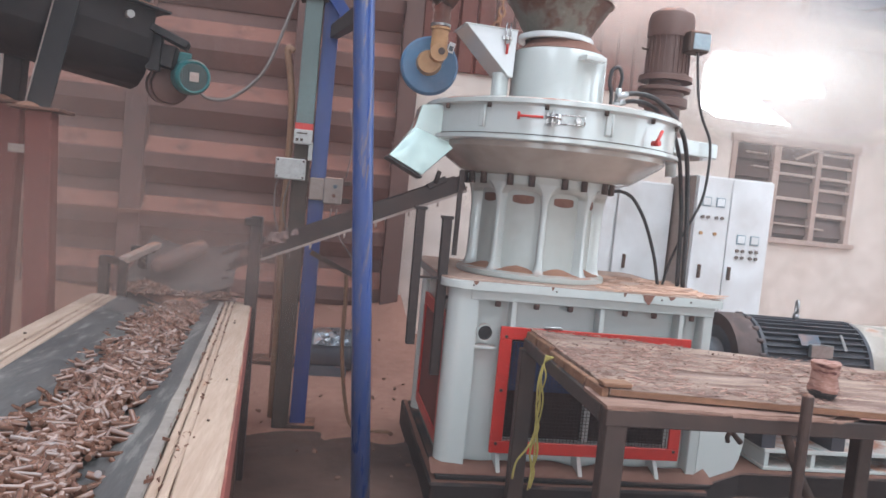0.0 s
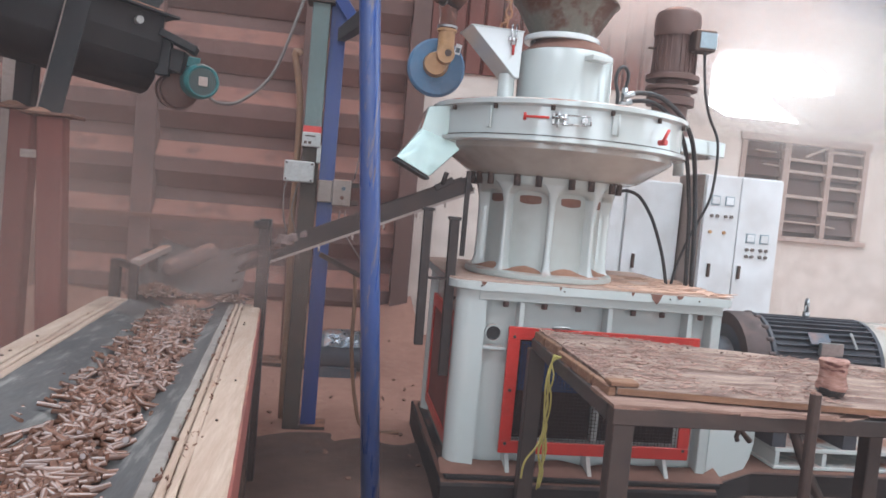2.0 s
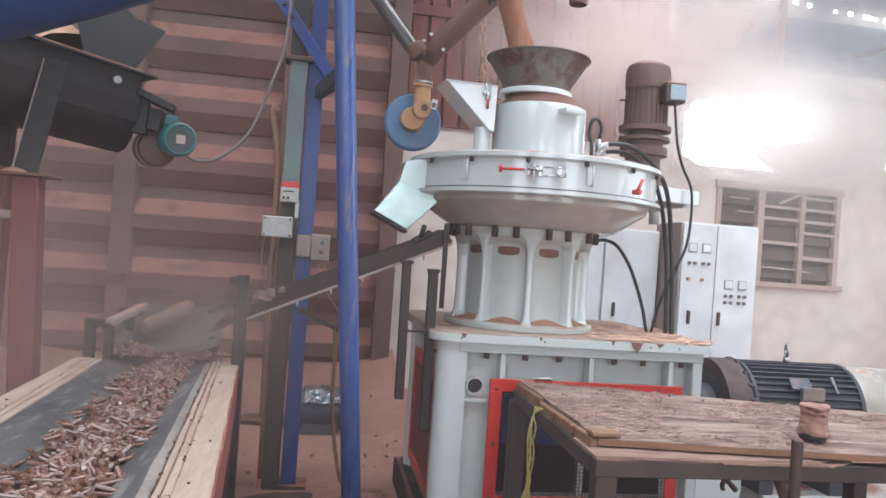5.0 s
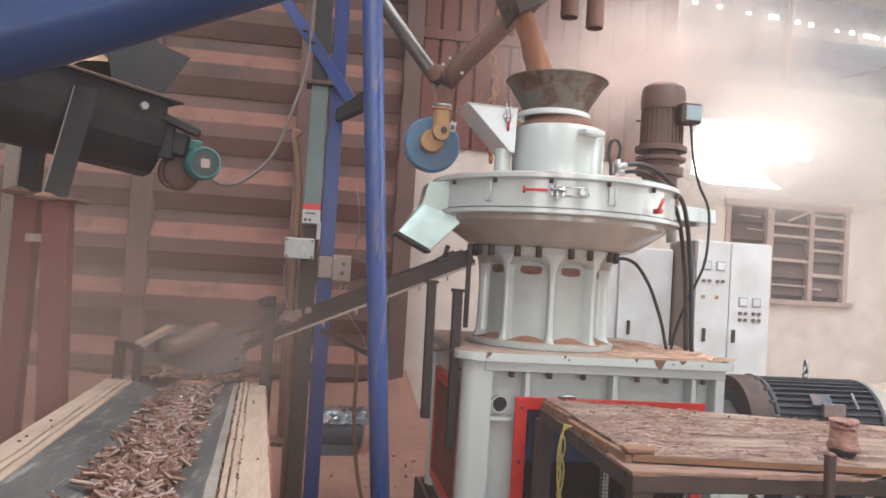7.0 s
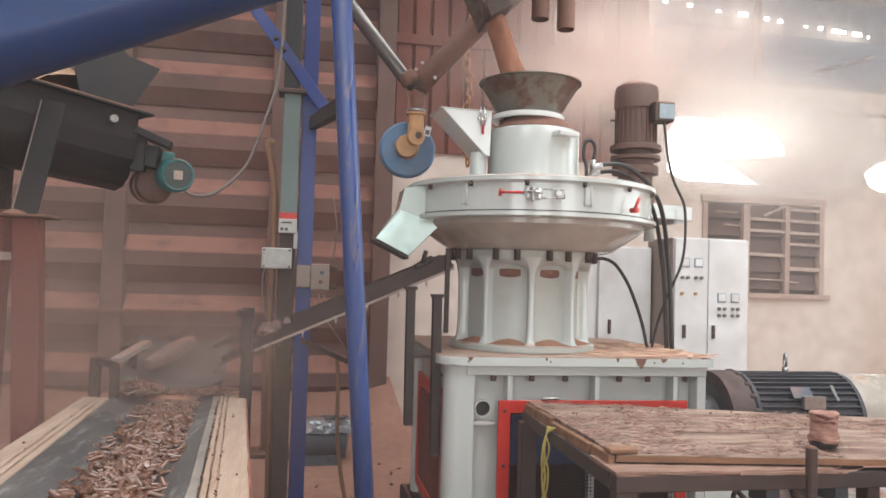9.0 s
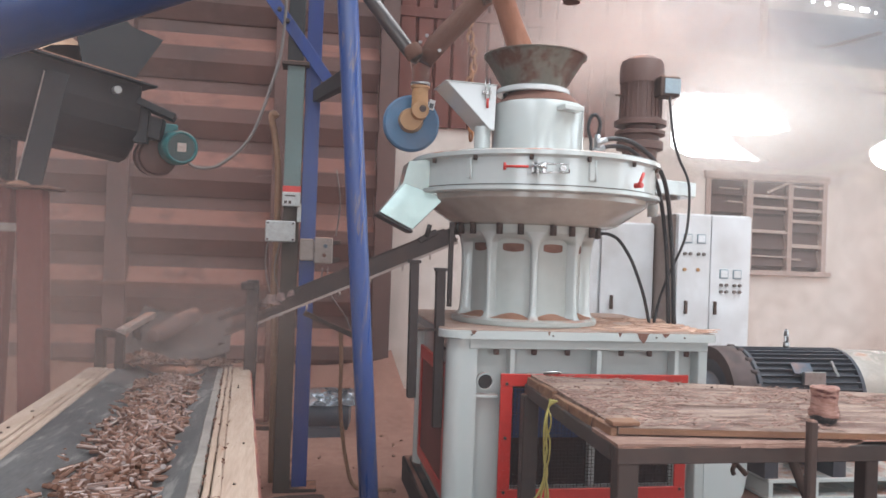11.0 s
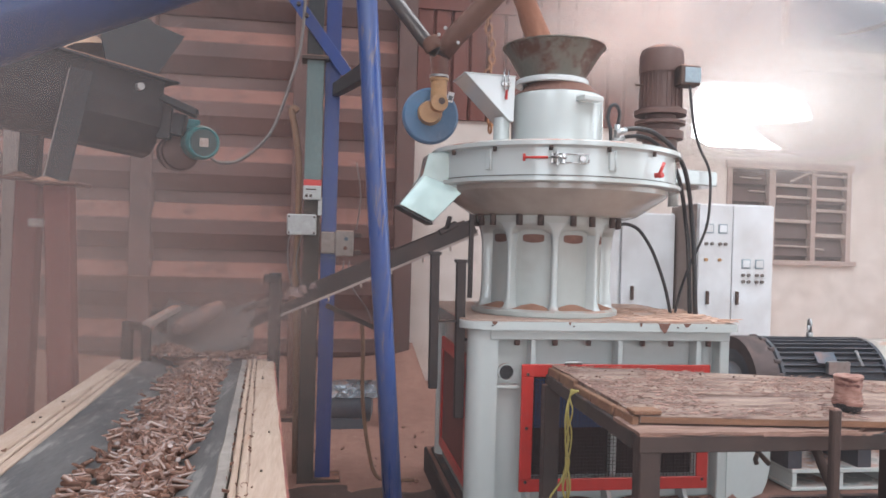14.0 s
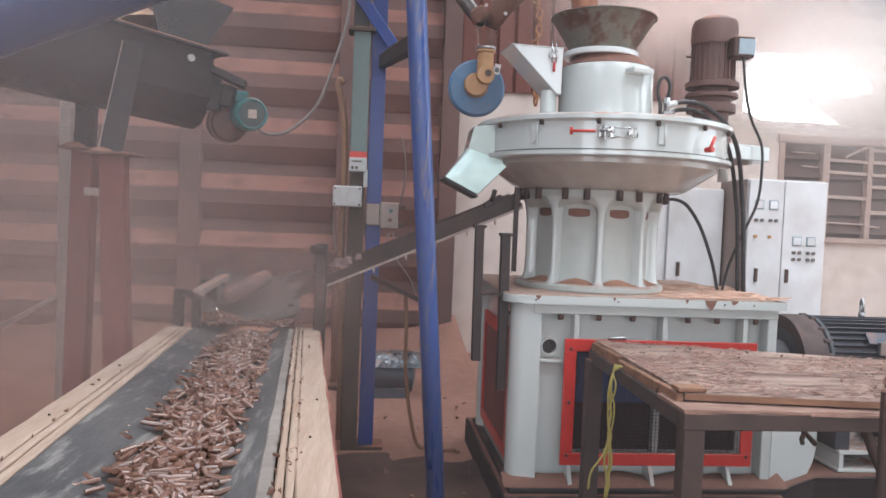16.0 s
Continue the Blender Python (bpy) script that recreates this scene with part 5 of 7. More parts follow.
    solo("flake_crust", bm, M_FLAKE, "crust of reddish wood flakes trodden onto the planks", "flakes", kind="stuff", loc=(1, 3, 0.89))
    # offcuts and crumbs
    bm = B()
    rnd = random.Random(7)
    for _ in range(130):
        x = rnd.uniform(0.40, 2.2)
        y = skew(x, max(0.02, 1.0 - abs(rnd.gauss(0, 0.3))))
        s = 0.0015 + 0.004 * rnd.random() ** 2
        m = pose(x, y, 0.897, rnd.uniform(0, 40), rnd.uniform(0, 40), rnd.uniform(0, 360))
        box(bm, -s, s, -s * 0.6, s * 0.6, 0, s * 0.7, 0, m)
    solo("wood_crumbs", bm, M_PLINTHCRUMB, "scattered dark wood crumbs on the table", "crumbs", kind="stuff", loc=(1, 3, 0.89))


# ---------------- pellet conveyor ----------------
CONV = Matrix.Translation((-0.715, 1.4, 0.935)) @ Matrix.Rotation(radians(4.5), 4, "Z") @ Matrix.Rotation(radians(-1.7), 4, "X")
NEAR, FAR = -2.6, 2.46


def cpt(v, u, w):
    """A place on the conveyor: v across to the left, u along, w up."""
    return CONV @ Vector((-v, u, w))


def cbox(bm, v0, v1, u0, u1, w0, w1, bevel=0.0):
    return box(bm, -v1, -v0, u0, u1, w0, w1, bevel, CONV)


def build_conveyor():
    t = thing("belt_conveyor", cpt(0.36, 0, -0.93), "belt conveyor with a troughed rubber belt between pale wooden side boards", "conveyor")
    bm = B()
    prof = [(0.145, -0.012), (0.20, -0.022), (0.235, -0.045), (0.27, -0.06), (0.36, -0.066), (0.42, -0.064), (0.47, -0.050), (0.53, -0.028), (0.60, -0.008)]
    n = 60
    rows = []
    for i in range(n + 1):
        u = NEAR + (FAR + 0.25 - NEAR) * i / n
        rows.append([bm.verts.new(cpt(v, u, w + 0.002 * noise.noise((v * 8, u * 3, 0)))) for v, w in prof])
    low = [[bm.verts.new(cpt(v, NEAR + (FAR + 0.25 - NEAR) * i / n, w - 0.008)) for v, w in prof] for i in range(n + 1)]
    for i in range(n):
        for j in range(len(prof) - 1):
            bm.faces.new((rows[i][j], rows[i + 1][j], rows[i + 1][j + 1], rows[i][j + 1])).smooth = True
            bm.faces.new((low[i][j], low[i][j + 1], low[i + 1][j + 1], low[i + 1][j])).smooth = True
    part("belt", bm, M_BELT, t, "worn black rubber belt")
    rnd = random.Random(3)

    def rough_board(v0, v1, w0, w1, mat_, label, u1=FAR):
        bm = B()
        n = 70
        rows = []
        for i in range(n + 1):
            u = NEAR + (u1 - NEAR) * i / n
            e = 0.004 * noise.noise((u * 6, v0 * 30, 1))
            f = 0.003 * noise.noise((u * 6, v1 * 30, 7))
            rows.append([bm.verts.new(cpt(*p)) for p in ((v0 + e, u, w0), (v0 + e, u, w1 - 0.004), (v0 + 0.004 + e, u, w1), (v1 - 0.004 + f, u, w1), (v1 + f, u, w1 - 0.004), (v1 + f, u, w0))])
        for a, b in zip(rows, rows[1:]):
            for j in range(6):
                bm.faces.new((a[j], a[(j + 1) % 6], b[(j + 1) % 6], b[j]))
        bm.faces.new(rows[0])
        bm.faces.new(rows[-1][::-1])
        return part("side_board", bm, mat_, t, label)

    rough_board(0.0, 0.078, -0.05, 0.0, M_BOARD, "pale pine side board")
    rough_board(0.080, 0.097, -0.05, 0.002, M_BOARD, "chewed pine strip")
    rough_board(0.100, 0.117, -0.05, -0.001, M_BOARD, "chewed pine strip")
    rough_board(0.121, 0.150, -0.05, -0.006, M_BELTDUST, "dusty pale strip along the belt", FAR)
    rough_board(0.605, 0.630, -0.05, -0.005, M_BOARD, "chewed pine strip")
    rough_board(0.633, 0.653, -0.05, -0.002, M_BOARD, "chewed pine strip")
    rough_board(0.656, 0.72, -0.05, 0.0, M_BOARD, "pale pine side board")
    bm = B()
    cbox(bm, -0.006, 0.0, NEAR, FAR, -0.20, -0.006)
    part("side_rail", bm, M_RAIL, t, "faded red steel rail")
    bm = B()
    cbox(bm, 0.01, 0.05, NEAR, FAR, -0.22, -0.05)
    cbox(bm, 0.68, 0.72, NEAR, FAR, -0.22, -0.05)
    cbox(bm, 0.05, 0.68, NEAR, FAR, -0.225, -0.215)
    part("frame", bm, M_DARK, t)
    for u in (NEAR + 0.2, -0.4, 2.2):
        for v in (0.03, 0.70):
            bm = B()
            p = cpt(v, u, -0.2)
            box(bm, p.x - 0.025, p.x + 0.025, p.y - 0.025, p.y + 0.025, -0.01, p.z, 0.003)
            part("leg", bm, M_DARK, t)
    # rope scrap and nail heads on the boards
    for _ in range(16):
        v = rnd.choice((0.03, 0.05, 0.09, 0.68, 0.70))
        u = rnd.uniform(NEAR, FAR)
        studs("nail", [cpt(v, u, 0.0)], rnd.uniform(0.003, 0.006), 0.004, (0, 0, 1), M_DARK, t)
    bm = B()
    for _ in range(170):
        v = rnd.choice((rnd.gauss(0.119, 0.003), rnd.gauss(0.098, 0.004), rnd.gauss(0.079, 0.003), rnd.gauss(0.119, 0.002), rnd.gauss(0.655, 0.002), rnd.gauss(0.09, 0.006)))
        m = CONV @ pose(-v, rnd.uniform(-1.4, FAR), 0.0, 0, 0, rnd.gauss(90, 20))
        ln, wd = rnd.uniform(0.002, 0.010), rnd.uniform(0.0005, 0.0012)
        box(bm, -ln, ln, -wd, wd, -0.004, 0.0028, 0, m)
    tagged(part("joint_crumbs", bm, M_CRUMBRED, t), "dark crumbs packed along the board joints", kind="stuff")
    # tail section with its dusty roller and bracket
    s = thing("conveyor_tail", cpt(0.4, 2.9, -0.9), "dust-covered tail section of the belt conveyor", "conveyor")
    bm = B()
    lathe(bm, cpt(0.08, 2.74, -0.105), [(0, 0), (0.085, 0), (0.085, 0.56), (0, 0.56)], 24, CONV.to_3x3() @ Vector((-1, 0, 0)))
    part("tail_roller", bm, M_SLATPINK, s, smooth=True)
    bm = B()
    prof = [(0.10, 0.015), (0.16, -0.01), (0.25, -0.035), (0.36, -0.045), (0.47, -0.035), (0.56, -0.01), (0.62, 0.015)]
    rows = [[bm.verts.new(cpt(v, u, w + 0.045 + 0.20 * (u - 2.72))) for v, w in prof] for u in (2.70, 2.9, 3.1, 3.35, 3.6)]
    for a, b in zip(rows, rows[1:]):
        for j in range(len(prof) - 1):
            bm.faces.new((a[j], b[j], b[j + 1], a[j + 1])).smooth = True
    ex = bmesh.ops.extrude_face_region(bm, geom=bm.faces[:])
    bmesh.ops.translate(bm, vec=(0, 0, -0.012), verts=[g for g in ex["geom"] if isinstance(g, bmesh.types.BMVert)])
    part("feed_belt", bm, M_TAILBELT, s, "grey dust-covered feed belt")
    bm = B()
    lathe(bm, (-1.41, 4.08, 0.972), [(0, 0), (0.03, 0.015), (0.045, 0.08), (0.05, 0.3), (0.045, 0.55), (0, 0.62)], 18, (0.124, 0.5, 0.061))
    part("dust_roll", bm, M_SLATPINK, s, "pale rounded dust roll", smooth=True)
    for p0, p1, w, upv in (((-1.605, 3.9, 1.015), (-1.49, 3.86, 1.005), 0.035, (0, 0, 1)), ((-1.60, 3.9, -0.02), (-1.60, 3.9, 1.03), 0.045, (1, 0, 0)),
                           ((-1.505, 3.86, -0.02), (-1.505, 3.86, 1.02), 0.04, (1, 0, 0)), ((-1.58, 4.3, 1.03), (-1.46, 4.3, 1.035), 0.035, (0, 0, 1)),
                           ((-1.52, 4.3, -0.02), (-1.52, 4.3, 1.02), 0.04, (1, 0, 0)), ((-1.08, 4.25, -0.02), (-1.08, 4.25, 0.93), 0.04, (1, 0, 0)), ((-1.35, 4.85, -0.02), (-1.35, 4.85, 0.98), 0.06, (1, 0, 0))):
        bm = B()
        bar(bm, p0, p1, w, w, 0.003, upv)
        part("bracket", bm, M_POST, s, "dark steel bracket")
    bm = B()
    bar(bm, (-1.50, 3.84, 1.022), (-1.437, 4.22, 1.07), 0.045, 0.03, 0.003)
    part("guide_rail", bm, M_BEAM, s, "pale dusty guide rail")


def pellet(bm, p, d, ln, r, seg=8):
    """A short pressed rod with crisp broken ends."""
    d, u, w = frame_of(d)
    rings = []
    for s, rr in ((-ln, r), (-ln, r), (ln, r * 0.98), (ln, r * 0.98)):
        rings.append([bm.verts.new(p + d * s + (u * math.cos(a) + w * math.sin(a)) * rr) for a in (2 * math.pi * i / seg for i in range(seg))])
    for i in range(seg):
        j = (i + 1) % seg
        bm.faces.new((rings[1][i], rings[1][j], rings[2][j], rings[2][i])).smooth = True
    bm.faces.new(rings[0][::-1])
    bm.faces.new(rings[3])


def pellet_mesh(seed):
    rnd = random.Random(seed)
    bm = B()
    L = 0.37
    for k in range(350):
        u = rnd.uniform(0, L)
        c = 0.335 + 0.012 * math.sin(u * 9 + seed)
        wide = 0.050 + 0.012 * math.sin(u * 17 + seed * 2.1)
        v = min(0.455, max(0.215, rnd.gauss(c, wide)))
        hump = (0.032 + 0.008 * math.sin(u * 17 + seed * 2.1)) * math.exp(-(((v - c) / 0.075) ** 2))
        layer = rnd.random() ** 0.6
        w = -0.055 + 0.006 + hump * layer + (0.02 * max(0, abs(v - 0.345) - 0.075) / 0.05)
        ln, r = rnd.uniform(0.013, 0.031), rnd.uniform(0.0061, 0.0072)
        yaw, pit = rnd.uniform(0, math.pi), rnd.gauss(0, 0.24)
        d = Vector((math.cos(yaw) * math.cos(pit), math.sin(yaw) * math.cos(pit), math.sin(pit)))
        p = Vector((-v, u, w))
        pellet(bm, p, d, ln, r)
    for k in range(8):
        v, u = rnd.choice((rnd.uniform(0.18, 0.22), rnd.uniform(0.46, 0.52))), rnd.uniform(0, L)
        w = -0.03 if v < 0.3 else -0.042
        yaw = rnd.uniform(0, 3.1)
        d = Vector((math.cos(yaw), math.sin(yaw), 0.1))
        p = Vector((-v, u, w))
        pellet(bm, p, d, 0.018, 0.006)
    return mesh_of("pellet_bed", bm, M_PELLET, normals=False)


SEG, SPEED = 2 * (FAR + 0.1 - NEAR) / 29, 0.555
BEDS = []


def build_pellets():
    meshes = [pellet_mesh(s) for s in range(7)]
    count = 29
    for k in range(count):
        ob = new("pellet_bed", meshes[k % 7])
        tagged(ob, "stretch of glossy brown wood pellets riding on the belt", "pellets", "pellets on the belt", "stuff")
        BEDS.append((ob, k * SEG))
    bm = B()
    rnd = random.Random(11)
    for _ in range(120):
        v, u = rnd.choice((rnd.uniform(0.13, 0.2), rnd.uniform(0.05, 0.55))), rnd.uniform(2.46, 2.62)
        yaw = rnd.uniform(0, 3.1)
        d = CONV.to_3x3() @ Vector((math.cos(yaw), math.sin(yaw), rnd.gauss(0, 0.2)))
        p = cpt(v, u, 0.004 + 0.02 * rnd.random())
        pellet(bm, p, d, 0.018, 0.006)
    for _ in range(190):
        a, q = rnd.uniform(0, 6.28), rnd.random() ** 0.6
        v, u = 0.50 + 0.12 * q * math.cos(a), 2.60 + 0.13 * q * math.sin(a)
        yaw = rnd.uniform(0, 3.1)
        d = CONV.to_3x3() @ Vector((math.cos(yaw), math.sin(yaw), rnd.gauss(0, 0.25)))
        p = cpt(v, u, -0.005 + 0.055 * (1 - q) * rnd.random() ** 0.4 + 0.02)
        pellet(bm, p, d, 0.018, 0.006)
    solo("pellet_spill", bm, M_PELLET, "spilled pellets at the tail of the belt", "pellets", kind="stuff", loc=tuple(cpt(0.3, 2.5, 0)))


# ---------------- discharge trough, posts, frame columns ----------------
def build_trough():
    t = thing("discharge_trough", (-0.4, 3.95, 1.0), "inclined dark steel trough leading from the mill down to the belt", "trough")
    p0, p1 = Vector((-1.06, 3.92, 1.00)), Vector((0.085, 3.92, 1.505))
    d = (p1 - p0).normalized()
    upv = Vector((-d.z, 0, d.x))
    fold = p0 + d * 0.34
    for yy in (3.82, 4.04):
        o = Vector((0, yy - 3.92, 0))
        bm = B()
        bar(bm, fold + o + upv * 0.035, p1 + o + upv * 0.035, 0.008, 0.085, 0.001)
        part("side_plate", bm, M_TROUGH, t)
        bm = B()
        bar(bm, p0 + o + d * 0.05 + upv * 0.012, fold + o + upv * 0.015, 0.008, 0.035, 0.001)
        part("end_plate", bm, M_TROUGH, t)
        bm = B()
        bar(bm, p0 + o + d * 0.04 + upv * 0.085, p0 + o + d * 0.25 + upv * 0.075, 0.03, 0.022, 0.002)
        part("stub_bar", bm, M_TROUGH, t)
    bm = B()
    bar(bm, p0 + d * 0.03, p1, 0.22, 0.008)
    part("bed", bm, M_TROUGH, t)
    bm = B()
    bar(bm, p0 + d * 0.14 + Vector((0, -0.108, -0.004)), p1 + Vector((0, -0.108, -0.004)), 0.014, 0.012)
    part("edge_lip", bm, M_BEAM, t, "worn pale bottom edge")
    rnd = random.Random(31)
    bm = B()
    for _ in range(90):
        f = rnd.random()
        c = p0 + d * (0.3 + 0.95 * f) + upv * (0.012 + 0.02 * rnd.random()) + Vector((0, rnd.uniform(-0.08, 0.1), 0))
        cyl(bm, c, c + Vector((rnd.uniform(-1, 1), rnd.uniform(-1, 1), 0.2)) * 0.018, 0.005, 0.005, 6)
    part("stray_pellets", bm, M_PELLET, t, "few pellets sliding down the trough")
    for f, s in ((0.30, 0.035), (0.345, 0.022), (0.26, 0.02), (0.40, 0.015)):
        bm = B()
        c = p0 + d * f + upv * 0.075 + Vector((0, -0.10, 0))
        lathe(bm, c, [(s * 1.3, -0.02), (s, 0.0), (s * 0.6, s * 0.6), (0, s * 0.8)], 10)
        for v in bm.verts:
            v.co += Vector((noise.noise(v.co * 60), noise.noise(v.co * 60 + Vector((4, 0, 0))), noise.noise(v.co * 50))) * s * 0.5
        part("dust_clump", bm, M_SLATPINK, t, "clump of packed dust", smooth=True)
    for f in (0.45, 0.62, 0.78, 0.95, 1.1):
        bm = B()
        c = p0 + d * f + Vector((0, -0.116, -0.012))
        cyl(bm, c, c + Vector((0, 0.0, -0.022)), 0.006, 0.004, 6)
        part("weld_bead", bm, M_BEAM, t)
    bm = B()
    bar(bm, (0.05, 3.80, 1.18), (0.05, 3.80, 1.60), 0.022, 0.022)
    part("hanger", bm, M_POST, t)
    bm = B()
    bar(bm, p1 + upv * 0.075 + d * -0.18 + Vector((0, -0.1, 0)), p1 + upv * 0.085 + d * -0.08 + Vector((0, -0.1, 0)), 0.03, 0.03, 0.004)
    tube(bm, [p1 + upv * 0.08 + d * -0.14 + Vector((0, -0.11, 0)), p1 + upv * 0.13 + d * -0.10 + Vector((0, -0.11, 0))], 0.012, 8)
    part("clamp", bm, M_POST, t)
    g = "dark steel posts"
    for x, y, z0, z1, w in ((-0.148, 3.68, 0.75, 1.395, 0.042), (-0.014, 3.71, 0.60, 1.36, 0.045)):
        t = thing("guide_post", (x, y, z0), "dark steel post fixed beside the mill", "post", g)
        bm = B()
        dx = -0.006
        bar(bm, (x - dx, y, z0), (x, y, z1), w, w, 0.003, (0, 1, 0))
        part("post", bm, M_POST, t)
        bm = B()
        bar(bm, (x - 0.01, y, (z0 + z1) / 2), (0.10 if x > -0.1 else 0.08, y + 0.05, (z0 + z1) / 2), 0.03, 0.01)
        part("fixing_tab", bm, M_POST, t)
        bm = B()
        box(bm, x - 0.03, x + 0.03, y - 0.025, y + 0.025, z1 - 0.003, z1 + 0.012, 0.002)
        part("cap", bm, M_POST, t)
    t = thing("guide_post", (-0.905, 3.77, 0), "dark steel post at the end of the belt conveyor", "post", g)
    bm = B()
    box(bm, -0.93, -0.875, 3.745, 3.80, -0.01, 1.285, 0.003)
    part("post", bm, M_POST, t)
    bm = B()
    box(bm, -0.955, -0.89, 3.735, 3.80, 1.24, 1.275, 0.003)
    part("cap", bm, M_POST, t)


def build_pole():
    t = thing("blue_pole", (-0.317, 3.484, 0), "leaning blue painted steel tube with worn paint", "pole")
    bm = B()
    a, b = Vector((-0.317, 3.484, -0.01)), Vector((-0.579, 3.108, 3.0))
    d = b - a
    tube(bm, [a, a + d * 0.33, a + d * 0.66, b, a + d * 1.75], 0.0425, 24)
    part("tube", bm, M_POLE, t)
    bm = B()
    cyl(bm, (-0.317, 3.484, -0.005), (-0.317, 3.484, 0.012), 0.09, 0.09, 16)
    part("base_plate", bm, M_BLUE, t)


def build_columns():
    t = thing("steel_post", (-0.775, 4.70, 0), "dark steel post with a grey-green upper part and red band", "post")
    bm = B()
    box(bm, -0.805, -0.71, 4.66, 4.76, -0.02, 1.775, 0.004)
    part("lower_post", bm, M_POSTLOW, t)
    bm = B()
    box(bm, -0.808, -0.708, 4.655, 4.765, 1.805, 2.52, 0.004)
    part("upper_post", bm, M_GREEN, t, "grey-green painted upper post")
    bm = B()
    box(bm, -0.81, -0.706, 4.652, 4.768, 1.772, 1.808)
    part("band", bm, M_RED, t, "red painted band")
    bm = B()
    box(bm, -0.84, -0.68, 4.63, 4.79, 2.52, 2.545, 0.003)
    part("flange", bm, M_DARK, t)
    bm = B()
    box(bm, -0.81, -0.715, 4.66, 4.76, 2.545, 5.4, 0.004)
    part("top_post", bm, M_BLACK, t)
    t = thing("blue_beam_post", (-0.645, 4.74, 0), "blue painted steel beam standing on the floor", "post")
    bm = B()
    box(bm, -0.70, -0.61, 4.70, 4.71, -0.02, 5.4, 0.002)
    box(bm, -0.70, -0.61, 4.78, 4.79, -0.02, 5.4, 0.002)
    box(bm, -0.66, -0.65, 4.71, 4.78, -0.02, 5.4)
    part("profile", bm, M_BLUE, t)
    bm = B()
    box(bm, -0.74, -0.55, 4.66, 4.83, -0.01, 0.015, 0.003)
    part("base_plate", bm, M_DARK, t)
    bm = B()
    bar(bm, (-0.63, 4.70, 2.36), (-0.505, 3.27, 2.17), 0.05, 0.075, 0.003)
    part("cross_arm", bm, M_BLACK, t, "dark steel cross arm to the pole")
    bm = B()
    bar(bm, (-0.66, 4.66, 1.06), (-0.30, 4.66, 0.90), 0.02, 0.03)
    part("lower_arm", bm, M_DARK, t)
    bm = B()
    bar(bm, (-0.575, 4.64, 2.45), (-1.085, 4.66, 3.135), 0.012, 0.07, 0.002, (0.8, 0, 0.6))
    part("strap_brace", bm, M_BLUE, t, "bolted blue flat brace")
    for k in (0.475, 0.57):
        bm = B()
        p = Vector((-0.575, 4.60, 2.45)).lerp(Vector((-1.085, 4.62, 3.135)), k)
        cyl(bm, p + Vector((0, 0.035, 0)), p + Vector((0, 0.012, 0)), 0.014, 0.012, 8)
        part("bolt", bm, M_DARK, t)
    # boxes on the post
    t = thing("junction_box", (-0.85, 4.6, 1.55), "grey-white plastic junction box on the post", "box")
    bm = B()
    box(bm, -0.898, -0.728, 4.57, 4.652, 1.475, 1.597, 0.006)
    part("body", bm, M_PVC, t)
    studs("screw", [(x, 4.57, z) for x in (-0.885, -0.741) for z in (1.489, 1.583)], 0.007, 0.004, (0, -1, 0), M_DARK, t)
    t = thing("switch_label_box", (-0.76, 4.62, 1.74), "small white switch box with red top on the post", "box")
    bm = B()
    box(bm, -0.81, -0.705, 4.60, 4.655, 1.685, 1.768, 0.004)
    part("body", bm, M_PVC, t)
    bm = B()
    for k, x in enumerate((-0.79, -0.765)):
        box(bm, x - 0.008, x + 0.008, 4.598, 4.601, 1.70, 1.716)
    box(bm, -0.795, -0.735, 4.598, 4.601, 1.742, 1.75)
    part("print", bm, M_DARK, t, "small grey print bars")
    bm = B()
    box(bm, -0.722, -0.698, 4.61, 4.655, 1.595, 1.70, 0.003)
    part("trunking", bm, M_PVC, t)
    t = thing("push_button_box", (-0.54, 4.69, 1.4), "grey push button box on the blue beam", "box")
    bm = B()
    box(bm, -0.615, -0.505, 4.64, 4.70, 1.355, 1.512, 0.006)
    box(bm, -0.70, -0.617, 4.645, 4.695, 1.37, 1.50, 0.006)
    part("body", bm, M_BEAM, t)
    studs("button", [(-0.55, 4.64, 1.46)], 0.013, 0.014, (0, -1, 0), M_FLOORMOTOR, t, 12, "grey-blue push button")
    studs("button", [(-0.555, 4.64, 1.405)], 0.012, 0.014, (0, -1, 0), M_RUST, t, 12, "faded red push button")
    for z in (1.365, 1.468):
        bm = B()
        box(bm, -0.505, -0.458, 4.65, 4.69, z, z + 0.03, 0.003)
        part("cable_gland", bm, M_DARK, t)
    t = thing("control_wires", (-0.7, 4.6, 1.3), "thin dark wires hanging between the boxes on the post", "wire")
    for ctrl in ([(-0.80, 4.60, 1.50), (-0.82, 4.60, 1.44), (-0.84, 4.61, 1.30), (-0.80, 4.62, 1.16), (-0.78, 4.63, 1.02)],
                 [(-0.87, 4.60, 1.50), (-0.89, 4.60, 1.42), (-0.885, 4.61, 1.28), (-0.86, 4.62, 1.18)],
                 [(-0.56, 4.66, 1.33), (-0.57, 4.66, 1.26), (-0.60, 4.67, 1.18), (-0.66, 4.68, 1.13)],
                 [(-0.53, 4.66, 1.33), (-0.53, 4.66, 1.24), (-0.50, 4.66, 1.16), (-0.42, 4.66, 1.05), (-0.38, 4.66, 0.96)],
                 [(-0.50, 4.66, 1.92), (-0.47, 4.66, 1.72), (-0.49, 4.66, 1.52)]):
        bm = B()
        tube(bm, spline(ctrl, 5), 0.004, 6)
        part("wire", bm, M_CABLE, t)
    t = thing("ochre_hose", (-0.9, 4.75, 0.6), "ochre hose running down the post", "hose")
    bm = B()
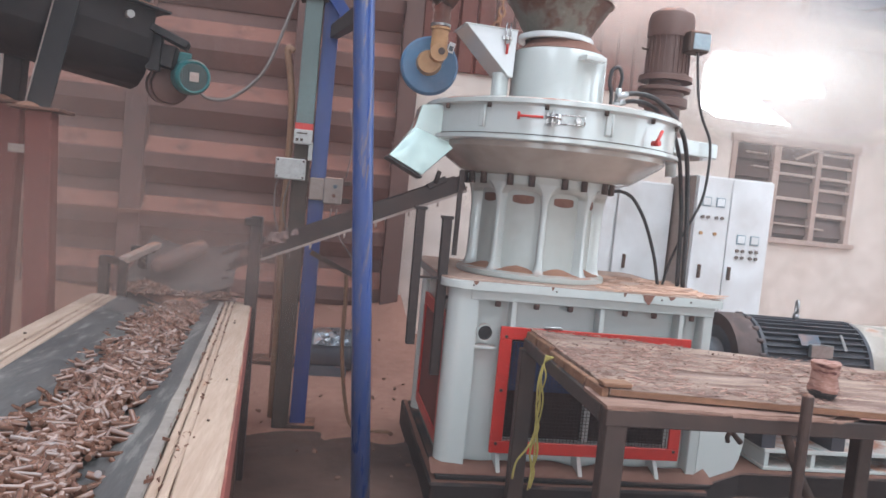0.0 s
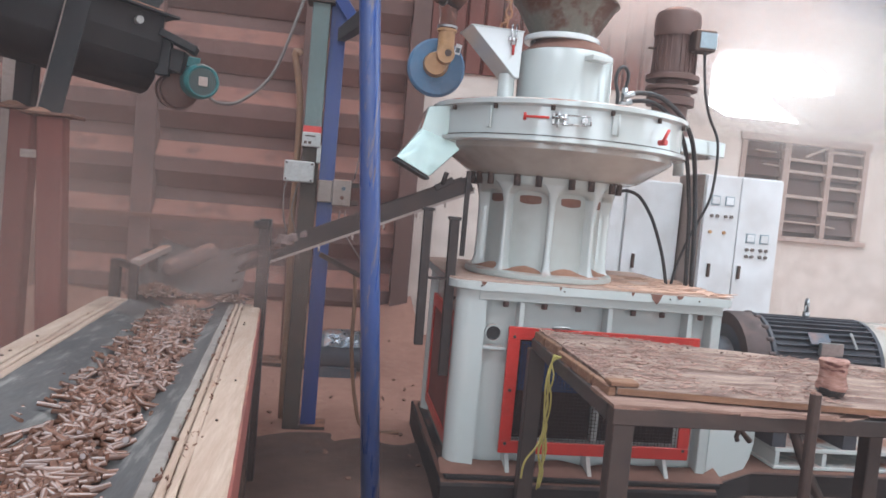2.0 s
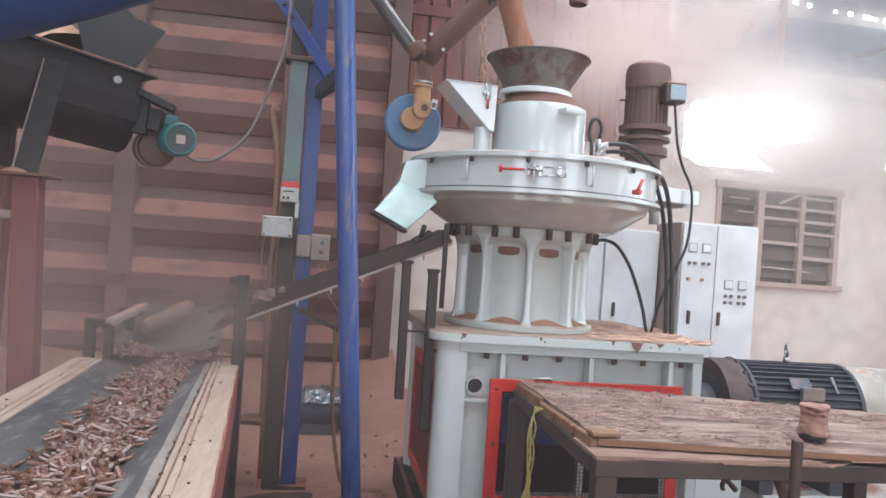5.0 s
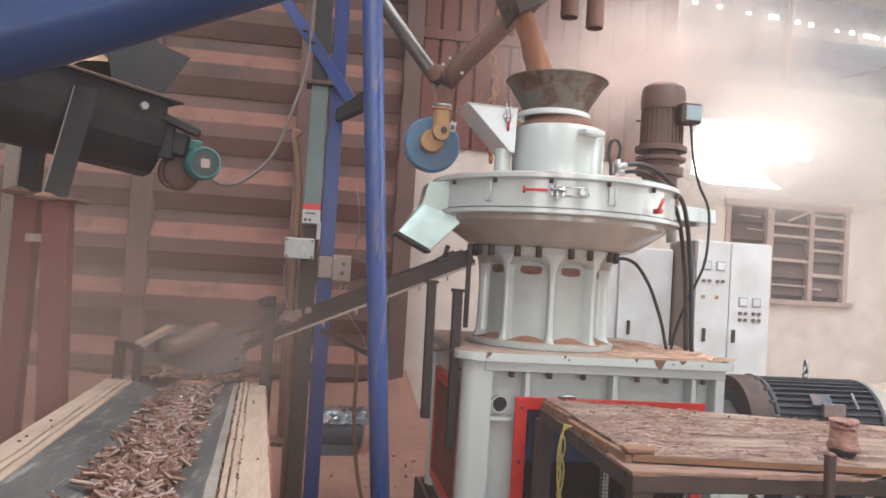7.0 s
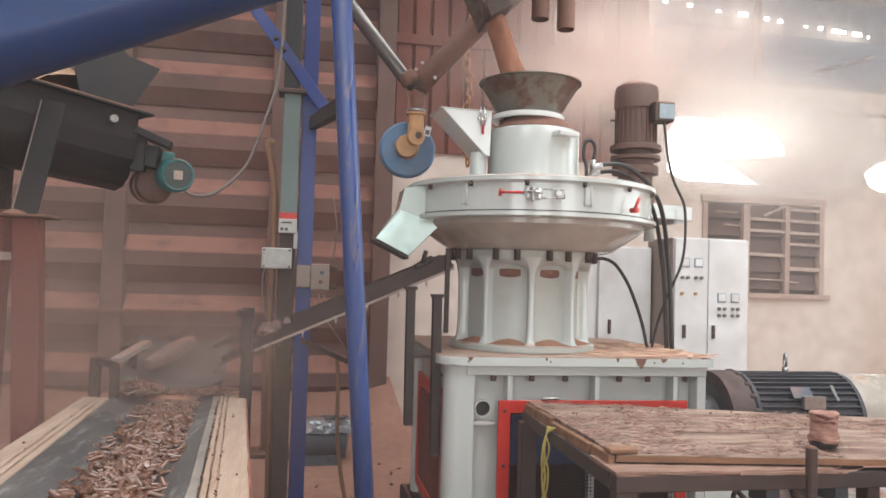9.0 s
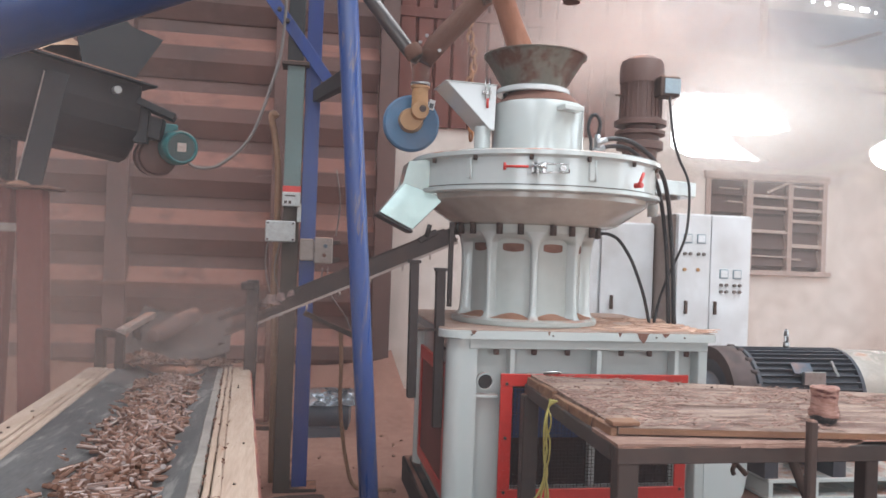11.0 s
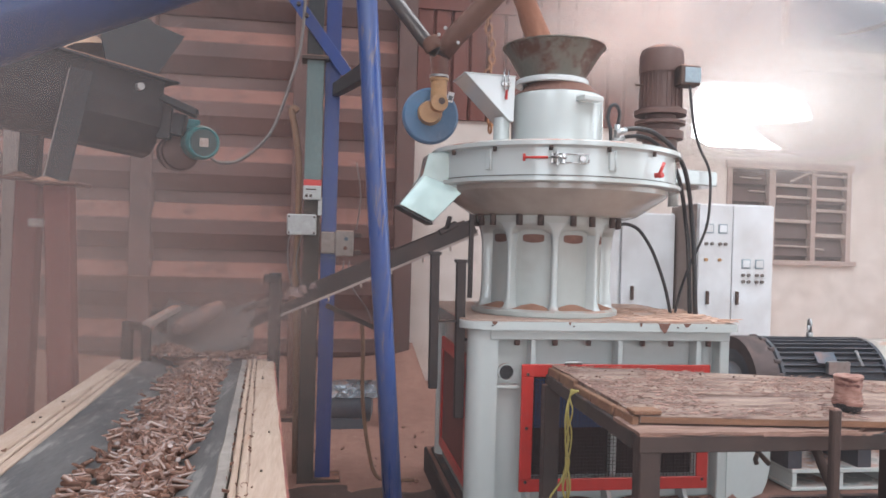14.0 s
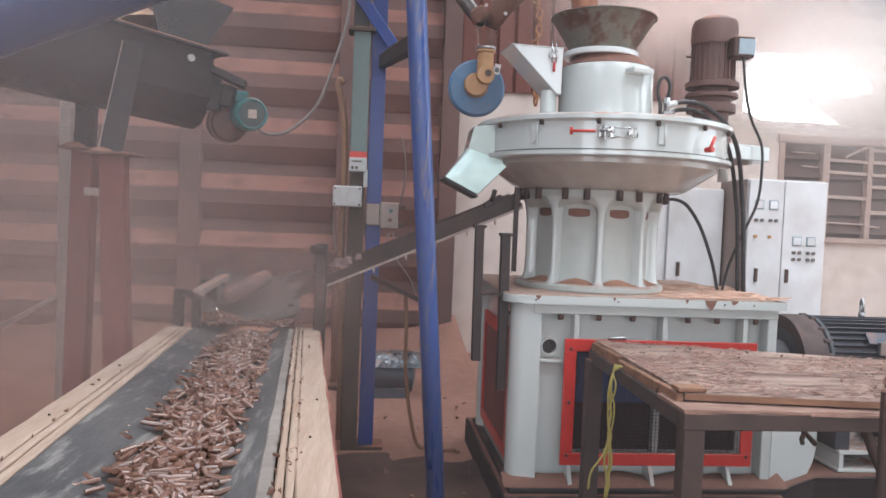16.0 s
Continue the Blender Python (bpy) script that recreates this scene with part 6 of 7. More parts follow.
    tube(bm, spline([(-0.86, 4.78, 2.23), (-0.885, 4.78, 2.25), (-0.895, 4.78, 2.22), (-0.87, 4.78, 2.10), (-0.845, 4.78, 1.9), (-0.84, 4.78, 1.5), (-0.845, 4.78, 1.2), (-0.83, 4.78, 0.8), (-0.82, 4.78, 0.02)], 6), 0.02, 8)
    part("hose", bm, M_OCHREPIPE, t)
    t = thing("ochre_hose", (-0.35, 4.7, 0), "thin ochre hose hanging to the floor", "hose")
    bm = B()
    tube(bm, spline([(-0.44, 4.68, 0.95), (-0.43, 4.68, 0.8), (-0.425, 4.68, 0.5), (-0.38, 4.68, 0.18), (-0.31, 4.66, 0.012), (-0.1, 4.62, 0.012)], 6), 0.012, 8)
    part("hose", bm, M_OCHREPIPE, t)
    t = thing("floor_motor", (-0.45, 6.0, 0), "small blue-grey motor lying on the dusty floor", "motor")
    bm = B()
    lathe(bm, (-0.66, 6.0, 0.20), [(0, 0), (0.13, 0), (0.15, 0.03), (0.15, 0.36), (0.09, 0.38), (0.0, 0.38)], 24, (1, 0, 0))
    part("body", bm, M_FLOORMOTOR, t, smooth=True)
    bm = B()
    box(bm, -0.62, -0.34, 5.88, 6.12, 0.0, 0.10, 0.01)
    part("foot", bm, M_FLOORMOTOR, t)
    bm = B()
    n = 14
    rows = []
    for i in range(n + 1):
        a = radians(20 + 140 * i / n)
        rows.append([bm.verts.new((-0.60 + 0.36 * k / n, 6.0 - 0.165 * math.cos(a), 0.205 + 0.165 * math.sin(a) + 0.022 * noise.noise((i * 0.45, k * 0.35, 4)))) for k in range(n + 1)])
    for p, q in zip(rows, rows[1:]):
        for k in range(n):
            bm.faces.new((p[k], p[k + 1], q[k + 1], q[k]))
    part("cover", bm, M_COVERSTEEL, t, "crumpled shiny sheet cover")
    t = thing("wall_stand", (-2.56, 5.0, 0), "thin dusty steel stand with a sloping brace", "stand")
    bm = B()
    box(bm, -2.60, -2.53, 4.97, 5.03, -0.02, 2.6, 0.003)
    part("post", bm, M_BEAM, t)
    bm = B()
    bar(bm, (-3.95, 5.0, 0.03), (-2.56, 5.0, 0.875), 0.03, 0.03, 0.002)
    part("brace", bm, M_BEAM, t)
    # leaning dark stake by the conveyor
    t = thing("short_stake", (-0.93, 6.2, 0), "short brown steel stake on a dark foot plate", "stake")
    bm = B()
    bar(bm, (-0.905, 6.2, 0.06), (-0.92, 6.2, 1.02), 0.075, 0.06, 0.004, (0, 1, 0))
    part("stake", bm, M_RUST, t)
    bm = B()
    box(bm, -1.09, -0.72, 6.05, 6.35, -0.02, 0.07, 0.006)
    part("foot_plate", bm, M_DARK, t)


# ---------------- hopper, legs, auger ----------------
def build_hopper():
    t = thing("screw_hopper", (-1.9, 3.8, 0), "black steel screw feeder trough on a red-oxide stand", "hopper")
    ax, sn = Vector((-0.79, -0.605, 0.105)), Vector((0.605, -0.79, 0))
    TR = Vector((-1.553, 4.35, 2.277))

    def hp(u, s, z):
        """Along the trough, out of its near side, height over its rim."""
        return TR + ax * u + sn * s + Vector((0, 0, z))

    prof = [(0.0, 0.0), (-0.015, -0.14), (-0.04, -0.24), (-0.085, -0.325), (-0.16, -0.38), (-0.25, -0.397), (-0.34, -0.38), (-0.42, -0.325), (-0.46, -0.24), (-0.50, 0.0)]
    bm = B()
    vs = [[bm.verts.new(hp(u, s, z)) for s, z in prof] for u in (0.0, 0.6, 1.3, 2.3)]
    for p, q in zip(vs, vs[1:]):
        for j in range(len(prof) - 1):
            bm.faces.new((p[j], q[j], q[j + 1], p[j + 1])).smooth = j > 1
    bm.faces.new(vs[0])
    bm.faces.new(vs[-1][::-1])
    part("trough", bm, M_BLACK, t)
    bm = B()
    bar(bm, hp(-0.06, 0.025, 0.005), hp(2.3, 0.025, 0.005), 0.06, 0.010)
    bar(bm, hp(-0.03, 0.05, 0.005), hp(-0.03, -0.52, 0.005), 0.06, 0.010)
    part("rim", bm, M_BLACK, t)
    bm = B()
    bar(bm, hp(0.03, 0.045, 0.013), hp(1.3, 0.045, 0.013), 0.018, 0.006)
    part("rim_dust", bm, M_SAWDUST, t, "line of sawdust on the rim")
    bm = B()
    prism(bm, [hp(0.048, -0.02, 0.006), hp(-0.119, -0.02, 0.288), hp(0.054, -0.02, 0.30), hp(0.42, -0.02, 0.52), hp(0.30, -0.02, 0.006)], sn * -0.012)
    part("hood_flap", bm, M_BLACK, t, "upright black hood plate")
    bm = B()
    vs = []
    for i in range(25):
        row = []
        for j in range(9):
            u = 0.06 + 1.6 * i / 24
            p = hp(u, -0.03 - 0.43 * j / 8, -0.012)
            p.z += 0.19 * math.exp(-(((u - 0.33) / 0.20) ** 2)) * math.sin(math.pi * min(1, (j + 2.2) / 10)) + 0.018 * noise.noise(p * 14) + 0.01 * noise.noise(p * 40)
            row.append(bm.verts.new(p))
        vs.append(row)
    for i in range(24):
        for j in range(8):
            bm.faces.new((vs[i][j], vs[i + 1][j], vs[i + 1][j + 1], vs[i][j + 1])).smooth = True
    part("sawdust_fill", bm, M_SAWPALE, t, "heap of pale sawdust in the feeder")
    bm = B()
    cyl(bm, hp(0.14, -0.01, -0.062), hp(0.14, 0.025, -0.062), 0.02, 0.02, 14)
    part("pin", bm, M_PVC, t, "pale round pin")
    # stand
    bm = B()
    foot, head = Vector((-1.985, 4.03, 1.70)), Vector((-1.885, 4.06, 2.26))
    bar(bm, foot, head, 0.11, 0.012, 0.002, (0, 1, 0))
    bar(bm, foot + Vector((-0.05, 0.05, 0)), head + Vector((-0.05, 0.05, 0)), 0.012, 0.09, 0.002, (0, 1, 0))
    lg = part("upper_leg", bm, M_BLACK, t, "black angle-steel leg with a pale edge")
    # Thin pale strip along the leg's left edge.
    bm = B()
    bar(bm, foot + Vector((-0.058, -0.004, 0)), head + Vector((-0.058, -0.004, 0)), 0.006, 0.016, 0.001, (0, 1, 0))
    part("worn_edge", bm, M_BEAM, lg, "pale strip along the leg's edge")
    bm = B()
    bar(bm, (-2.235, 4.38, 1.72), (-2.19, 4.30, 2.10), 0.09, 0.09, 0.003, (0, 1, 0))
    part("upper_leg", bm, M_BLACK, t)
    for x, y, z, xb, w, hx in ((-1.99, 4.10, 1.684, -1.922, 0.12, 0.115), (-2.20, 4.30, 1.715, -2.235, 0.11, 0.10)):
        bm = B()
        box(bm, x - hx, x + hx, y - 0.12, y + 0.12, z, z + 0.014, 0.003)
        part("flange", bm, M_RUST, t, "dusty rusty flange plate")
        bm = B()
        lathe(bm, (x - 0.04, y - 0.05, 0), [(0.07, z + 0.014), (0.05, z + 0.026), (0.02, z + 0.04), (0, z + 0.042)], 12)
        part("dust_heap", bm, M_SAWDUST, t)
        bm = B()
        bar(bm, (xb, y, -0.02), (x, y, z), w, 0.11, 0.006, (0, 1, 0))
        part("lower_leg", bm, M_REDBROWN, t)
    bm = B()
    box(bm, -2.12, -2.02, 4.06, 4.08, 1.475, 1.515)
    part("tab", bm, M_BEAM, t)
    # gear motor at the trough's far end
    g = thing("feeder_motor", (-1.5, 4.6, 1.9), "teal electric motor with gearbox on the screw feeder", "motor")
    bm = B()
    bar(bm, (-1.58, 4.40, 2.20), (-1.39, 4.42, 2.125), 0.12, 0.04, 0.004)
    bar(bm, (-1.58, 4.46, 2.08), (-1.46, 4.46, 2.06), 0.10, 0.12, 0.004)
    bar(bm, (-1.565, 4.42, 1.98), (-1.555, 4.42, 2.20), 0.07, 0.06, 0.003, (0, 1, 0))
    part("bracket", bm, M_BLACK, g)
    bm = B()
    d = Vector((0.42, -0.90, -0.06)).normalized()
    lathe_at = Vector((-1.535, 4.62, 1.93))
    lathe(bm, lathe_at, [(0, -0.06), (0.085, -0.06), (0.105, -0.03), (0.108, 0.05), (0.112, 0.052), (0.112, 0.068), (0.10, 0.07), (0.095, 0.10), (0.06, 0.12), (0, 0.125)], 28, d)
    part("gearbox", bm, M_GMOTOR, g, smooth=True)
    c = Vector((-1.386, 4.5, 1.976))
    bm = B()
    lathe(bm, c - d * 0.24, [(0, 0), (0.074, 0), (0.074, 0.22), (0, 0.22)], 28, d)
    part("motor_body", bm, M_TEAL, g, smooth=True)
    _, du, dw = frame_of(d)
    for q in range(26):
        a = 2 * math.pi * q / 26
        o = du * math.cos(a) + dw * math.sin(a)
        bm = B()
        bar(bm, c - d * 0.22 + o * 0.080, c - d * 0.045 + o * 0.080, 0.005, 0.014, 0, o)
        part("fin", bm, M_GMOTOR, g)
    bm = B()
    lathe(bm, c - d * 0.05, [(0.088, 0), (0.094, 0.004), (0.096, 0.09), (0.092, 0.12), (0.082, 0.133), (0.076, 0.130), (0.074, 0.122), (0.0, 0.122)], 36, d)
    part("fan_cowl", bm, M_TEAL, g, "teal fan cowl", smooth=True)
    # Solid dark disc gives the shaded hollow of the cowl by colour.
    bm = B()
    lathe(bm, c + d * 0.0725, [(0, 0), (0.073, 0), (0.073, 0.002), (0, 0.002)], 30, d)
    part("fan_opening", bm, M_MESHSHADE, g, "dark disc for the shade behind the grille")
    for q in range(-5, 6):
        h = 0.0125 * q
        half = math.sqrt(0.073**2 - h * h)
        for e0, e1 in ((du, dw), (dw, du)):
            bm = B()
            bar(bm, c + d * 0.078 + e0 * h - e1 * half, c + d * 0.078 + e0 * h + e1 * half, 0.004, 0.004, 0, d)
            part("grille_wire", bm, M_GREEN, g)
    bm = B()
    bar(bm, c + d * 0.083 - Vector((0, 0, 0.024)), c + d * 0.083 + Vector((0, 0, 0.024)), 0.048, 0.006, 0.001, d)
    part("nameplate", bm, M_SHUTTER, g)
    bm = B()
    bar(bm, c - d * 0.19 + Vector((-0.03, 0, 0.105)), c - d * 0.05 + Vector((-0.03, 0, 0.105)), 0.09, 0.06, 0.006)
    part("terminal_box", bm, M_TEAL, g)
    k = thing("motor_cable", (-1.1, 4.5, 1.9), "grey cable sagging from the feeder motor to the post", "cable")
    bm = B()
    tube(bm, spline([(-1.345, 4.47, 1.915), (-1.27, 4.46, 1.868), (-1.15, 4.48, 1.895), (-1.0, 4.53, 2.06), (-0.90, 4.58, 2.36), (-0.84, 4.63, 2.65), (-0.82, 4.65, 3.2)], 8), 0.009, 8)
    part("cable", bm, M_CABLE, k)


def build_auger():
    t = thing("auger_conveyor", (-1.4, 3.2, 2.4), "thick blue painted auger trough rising across the shed", "conveyor")
    a, b = Vector((-2.62, 3.15, 1.955)), Vector((-0.55, 3.42, 2.93))
    d = b - a
    dn, side, up = frame_of(d)
    if side.y > 0:
        side = -side
    if up.z < 0:
        up = -up
    bm = B()
    prof = [(-0.17, 0.16), (-0.17, -0.045), (-0.145, -0.095), (-0.10, -0.137), (-0.045, -0.164), (0.0, -0.17), (0.045, -0.164), (0.10, -0.137), (0.145, -0.095), (0.17, -0.045), (0.17, 0.16)]
    prof += [(p * 0.965, max(w, -0.165) if abs(p) > 0.16 else w * 0.965) for p, w in prof[::-1]]
    ends = [[bm.verts.new(o + side * p + up * w) for p, w in prof] for o in (a - d * 0.8, a, b, b + d * 0.6)]
    for e0, e1 in zip(ends, ends[1:]):
        for k in range(len(prof)):
            f = bm.faces.new((e0[k], e0[(k + 1) % len(prof)], e1[(k + 1) % len(prof)], e1[k]))
            f.smooth = 1 < k < 9
    part("trough", bm, M_NAVY, t)
    bm = B()
    bar(bm, a - d * 0.8 + side * 0.185 + up * 0.165, b + d * 0.6 + side * 0.185 + up * 0.165, 0.05, 0.012, 0.002, up)
    part("rim", bm, M_NAVY, t)
    bm = B()
    bar(bm, a - d * 0.8 + side * 0.19 + up * 0.176, b + d * 0.6 + side * 0.19 + up * 0.176, 0.042, 0.010, 0.002, up)
    part("rim_dust", bm, M_SAWPALE, t, "pale line of sawdust on the rim")
    bm = B()
    bar(bm, a - d * 0.8 + up * 0.15, b + d * 0.6 + up * 0.15, 0.33, 0.012, 0.002, up)
    part("cover", bm, M_DARK, t, "dark cover of the trough")
    for k in range(9):
        bm = B()
        p = a.lerp(b, -0.2 + 0.15 * k) + side * 0.165 + up * 0.13
        cyl(bm, p, p + side * 0.016, 0.009, 0.008, 6)
        part("cover_bolt", bm, M_NAVY, t)


def build_overhead():
    # transparent branch piece, disc valve and pipes
    t = thing("disc_valve", (-0.13, 4.55, 2.2), "round blue disc valve with an ochre cast elbow", "valve")
    c = Vector((-0.072, 4.55, 2.209))
    bm = B()
    lathe(bm, c, [(0, 0.0), (0.155, 0.0), (0.168, 0.012), (0.17, 0.03), (0.168, 0.05), (0.155, 0.06), (0, 0.06)], 48, (0, 1, 0))
    part("disc", bm, M_DISC, t, smooth=True)
    bm = B()
    cyl(bm, c + Vector((0.036, -0.055, 0.05)), c + Vector((0.036, -0.055, 0.20)), 0.05, 0.047, 24)
    cyl(bm, c + Vector((-0.008, -0.012, 0.012)), c + Vector((-0.018, -0.10, 0.004)), 0.074, 0.062, 28)
    cyl(bm, c + Vector((0.036, -0.055, 0.196)), c + Vector((0.036, -0.055, 0.208)), 0.057, 0.057, 24)
    e = part("elbow", bm, M_ORANGE, t, "ochre cast elbow", smooth=True)
    bm = B()
    cyl(bm, c + Vector((0.026, -0.06, 0.05)), c + Vector((0.03, -0.145, 0.055)), 0.052, 0.05, 24)
    part("nozzle", bm, M_ORANGE, e, smooth=True)
    # Flat dark disc on the closed nozzle stands for its shaded bore.
    bm = B()
    cyl(bm, c + Vector((0.042, -0.146, 0.062)), c + Vector((0.042, -0.150, 0.062)), 0.02, 0.02, 16)
    part("bore", bm, M_DARK, e, "dark disc for the shade in the bore")
    bm = B()
    m = pose(c.x + 0.115, c.y - 0.003, c.z + 0.115, 0, 12, 0)
    box(bm, -0.018, 0.018, -0.002, 0.002, -0.03, 0.03, 0, m)
    lb = part("label_plate", bm, M_CAB, t, "small white label")
    bm = B()
    box(bm, -0.012, 0.012, -0.004, -0.0021, -0.02, 0.008, 0, m)
    part("print", bm, M_FLOORMOTOR, lb, "grey printed bar")
    bm = B()
    tube(bm, [c + Vector((0.036, -0.055, 0.205)), c + Vector((0.036, -0.055, 0.29)), c + Vector((0.033, -0.055, 0.33)), c + Vector((0.03, -0.06, 0.40))], [0.05, 0.05, 0.056, 0.066], 24, False)
    part("sleeve", bm, M_CLEAR, t, "dusty clear plastic sleeve")
    for k in (0.215,):
        bm = B()
        lathe(bm, c + Vector((0.036, -0.055, k)), [(0.053, 0), (0.058, 0), (0.058, 0.012), (0.053, 0.012)], 24, closed=True)
        part("hose_clamp", bm, M_STEEL, t, "steel hose clamp")
    p = thing("branch_pipe", (-0.25, 4.5, 2.6), "steel branch pipe joining above the valve", "pipe")
    j = c + Vector((0.03, -0.06, 0.37))
    bm = B()
    tube(bm, [j, Vector((-0.115, 4.50, 2.628)), Vector((-0.396, 4.50, 2.967)), Vector((-0.95, 4.50, 3.63))], 0.042, 20)
    part("pipe", bm, M_PIPE, p)
    bm = B()
    lathe(bm, j + Vector((-0.04, 0, 0.03)), [(0.052, -0.03), (0.056, 0), (0.052, 0.04), (0.044, 0.05)], 20, (-0.5, 0, 0.86))
    part("collar", bm, M_RUST, p)
    p = thing("branch_pipe", (0.1, 4.5, 2.7), "brown dusty branch pipe to the distributor", "pipe")
    bm = B()
    tube(bm, [j + Vector((0.02, 0, -0.02)), j + Vector((0.09, 0, 0.09)), Vector((0.304, 4.50, 2.957)), Vector((0.66, 4.50, 3.31))], [0.05, 0.062, 0.064, 0.064], 20)
    part("pipe", bm, M_RUST, p)
    studs("stud", [(-0.055, 4.432, 2.66), (-0.018, 4.43, 2.70), (0.059, 4.43, 2.62)], 0.011, 0.008, (0, -1, 0), M_CHROME, p, 8, "bright stud")
    # distributor and spouts above the funnel
    t = thing("distributor", (0.5, 4.2, 3.0), "grimy square distributor chute pouring sawdust", "chute")
    bm = B()
    prism(bm, [(0.10, 4.0, 3.20), (0.28, 4.0, 2.86), (0.40, 4.0, 2.93), (0.55, 4.0, 3.10), (0.5, 4.0, 3.35), (0.2, 4.0, 3.45)], (0, 0.28, 0), 0.004)
    part("chute", bm, M_FUNNEL, t)
    # Dark plate on the solid chute gives its shaded mouth by colour.
    bm = B()
    prism(bm, [(0.245, 3.99, 2.95), (0.28, 3.99, 2.855), (0.40, 3.99, 2.925), (0.36, 3.99, 2.99)], (0, 0.30, 0), 0.003)
    part("mouth", bm, M_DARK, t, "dark plate standing in for the shaded mouth")
    for x, z0, lab in ((0.755, 2.875, "red-brown spout pipe hanging above the funnel"), (0.604, 2.92, "short dark spout pipe above the funnel")):
        p = thing("spout_pipe", (x, 4.15, z0), lab, "pipe", "spout pipes")
        bm = B()
        lathe(bm, (x, 4.15, z0), [(0.046, 0), (0.050, 0), (0.050, 5.62 - z0), (0.046, 5.62 - z0)], 24, closed=True)
        part("pipe", bm, M_RUST, p, smooth=True)
    # chain of dust beside the cladding
    t = thing("hanging_chain", (0.75, 7.3, 2.9), "rusty chain caked with sawdust hanging at the wall", "chain")
    rnd = random.Random(5)
    for k in range(40):
        z = 5.53 - 0.075 * k
        bm = B()
        x = 0.87 + 0.03 * math.sin(k * 0.7)
        ang = 90 * (k % 2) + rnd.uniform(-15, 15)
        m = pose(x, 7.4, z, 0, 0, ang)
        pts = [m @ Vector((0.032 * math.cos(a), 0, 0.052 * math.sin(a))) for a in (2 * math.pi * q / 12 for q in range(13))]
        tube(bm, pts, 0.012, 6, False)
        part("link", bm, M_ORANGEDUST, t)


def build_cables():
    t = thing("hydraulic_hoses", (1.1, 3.9, 1.9), "black rubber hoses curving from the mill lid to the deck", "hose")
    def hose(ctrl, r):
        bm = B()
        tube(bm, spline(ctrl, 8), r, 10)
        part("hose", bm, M_RUBBER, t)
    hose([(0.80, 3.80, 2.045), (0.88, 3.81, 2.07), (0.985, 3.83, 2.068), (1.075, 3.85, 2.03), (1.15, 3.86, 1.97), (1.225, 3.90, 1.88), (1.285, 3.96, 1.76), (1.322, 4.0, 1.63), (1.342, 4.0, 1.45), (1.362, 4.0, 1.092)], 0.0125)
    hose([(0.80, 3.83, 2.005), (0.88, 3.84, 2.035), (0.98, 3.86, 2.035), (1.06, 3.88, 2.0), (1.135, 3.89, 1.94), (1.20, 3.93, 1.855), (1.257, 3.98, 1.74), (1.296, 4.02, 1.62), (1.318, 4.02, 1.45), (1.338, 4.02, 1.092)], 0.0115)
    hose([(0.80, 3.85, 1.965), (0.88, 3.86, 1.985), (0.98, 3.88, 1.985), (1.06, 3.90, 1.958), (1.115, 3.92, 1.90)], 0.010)
    hose([(0.775, 3.83, 1.96), (0.772, 3.82, 2.05), (0.755, 3.82, 2.115), (0.765, 3.82, 2.175), (0.795, 3.82, 2.19), (0.818, 3.82, 2.15), (0.812, 3.83, 2.08)], 0.0095)
    hose([(0.86, 4.05, 1.58), (0.925, 4.08, 1.578), (0.99, 4.1, 1.585), (1.057, 4.1, 1.558), (1.12, 4.1, 1.48), (1.167, 4.1, 1.392), (1.225, 4.1, 1.24), (1.262, 4.1, 1.092)], 0.0095)
    for p0, p1 in (((0.79, 3.80, 2.043), (0.85, 3.805, 2.062)), ((0.79, 3.83, 2.003), (0.85, 3.835, 2.026)), ((0.81, 3.83, 2.02), (0.812, 3.83, 2.09))):
        bm = B()
        cyl(bm, p0, p1, 0.017, 0.015, 12)
        part("ferrule", bm, M_STEEL, t, "steel hose ferrule")
    bm = B()
    rnd = random.Random(61)
    for _ in range(110):
        x, y = rnd.uniform(-1.5, 0.1), rnd.uniform(3.6, 6.6)
        s = 0.004 + 0.018 * rnd.random() ** 3
        z = 0.02 + (0.50 * max(0, (y - 5.6) / 2.0) ** 1.4 if y > 5.6 else 0)
        m = pose(x, y, z, rnd.uniform(0, 50), rnd.uniform(0, 50), rnd.uniform(0, 360))
        k = rnd.choice((5, 6, 7))
        prism(bm, [m @ Vector((s * math.cos(a) * rnd.uniform(0.7, 1.4), s * math.sin(a) * rnd.uniform(0.5, 1.0), -s * 0.4)) for a in (2 * math.pi * q / k for q in range(k))], m.to_3x3() @ Vector((0, 0, s * rnd.uniform(0.4, 0.9))))
    solo("floor_litter", bm, M_CRUMBRED, "clods of sawdust and bark littering the floor", "litter", kind="stuff", loc=(-0.7, 5, 0))
    t = thing("motor_cable", (1.4, 4.2, 2.2), "thin black cable from the gear motor to the deck", "cable")
    bm = B()
    tube(bm, spline([(1.352, 4.13, 2.40), (1.362, 4.12, 2.28), (1.372, 4.10, 2.15), (1.41, 4.10, 2.03), (1.47, 4.10, 1.91), (1.482, 4.1, 1.77), (1.469, 4.1, 1.60), (1.42, 4.1, 1.47), (1.372, 4.1, 1.369), (1.318, 4.1, 1.22), (1.29, 4.1, 1.092)], 8), 0.008, 8)
    part("cable", bm, M_RUBBER, t)
    bm = B()
    box(bm, -3.3, -0.86, 7.38, 7.42, 1.045, 1.08, 0.003)
    for x in (-3.28, -0.88):
        box(bm, x - 0.02, x + 0.02, 7.38, 7.42, -0.02, 1.045)
    solo("guard_rail", bm, M_RUST, "thin dark rail along the slatted wall", "rail", loc=(-2.1, 7.42, 0))
    # Dark floor dirt, widened under the table to take in the shade there.
    bm = B()
    n = 80
    vs = []
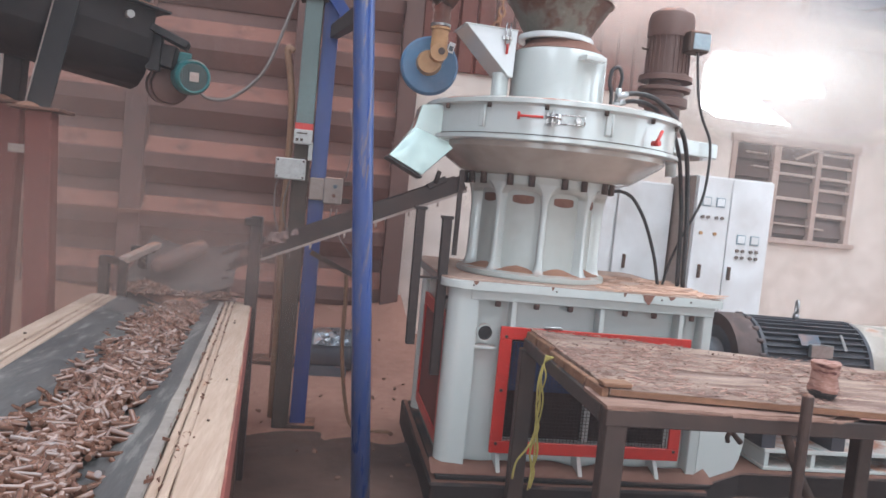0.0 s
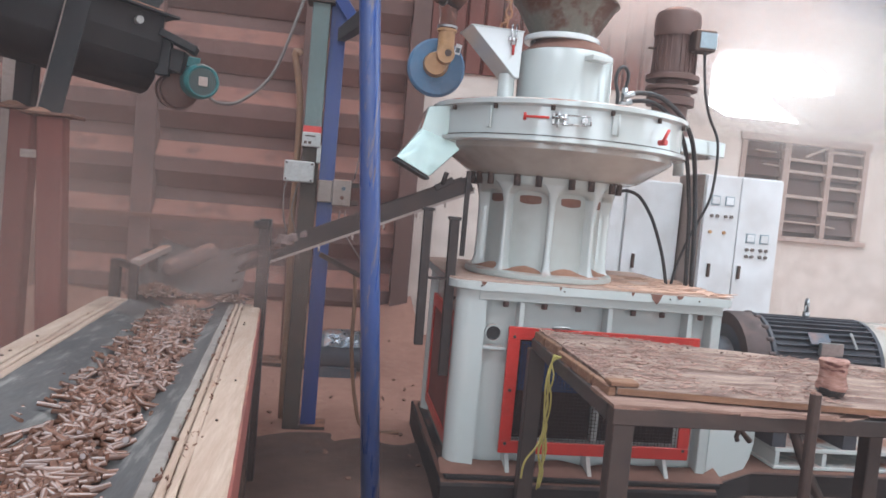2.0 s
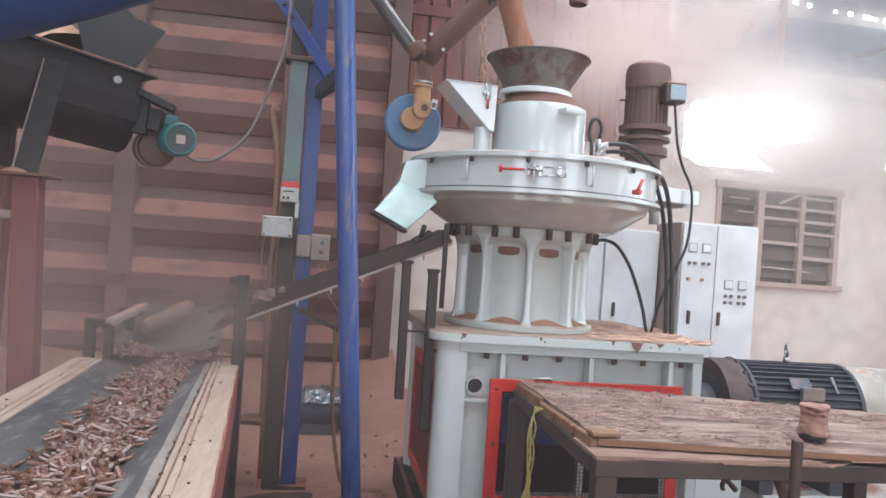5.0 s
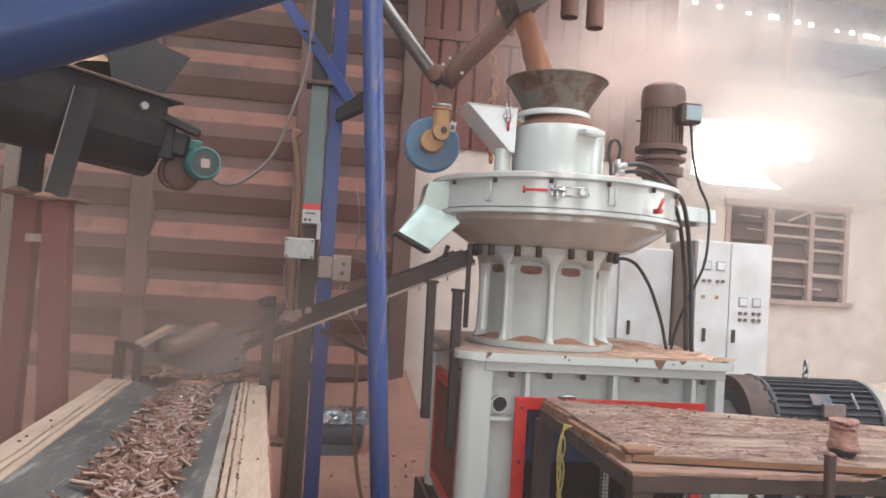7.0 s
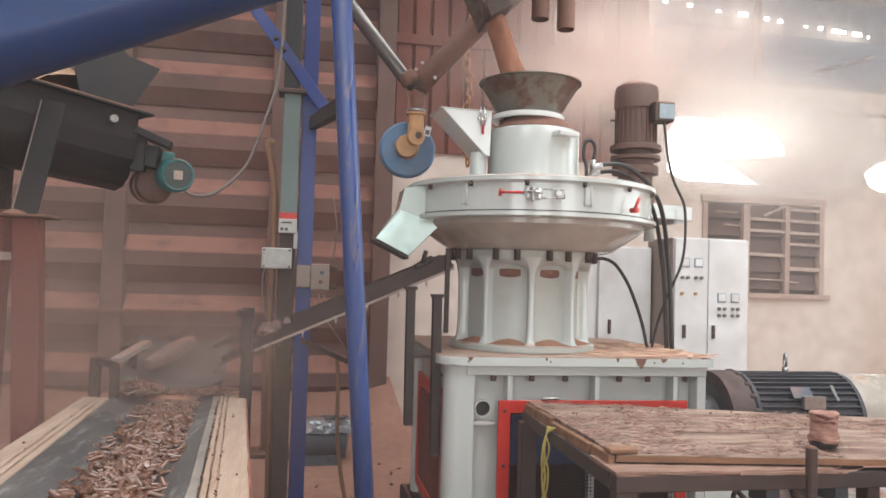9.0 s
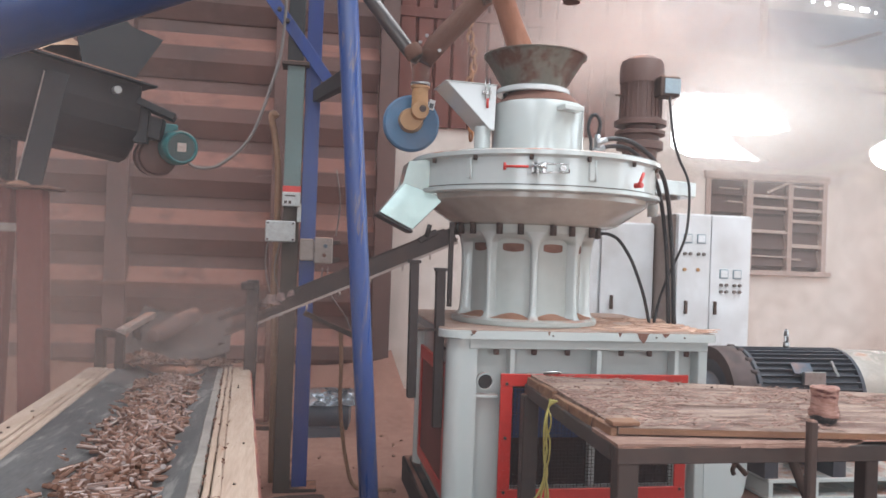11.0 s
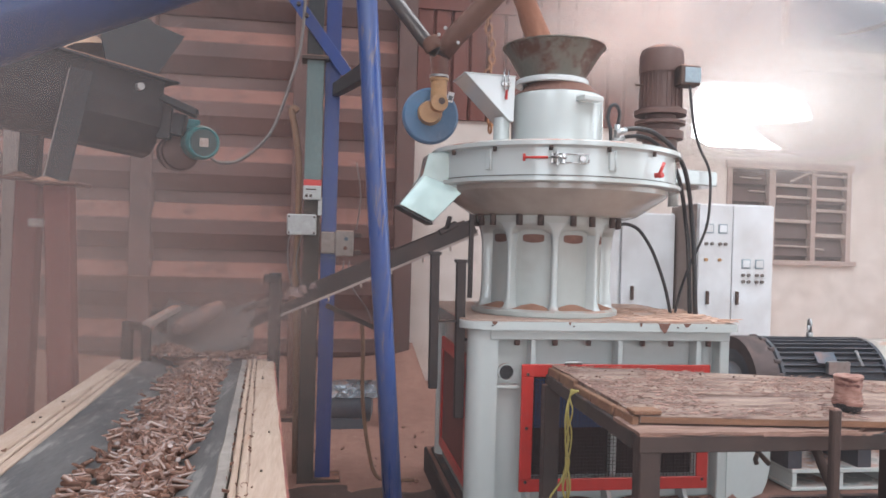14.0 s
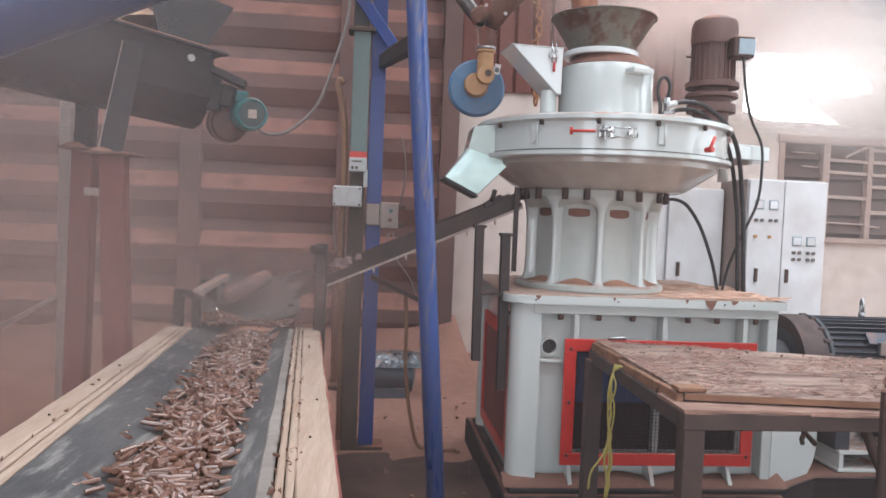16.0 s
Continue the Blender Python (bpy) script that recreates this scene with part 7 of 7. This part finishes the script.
    for i in range(n + 1):
        row = []
        for j in range(n + 1):
            x, y = -1.2 + 4.4 * i / n, 1.6 + 3.0 * j / n
            r = max(abs(x - 1.0) / 2.15, abs(y - 3.1) / 1.45) + 0.16 * noise.noise((x * 2.2, y * 2.2, 7)) + 0.10 * noise.noise((x * 9, y * 9, 2)) + 0.05 * noise.noise((x * 25, y * 25, 5))
            row.append(bm.verts.new((x, y, 0.016 * noise.noise((x * 4, y * 4, 0)) + 0.022 * min(1, max(0, (1 - r) * 4)) - 0.06 * max(0, r - 0.9))))
        vs.append(row)
    for i in range(n):
        for j in range(n):
            bm.faces.new((vs[i][j], vs[i + 1][j], vs[i + 1][j + 1], vs[i][j + 1])).smooth = True
    solo("dirt_patch", bm, M_DARKFLOOR, "dark trodden sawdust on the floor, widened to darken under the table", "dirt", kind="stuff", loc=(-0.2, 3.5, 0))


M_PELLETLUMP = mat("pressed_wood_lump", (0.40, 0.235, 0.19), (0.27, 0.125, 0.095), 0.9, big=22, bump=0.4, spots=(0.09, 0.03, 0.025), spot_scale=11, spot_amount=0.78, stretch=(1, 1, 4))
M_TROUGH = mat("rust_brown_trough_steel", (0.026, 0.019, 0.017), (0.055, 0.035, 0.029), 0.6, metal=0.2, big=6, bump=0.2, dust=0.25, spots=(0.12, 0.075, 0.06), spot_scale=8, spot_amount=0.35)
M_SPLIT = mat("dusty_split_wood", (0.31, 0.19, 0.145), (0.22, 0.125, 0.092), 0.85, big=8, fine=30, bump=0.5, stretch=(0.7, 4, 4), spots=(0.40, 0.27, 0.21), spot_scale=6, spot_amount=0.5)
M_PLINTHCRUMB = mat("dark_crumb_and_notch", (0.08, 0.045, 0.035), (0.14, 0.07, 0.05), 0.9, bump=0.2)
M_CRUMBRED = mat("reddish_wood_crumb", (0.17, 0.085, 0.06), (0.25, 0.14, 0.10), 0.9, bump=0.2)
M_SLATPINK = mat("dust_caked_steel", (0.20, 0.14, 0.125), (0.15, 0.10, 0.095), 0.9, big=4, bump=0.2, dust=0.3)
M_BELTDUST = mat("dust_greyed_rubber", (0.30, 0.26, 0.23), (0.20, 0.17, 0.155), 0.9, big=5, fine=30, bump=0.3)
M_RAIL = mat("faded_red_rail", (0.26, 0.06, 0.045), (0.17, 0.06, 0.05), 0.7, bump=0.15, dust=0.3)
M_SAWPALE = mat("pale_sawdust", (0.44, 0.27, 0.17), (0.36, 0.21, 0.13), 0.95, big=9, fine=60, bump=0.5)
M_ORANGEDUST = mat("ochre_dust_crust", (0.45, 0.20, 0.08), (0.32, 0.13, 0.06), 0.95, bump=0.4)

build_table()
build_table_clutter()
build_conveyor()
build_pellets()
build_trough()
build_pole()
build_columns()
build_hopper()
build_auger()
build_overhead()
build_cables()


# ---------------- airborne dust ----------------
M_REDDUST = haze("reddish_brown_dust", (0.38, 0.20, 0.165), 0.24, 1.0, 1.0)
M_WALLDUST = haze("pinkish_wall_dust", (0.82, 0.635, 0.56), 0.215, 0.6, 1.0)
M_HAZEWHITE = haze("pale_dust_haze", (0.86, 0.83, 0.81), 0.225, 0.6, 1.5)
M_PLUME = haze("rising_dust_plume", (0.94, 0.81, 0.75), 0.248, 2.6, 0.2, 0.2, 0.1)
M_BLOOMVEIL = haze("opening_bloom_veil", (0.92, 0.90, 0.88), 0.245, 1.2, 1.0, 0.45, 0.7)
M_LOWDUST = haze("low_grey_dust", (0.75, 0.60, 0.53), 0.22, 1.1, 0.8)
M_TAILDUST = haze("murky_tail_dust", (0.53, 0.405, 0.37), 0.24, 3.0, 1.5)
M_ROOFDUST = haze("thin_roof_dust", (0.93, 0.90, 0.87), 0.20, 1.0, 2.0)
M_WISP = haze("wispy_pink_dust", (0.95, 0.82, 0.76), 0.248, 4.5, 0.13, 0.1, 0.05)
M_DRIFT = haze("drifting_dust", (0.78, 0.70, 0.68), 0.12, 0.8, 0.8)
M_AIR = haze("thin_dusty_air", (0.80, 0.75, 0.76), 0.06, 0.5, 1.0)
PUFFS = []


def cloud(c, w, h, material, label, name="dust_haze", layers=1, bulge=0.03, tilt=0.0):
    """Round veils of dust, w wide and h high round their middle, one behind the other."""
    out = []
    for k in range(layers):
        bm = B()
        mid = bm.verts.new((0, 0, 0))
        rings = []
        for i in range(1, 9):
            r = i / 8
            rings.append([bm.verts.new((r * math.cos(a) * w / 2, bulge * r * r, r * math.sin(a) * h / 2)) for a in (2 * math.pi * q / 32 for q in range(32))])
        for q in range(32):
            bm.faces.new((mid, rings[0][q], rings[0][(q + 1) % 32])).smooth = True
            for a, b in zip(rings, rings[1:]):
                bm.faces.new((a[q], b[q], b[(q + 1) % 32], a[(q + 1) % 32])).smooth = True
        ob = new(name, mesh_of(name, bm, material, normals=False))
        ob.matrix_world = pose(c[0] + 0.08 * k, c[1] + 0.06 * k, c[2] + 0.04 * (k % 3), 0, tilt, 0)
        out.append(tagged(ob, label, "dust", "airborne dust", "stuff"))
    return out


def build_dust():
    cloud((-4.2, 6.3, 1.7), 7.2, 6.6, M_WALLDUST, "pinkish wood dust hanging before the slatted wall", layers=3)
    # Besides dust, this dark red veil dims and flattens the wall's end.
    cloud((-0.5, 6.9, 1.9), 3.0, 4.6, M_REDDUST, "reddish dust veil darkening the end of the slatted wall", layers=2)
    # Veil across the whole view, added to raise the darkest tones.
    cloud((-0.2, 2.15, 1.6), 11.0, 9.0, M_AIR, "thin dust veil added to lift the dark tones of the shed")
    cloud((4.6, 6.2, 2.9), 7.4, 6.5, M_HAZEWHITE, "pale dust hanging before the white wall", layers=2)
    # Stacked dust veils spread the openings' brightness in place of lens bloom.
    cloud((6.1, 7.15, 2.75), 2.2, 1.5, M_BLOOMVEIL, "dust veil imitating bloom round the second opening", layers=6)
    cloud((3.75, 7.0, 2.98), 3.6, 1.75, M_BLOOMVEIL, "dust veil imitating bloom round the bright opening", layers=7)
    cloud((4.3, 7.2, 4.15), 9.2, 3.2, M_ROOFDUST, "pale dust under the far roof", layers=2, bulge=0.02)
    for ob in cloud((1.4, 4.75, 2.92), 3.1, 1.8, M_PLUME, "pink dust plume rising from the funnel", "dust_plume", 6, 0.1, -8):
        PUFFS.append((ob, (0.25, 0, 0.12)))
    for ob in cloud((0.80, 4.30, 2.74), 1.5, 0.95, M_PLUME, "pink dust boiling over the funnel", "dust_plume", 5, 0.03, -20):
        PUFFS.append((ob, (0.10, 0, 0.05)))
    for ob in cloud((0.92, 4.40, 2.76), 1.7, 0.85, M_WISP, "pink wisps of dust curling off the funnel", "dust_plume", 6, 0.05, -12):
        PUFFS.append((ob, (0.16, 0, 0.06)))
    for ob in cloud((-2.1, 2.60, 1.4), 3.4, 2.9, M_DRIFT, "grey dust drifting past the feeder", "dust_drift", 2, 0.1):
        PUFFS.append((ob, (0, 0, 0)))
    for ob in cloud((-1.40, 1.9, 1.84), 1.5, 1.1, M_DRIFT, "grey dust drifting past the auger", "dust_drift", 1, 0.05):
        PUFFS.append((ob, (0, 0, 0)))
    cloud((-1.9, 3.40, 0.90), 3.4, 2.0, M_LOWDUST, "grey dust hanging round the conveyor tail", layers=2)
    cloud((-1.14, 3.62, 1.06), 0.95, 0.55, M_TAILDUST, "dense grey dust over the conveyor tail", layers=3, bulge=0.01)
    # falling sawdust
    bm = B()
    lathe(bm, (0.325, 4.10, 0), [(0.055, 2.90), (0.060, 2.82), (0.064, 2.74), (0.068, 2.66), (0.074, 2.58), (0.085, 2.45)], 24)
    for v in bm.verts:
        k = (2.9 - v.co.z) / 0.42
        v.co.x += 0.155 * k
        v.co += Vector((noise.noise(v.co * 18), noise.noise(v.co * 18 + Vector((3, 3, 3))), 0)) * 0.012
    ob = solo("sawdust_stream", bm, M_SAWSTREAM, "stream of reddish sawdust falling into the funnel", "sawdust", kind="stuff", loc=(0.325, 4.10, 2.90), smooth=True)
    PUFFS.append((ob, None))


M_SAWSTREAM = mat("falling_sawdust", (0.34, 0.155, 0.095), (0.26, 0.11, 0.065), 0.95, big=12, fine=70, bump=0.6, stretch=(1, 1, 0.3))
build_dust()


# ---------------- what moves ----------------
def bed_place(s):
    """Place on the belt's loop: over the top towards the camera, back underneath."""
    top = FAR + 0.1 - NEAR
    s = s % (2 * top)
    if s < top:
        return cpt(0, FAR + 0.36 - SEG - s, min(0.0, s * 1.5 - 0.14))
    q = s - top
    return cpt(0, NEAR - SEG + q, -0.14)


def motions():
    for ob, s0 in BEDS:
        rows = []
        for k in range(65):
            tt = k * 0.25
            m = CONV.copy()
            m.translation = bed_place(s0 + SPEED * tt)
            rows.append((tt, m))
        walk(ob, rows)
    for n, (ob, drift) in enumerate(PUFFS):
        m0 = ob.matrix_basis.copy()
        rows = []
        for k in range(33):
            tt = k * 0.5
            if drift is None:
                m = m0 @ pose(0, 0, 0, 1.5 * math.sin(tt * 2.3), 1.8 * math.sin(tt * 1.7), 12 * math.sin(tt * 1.1))
            elif drift[0] == 0:
                x = -1.65 + 0.8 * math.exp(-(((tt - 3.5) / 0.9) ** 2)) + 1.25 * min(1.0, max(0.0, (tt - 8.5) / 1.7)) + 0.4 * min(1.0, max(0.0, (tt - 10.2) / 2.8))
                m = pose(x, 0, 0.1 * math.sin(tt * 0.4)) @ m0
            else:
                f = math.sin(tt * (0.55 + 0.13 * n))
                m = pose(drift[0] * f, 0, drift[2] * math.sin(tt * 0.43 + n)) @ m0 @ pose(0, 0, 0, 0, 6 * math.sin(tt * 0.3 + n), 0)
            rows.append((tt, m))
        walk(ob, rows)


motions()
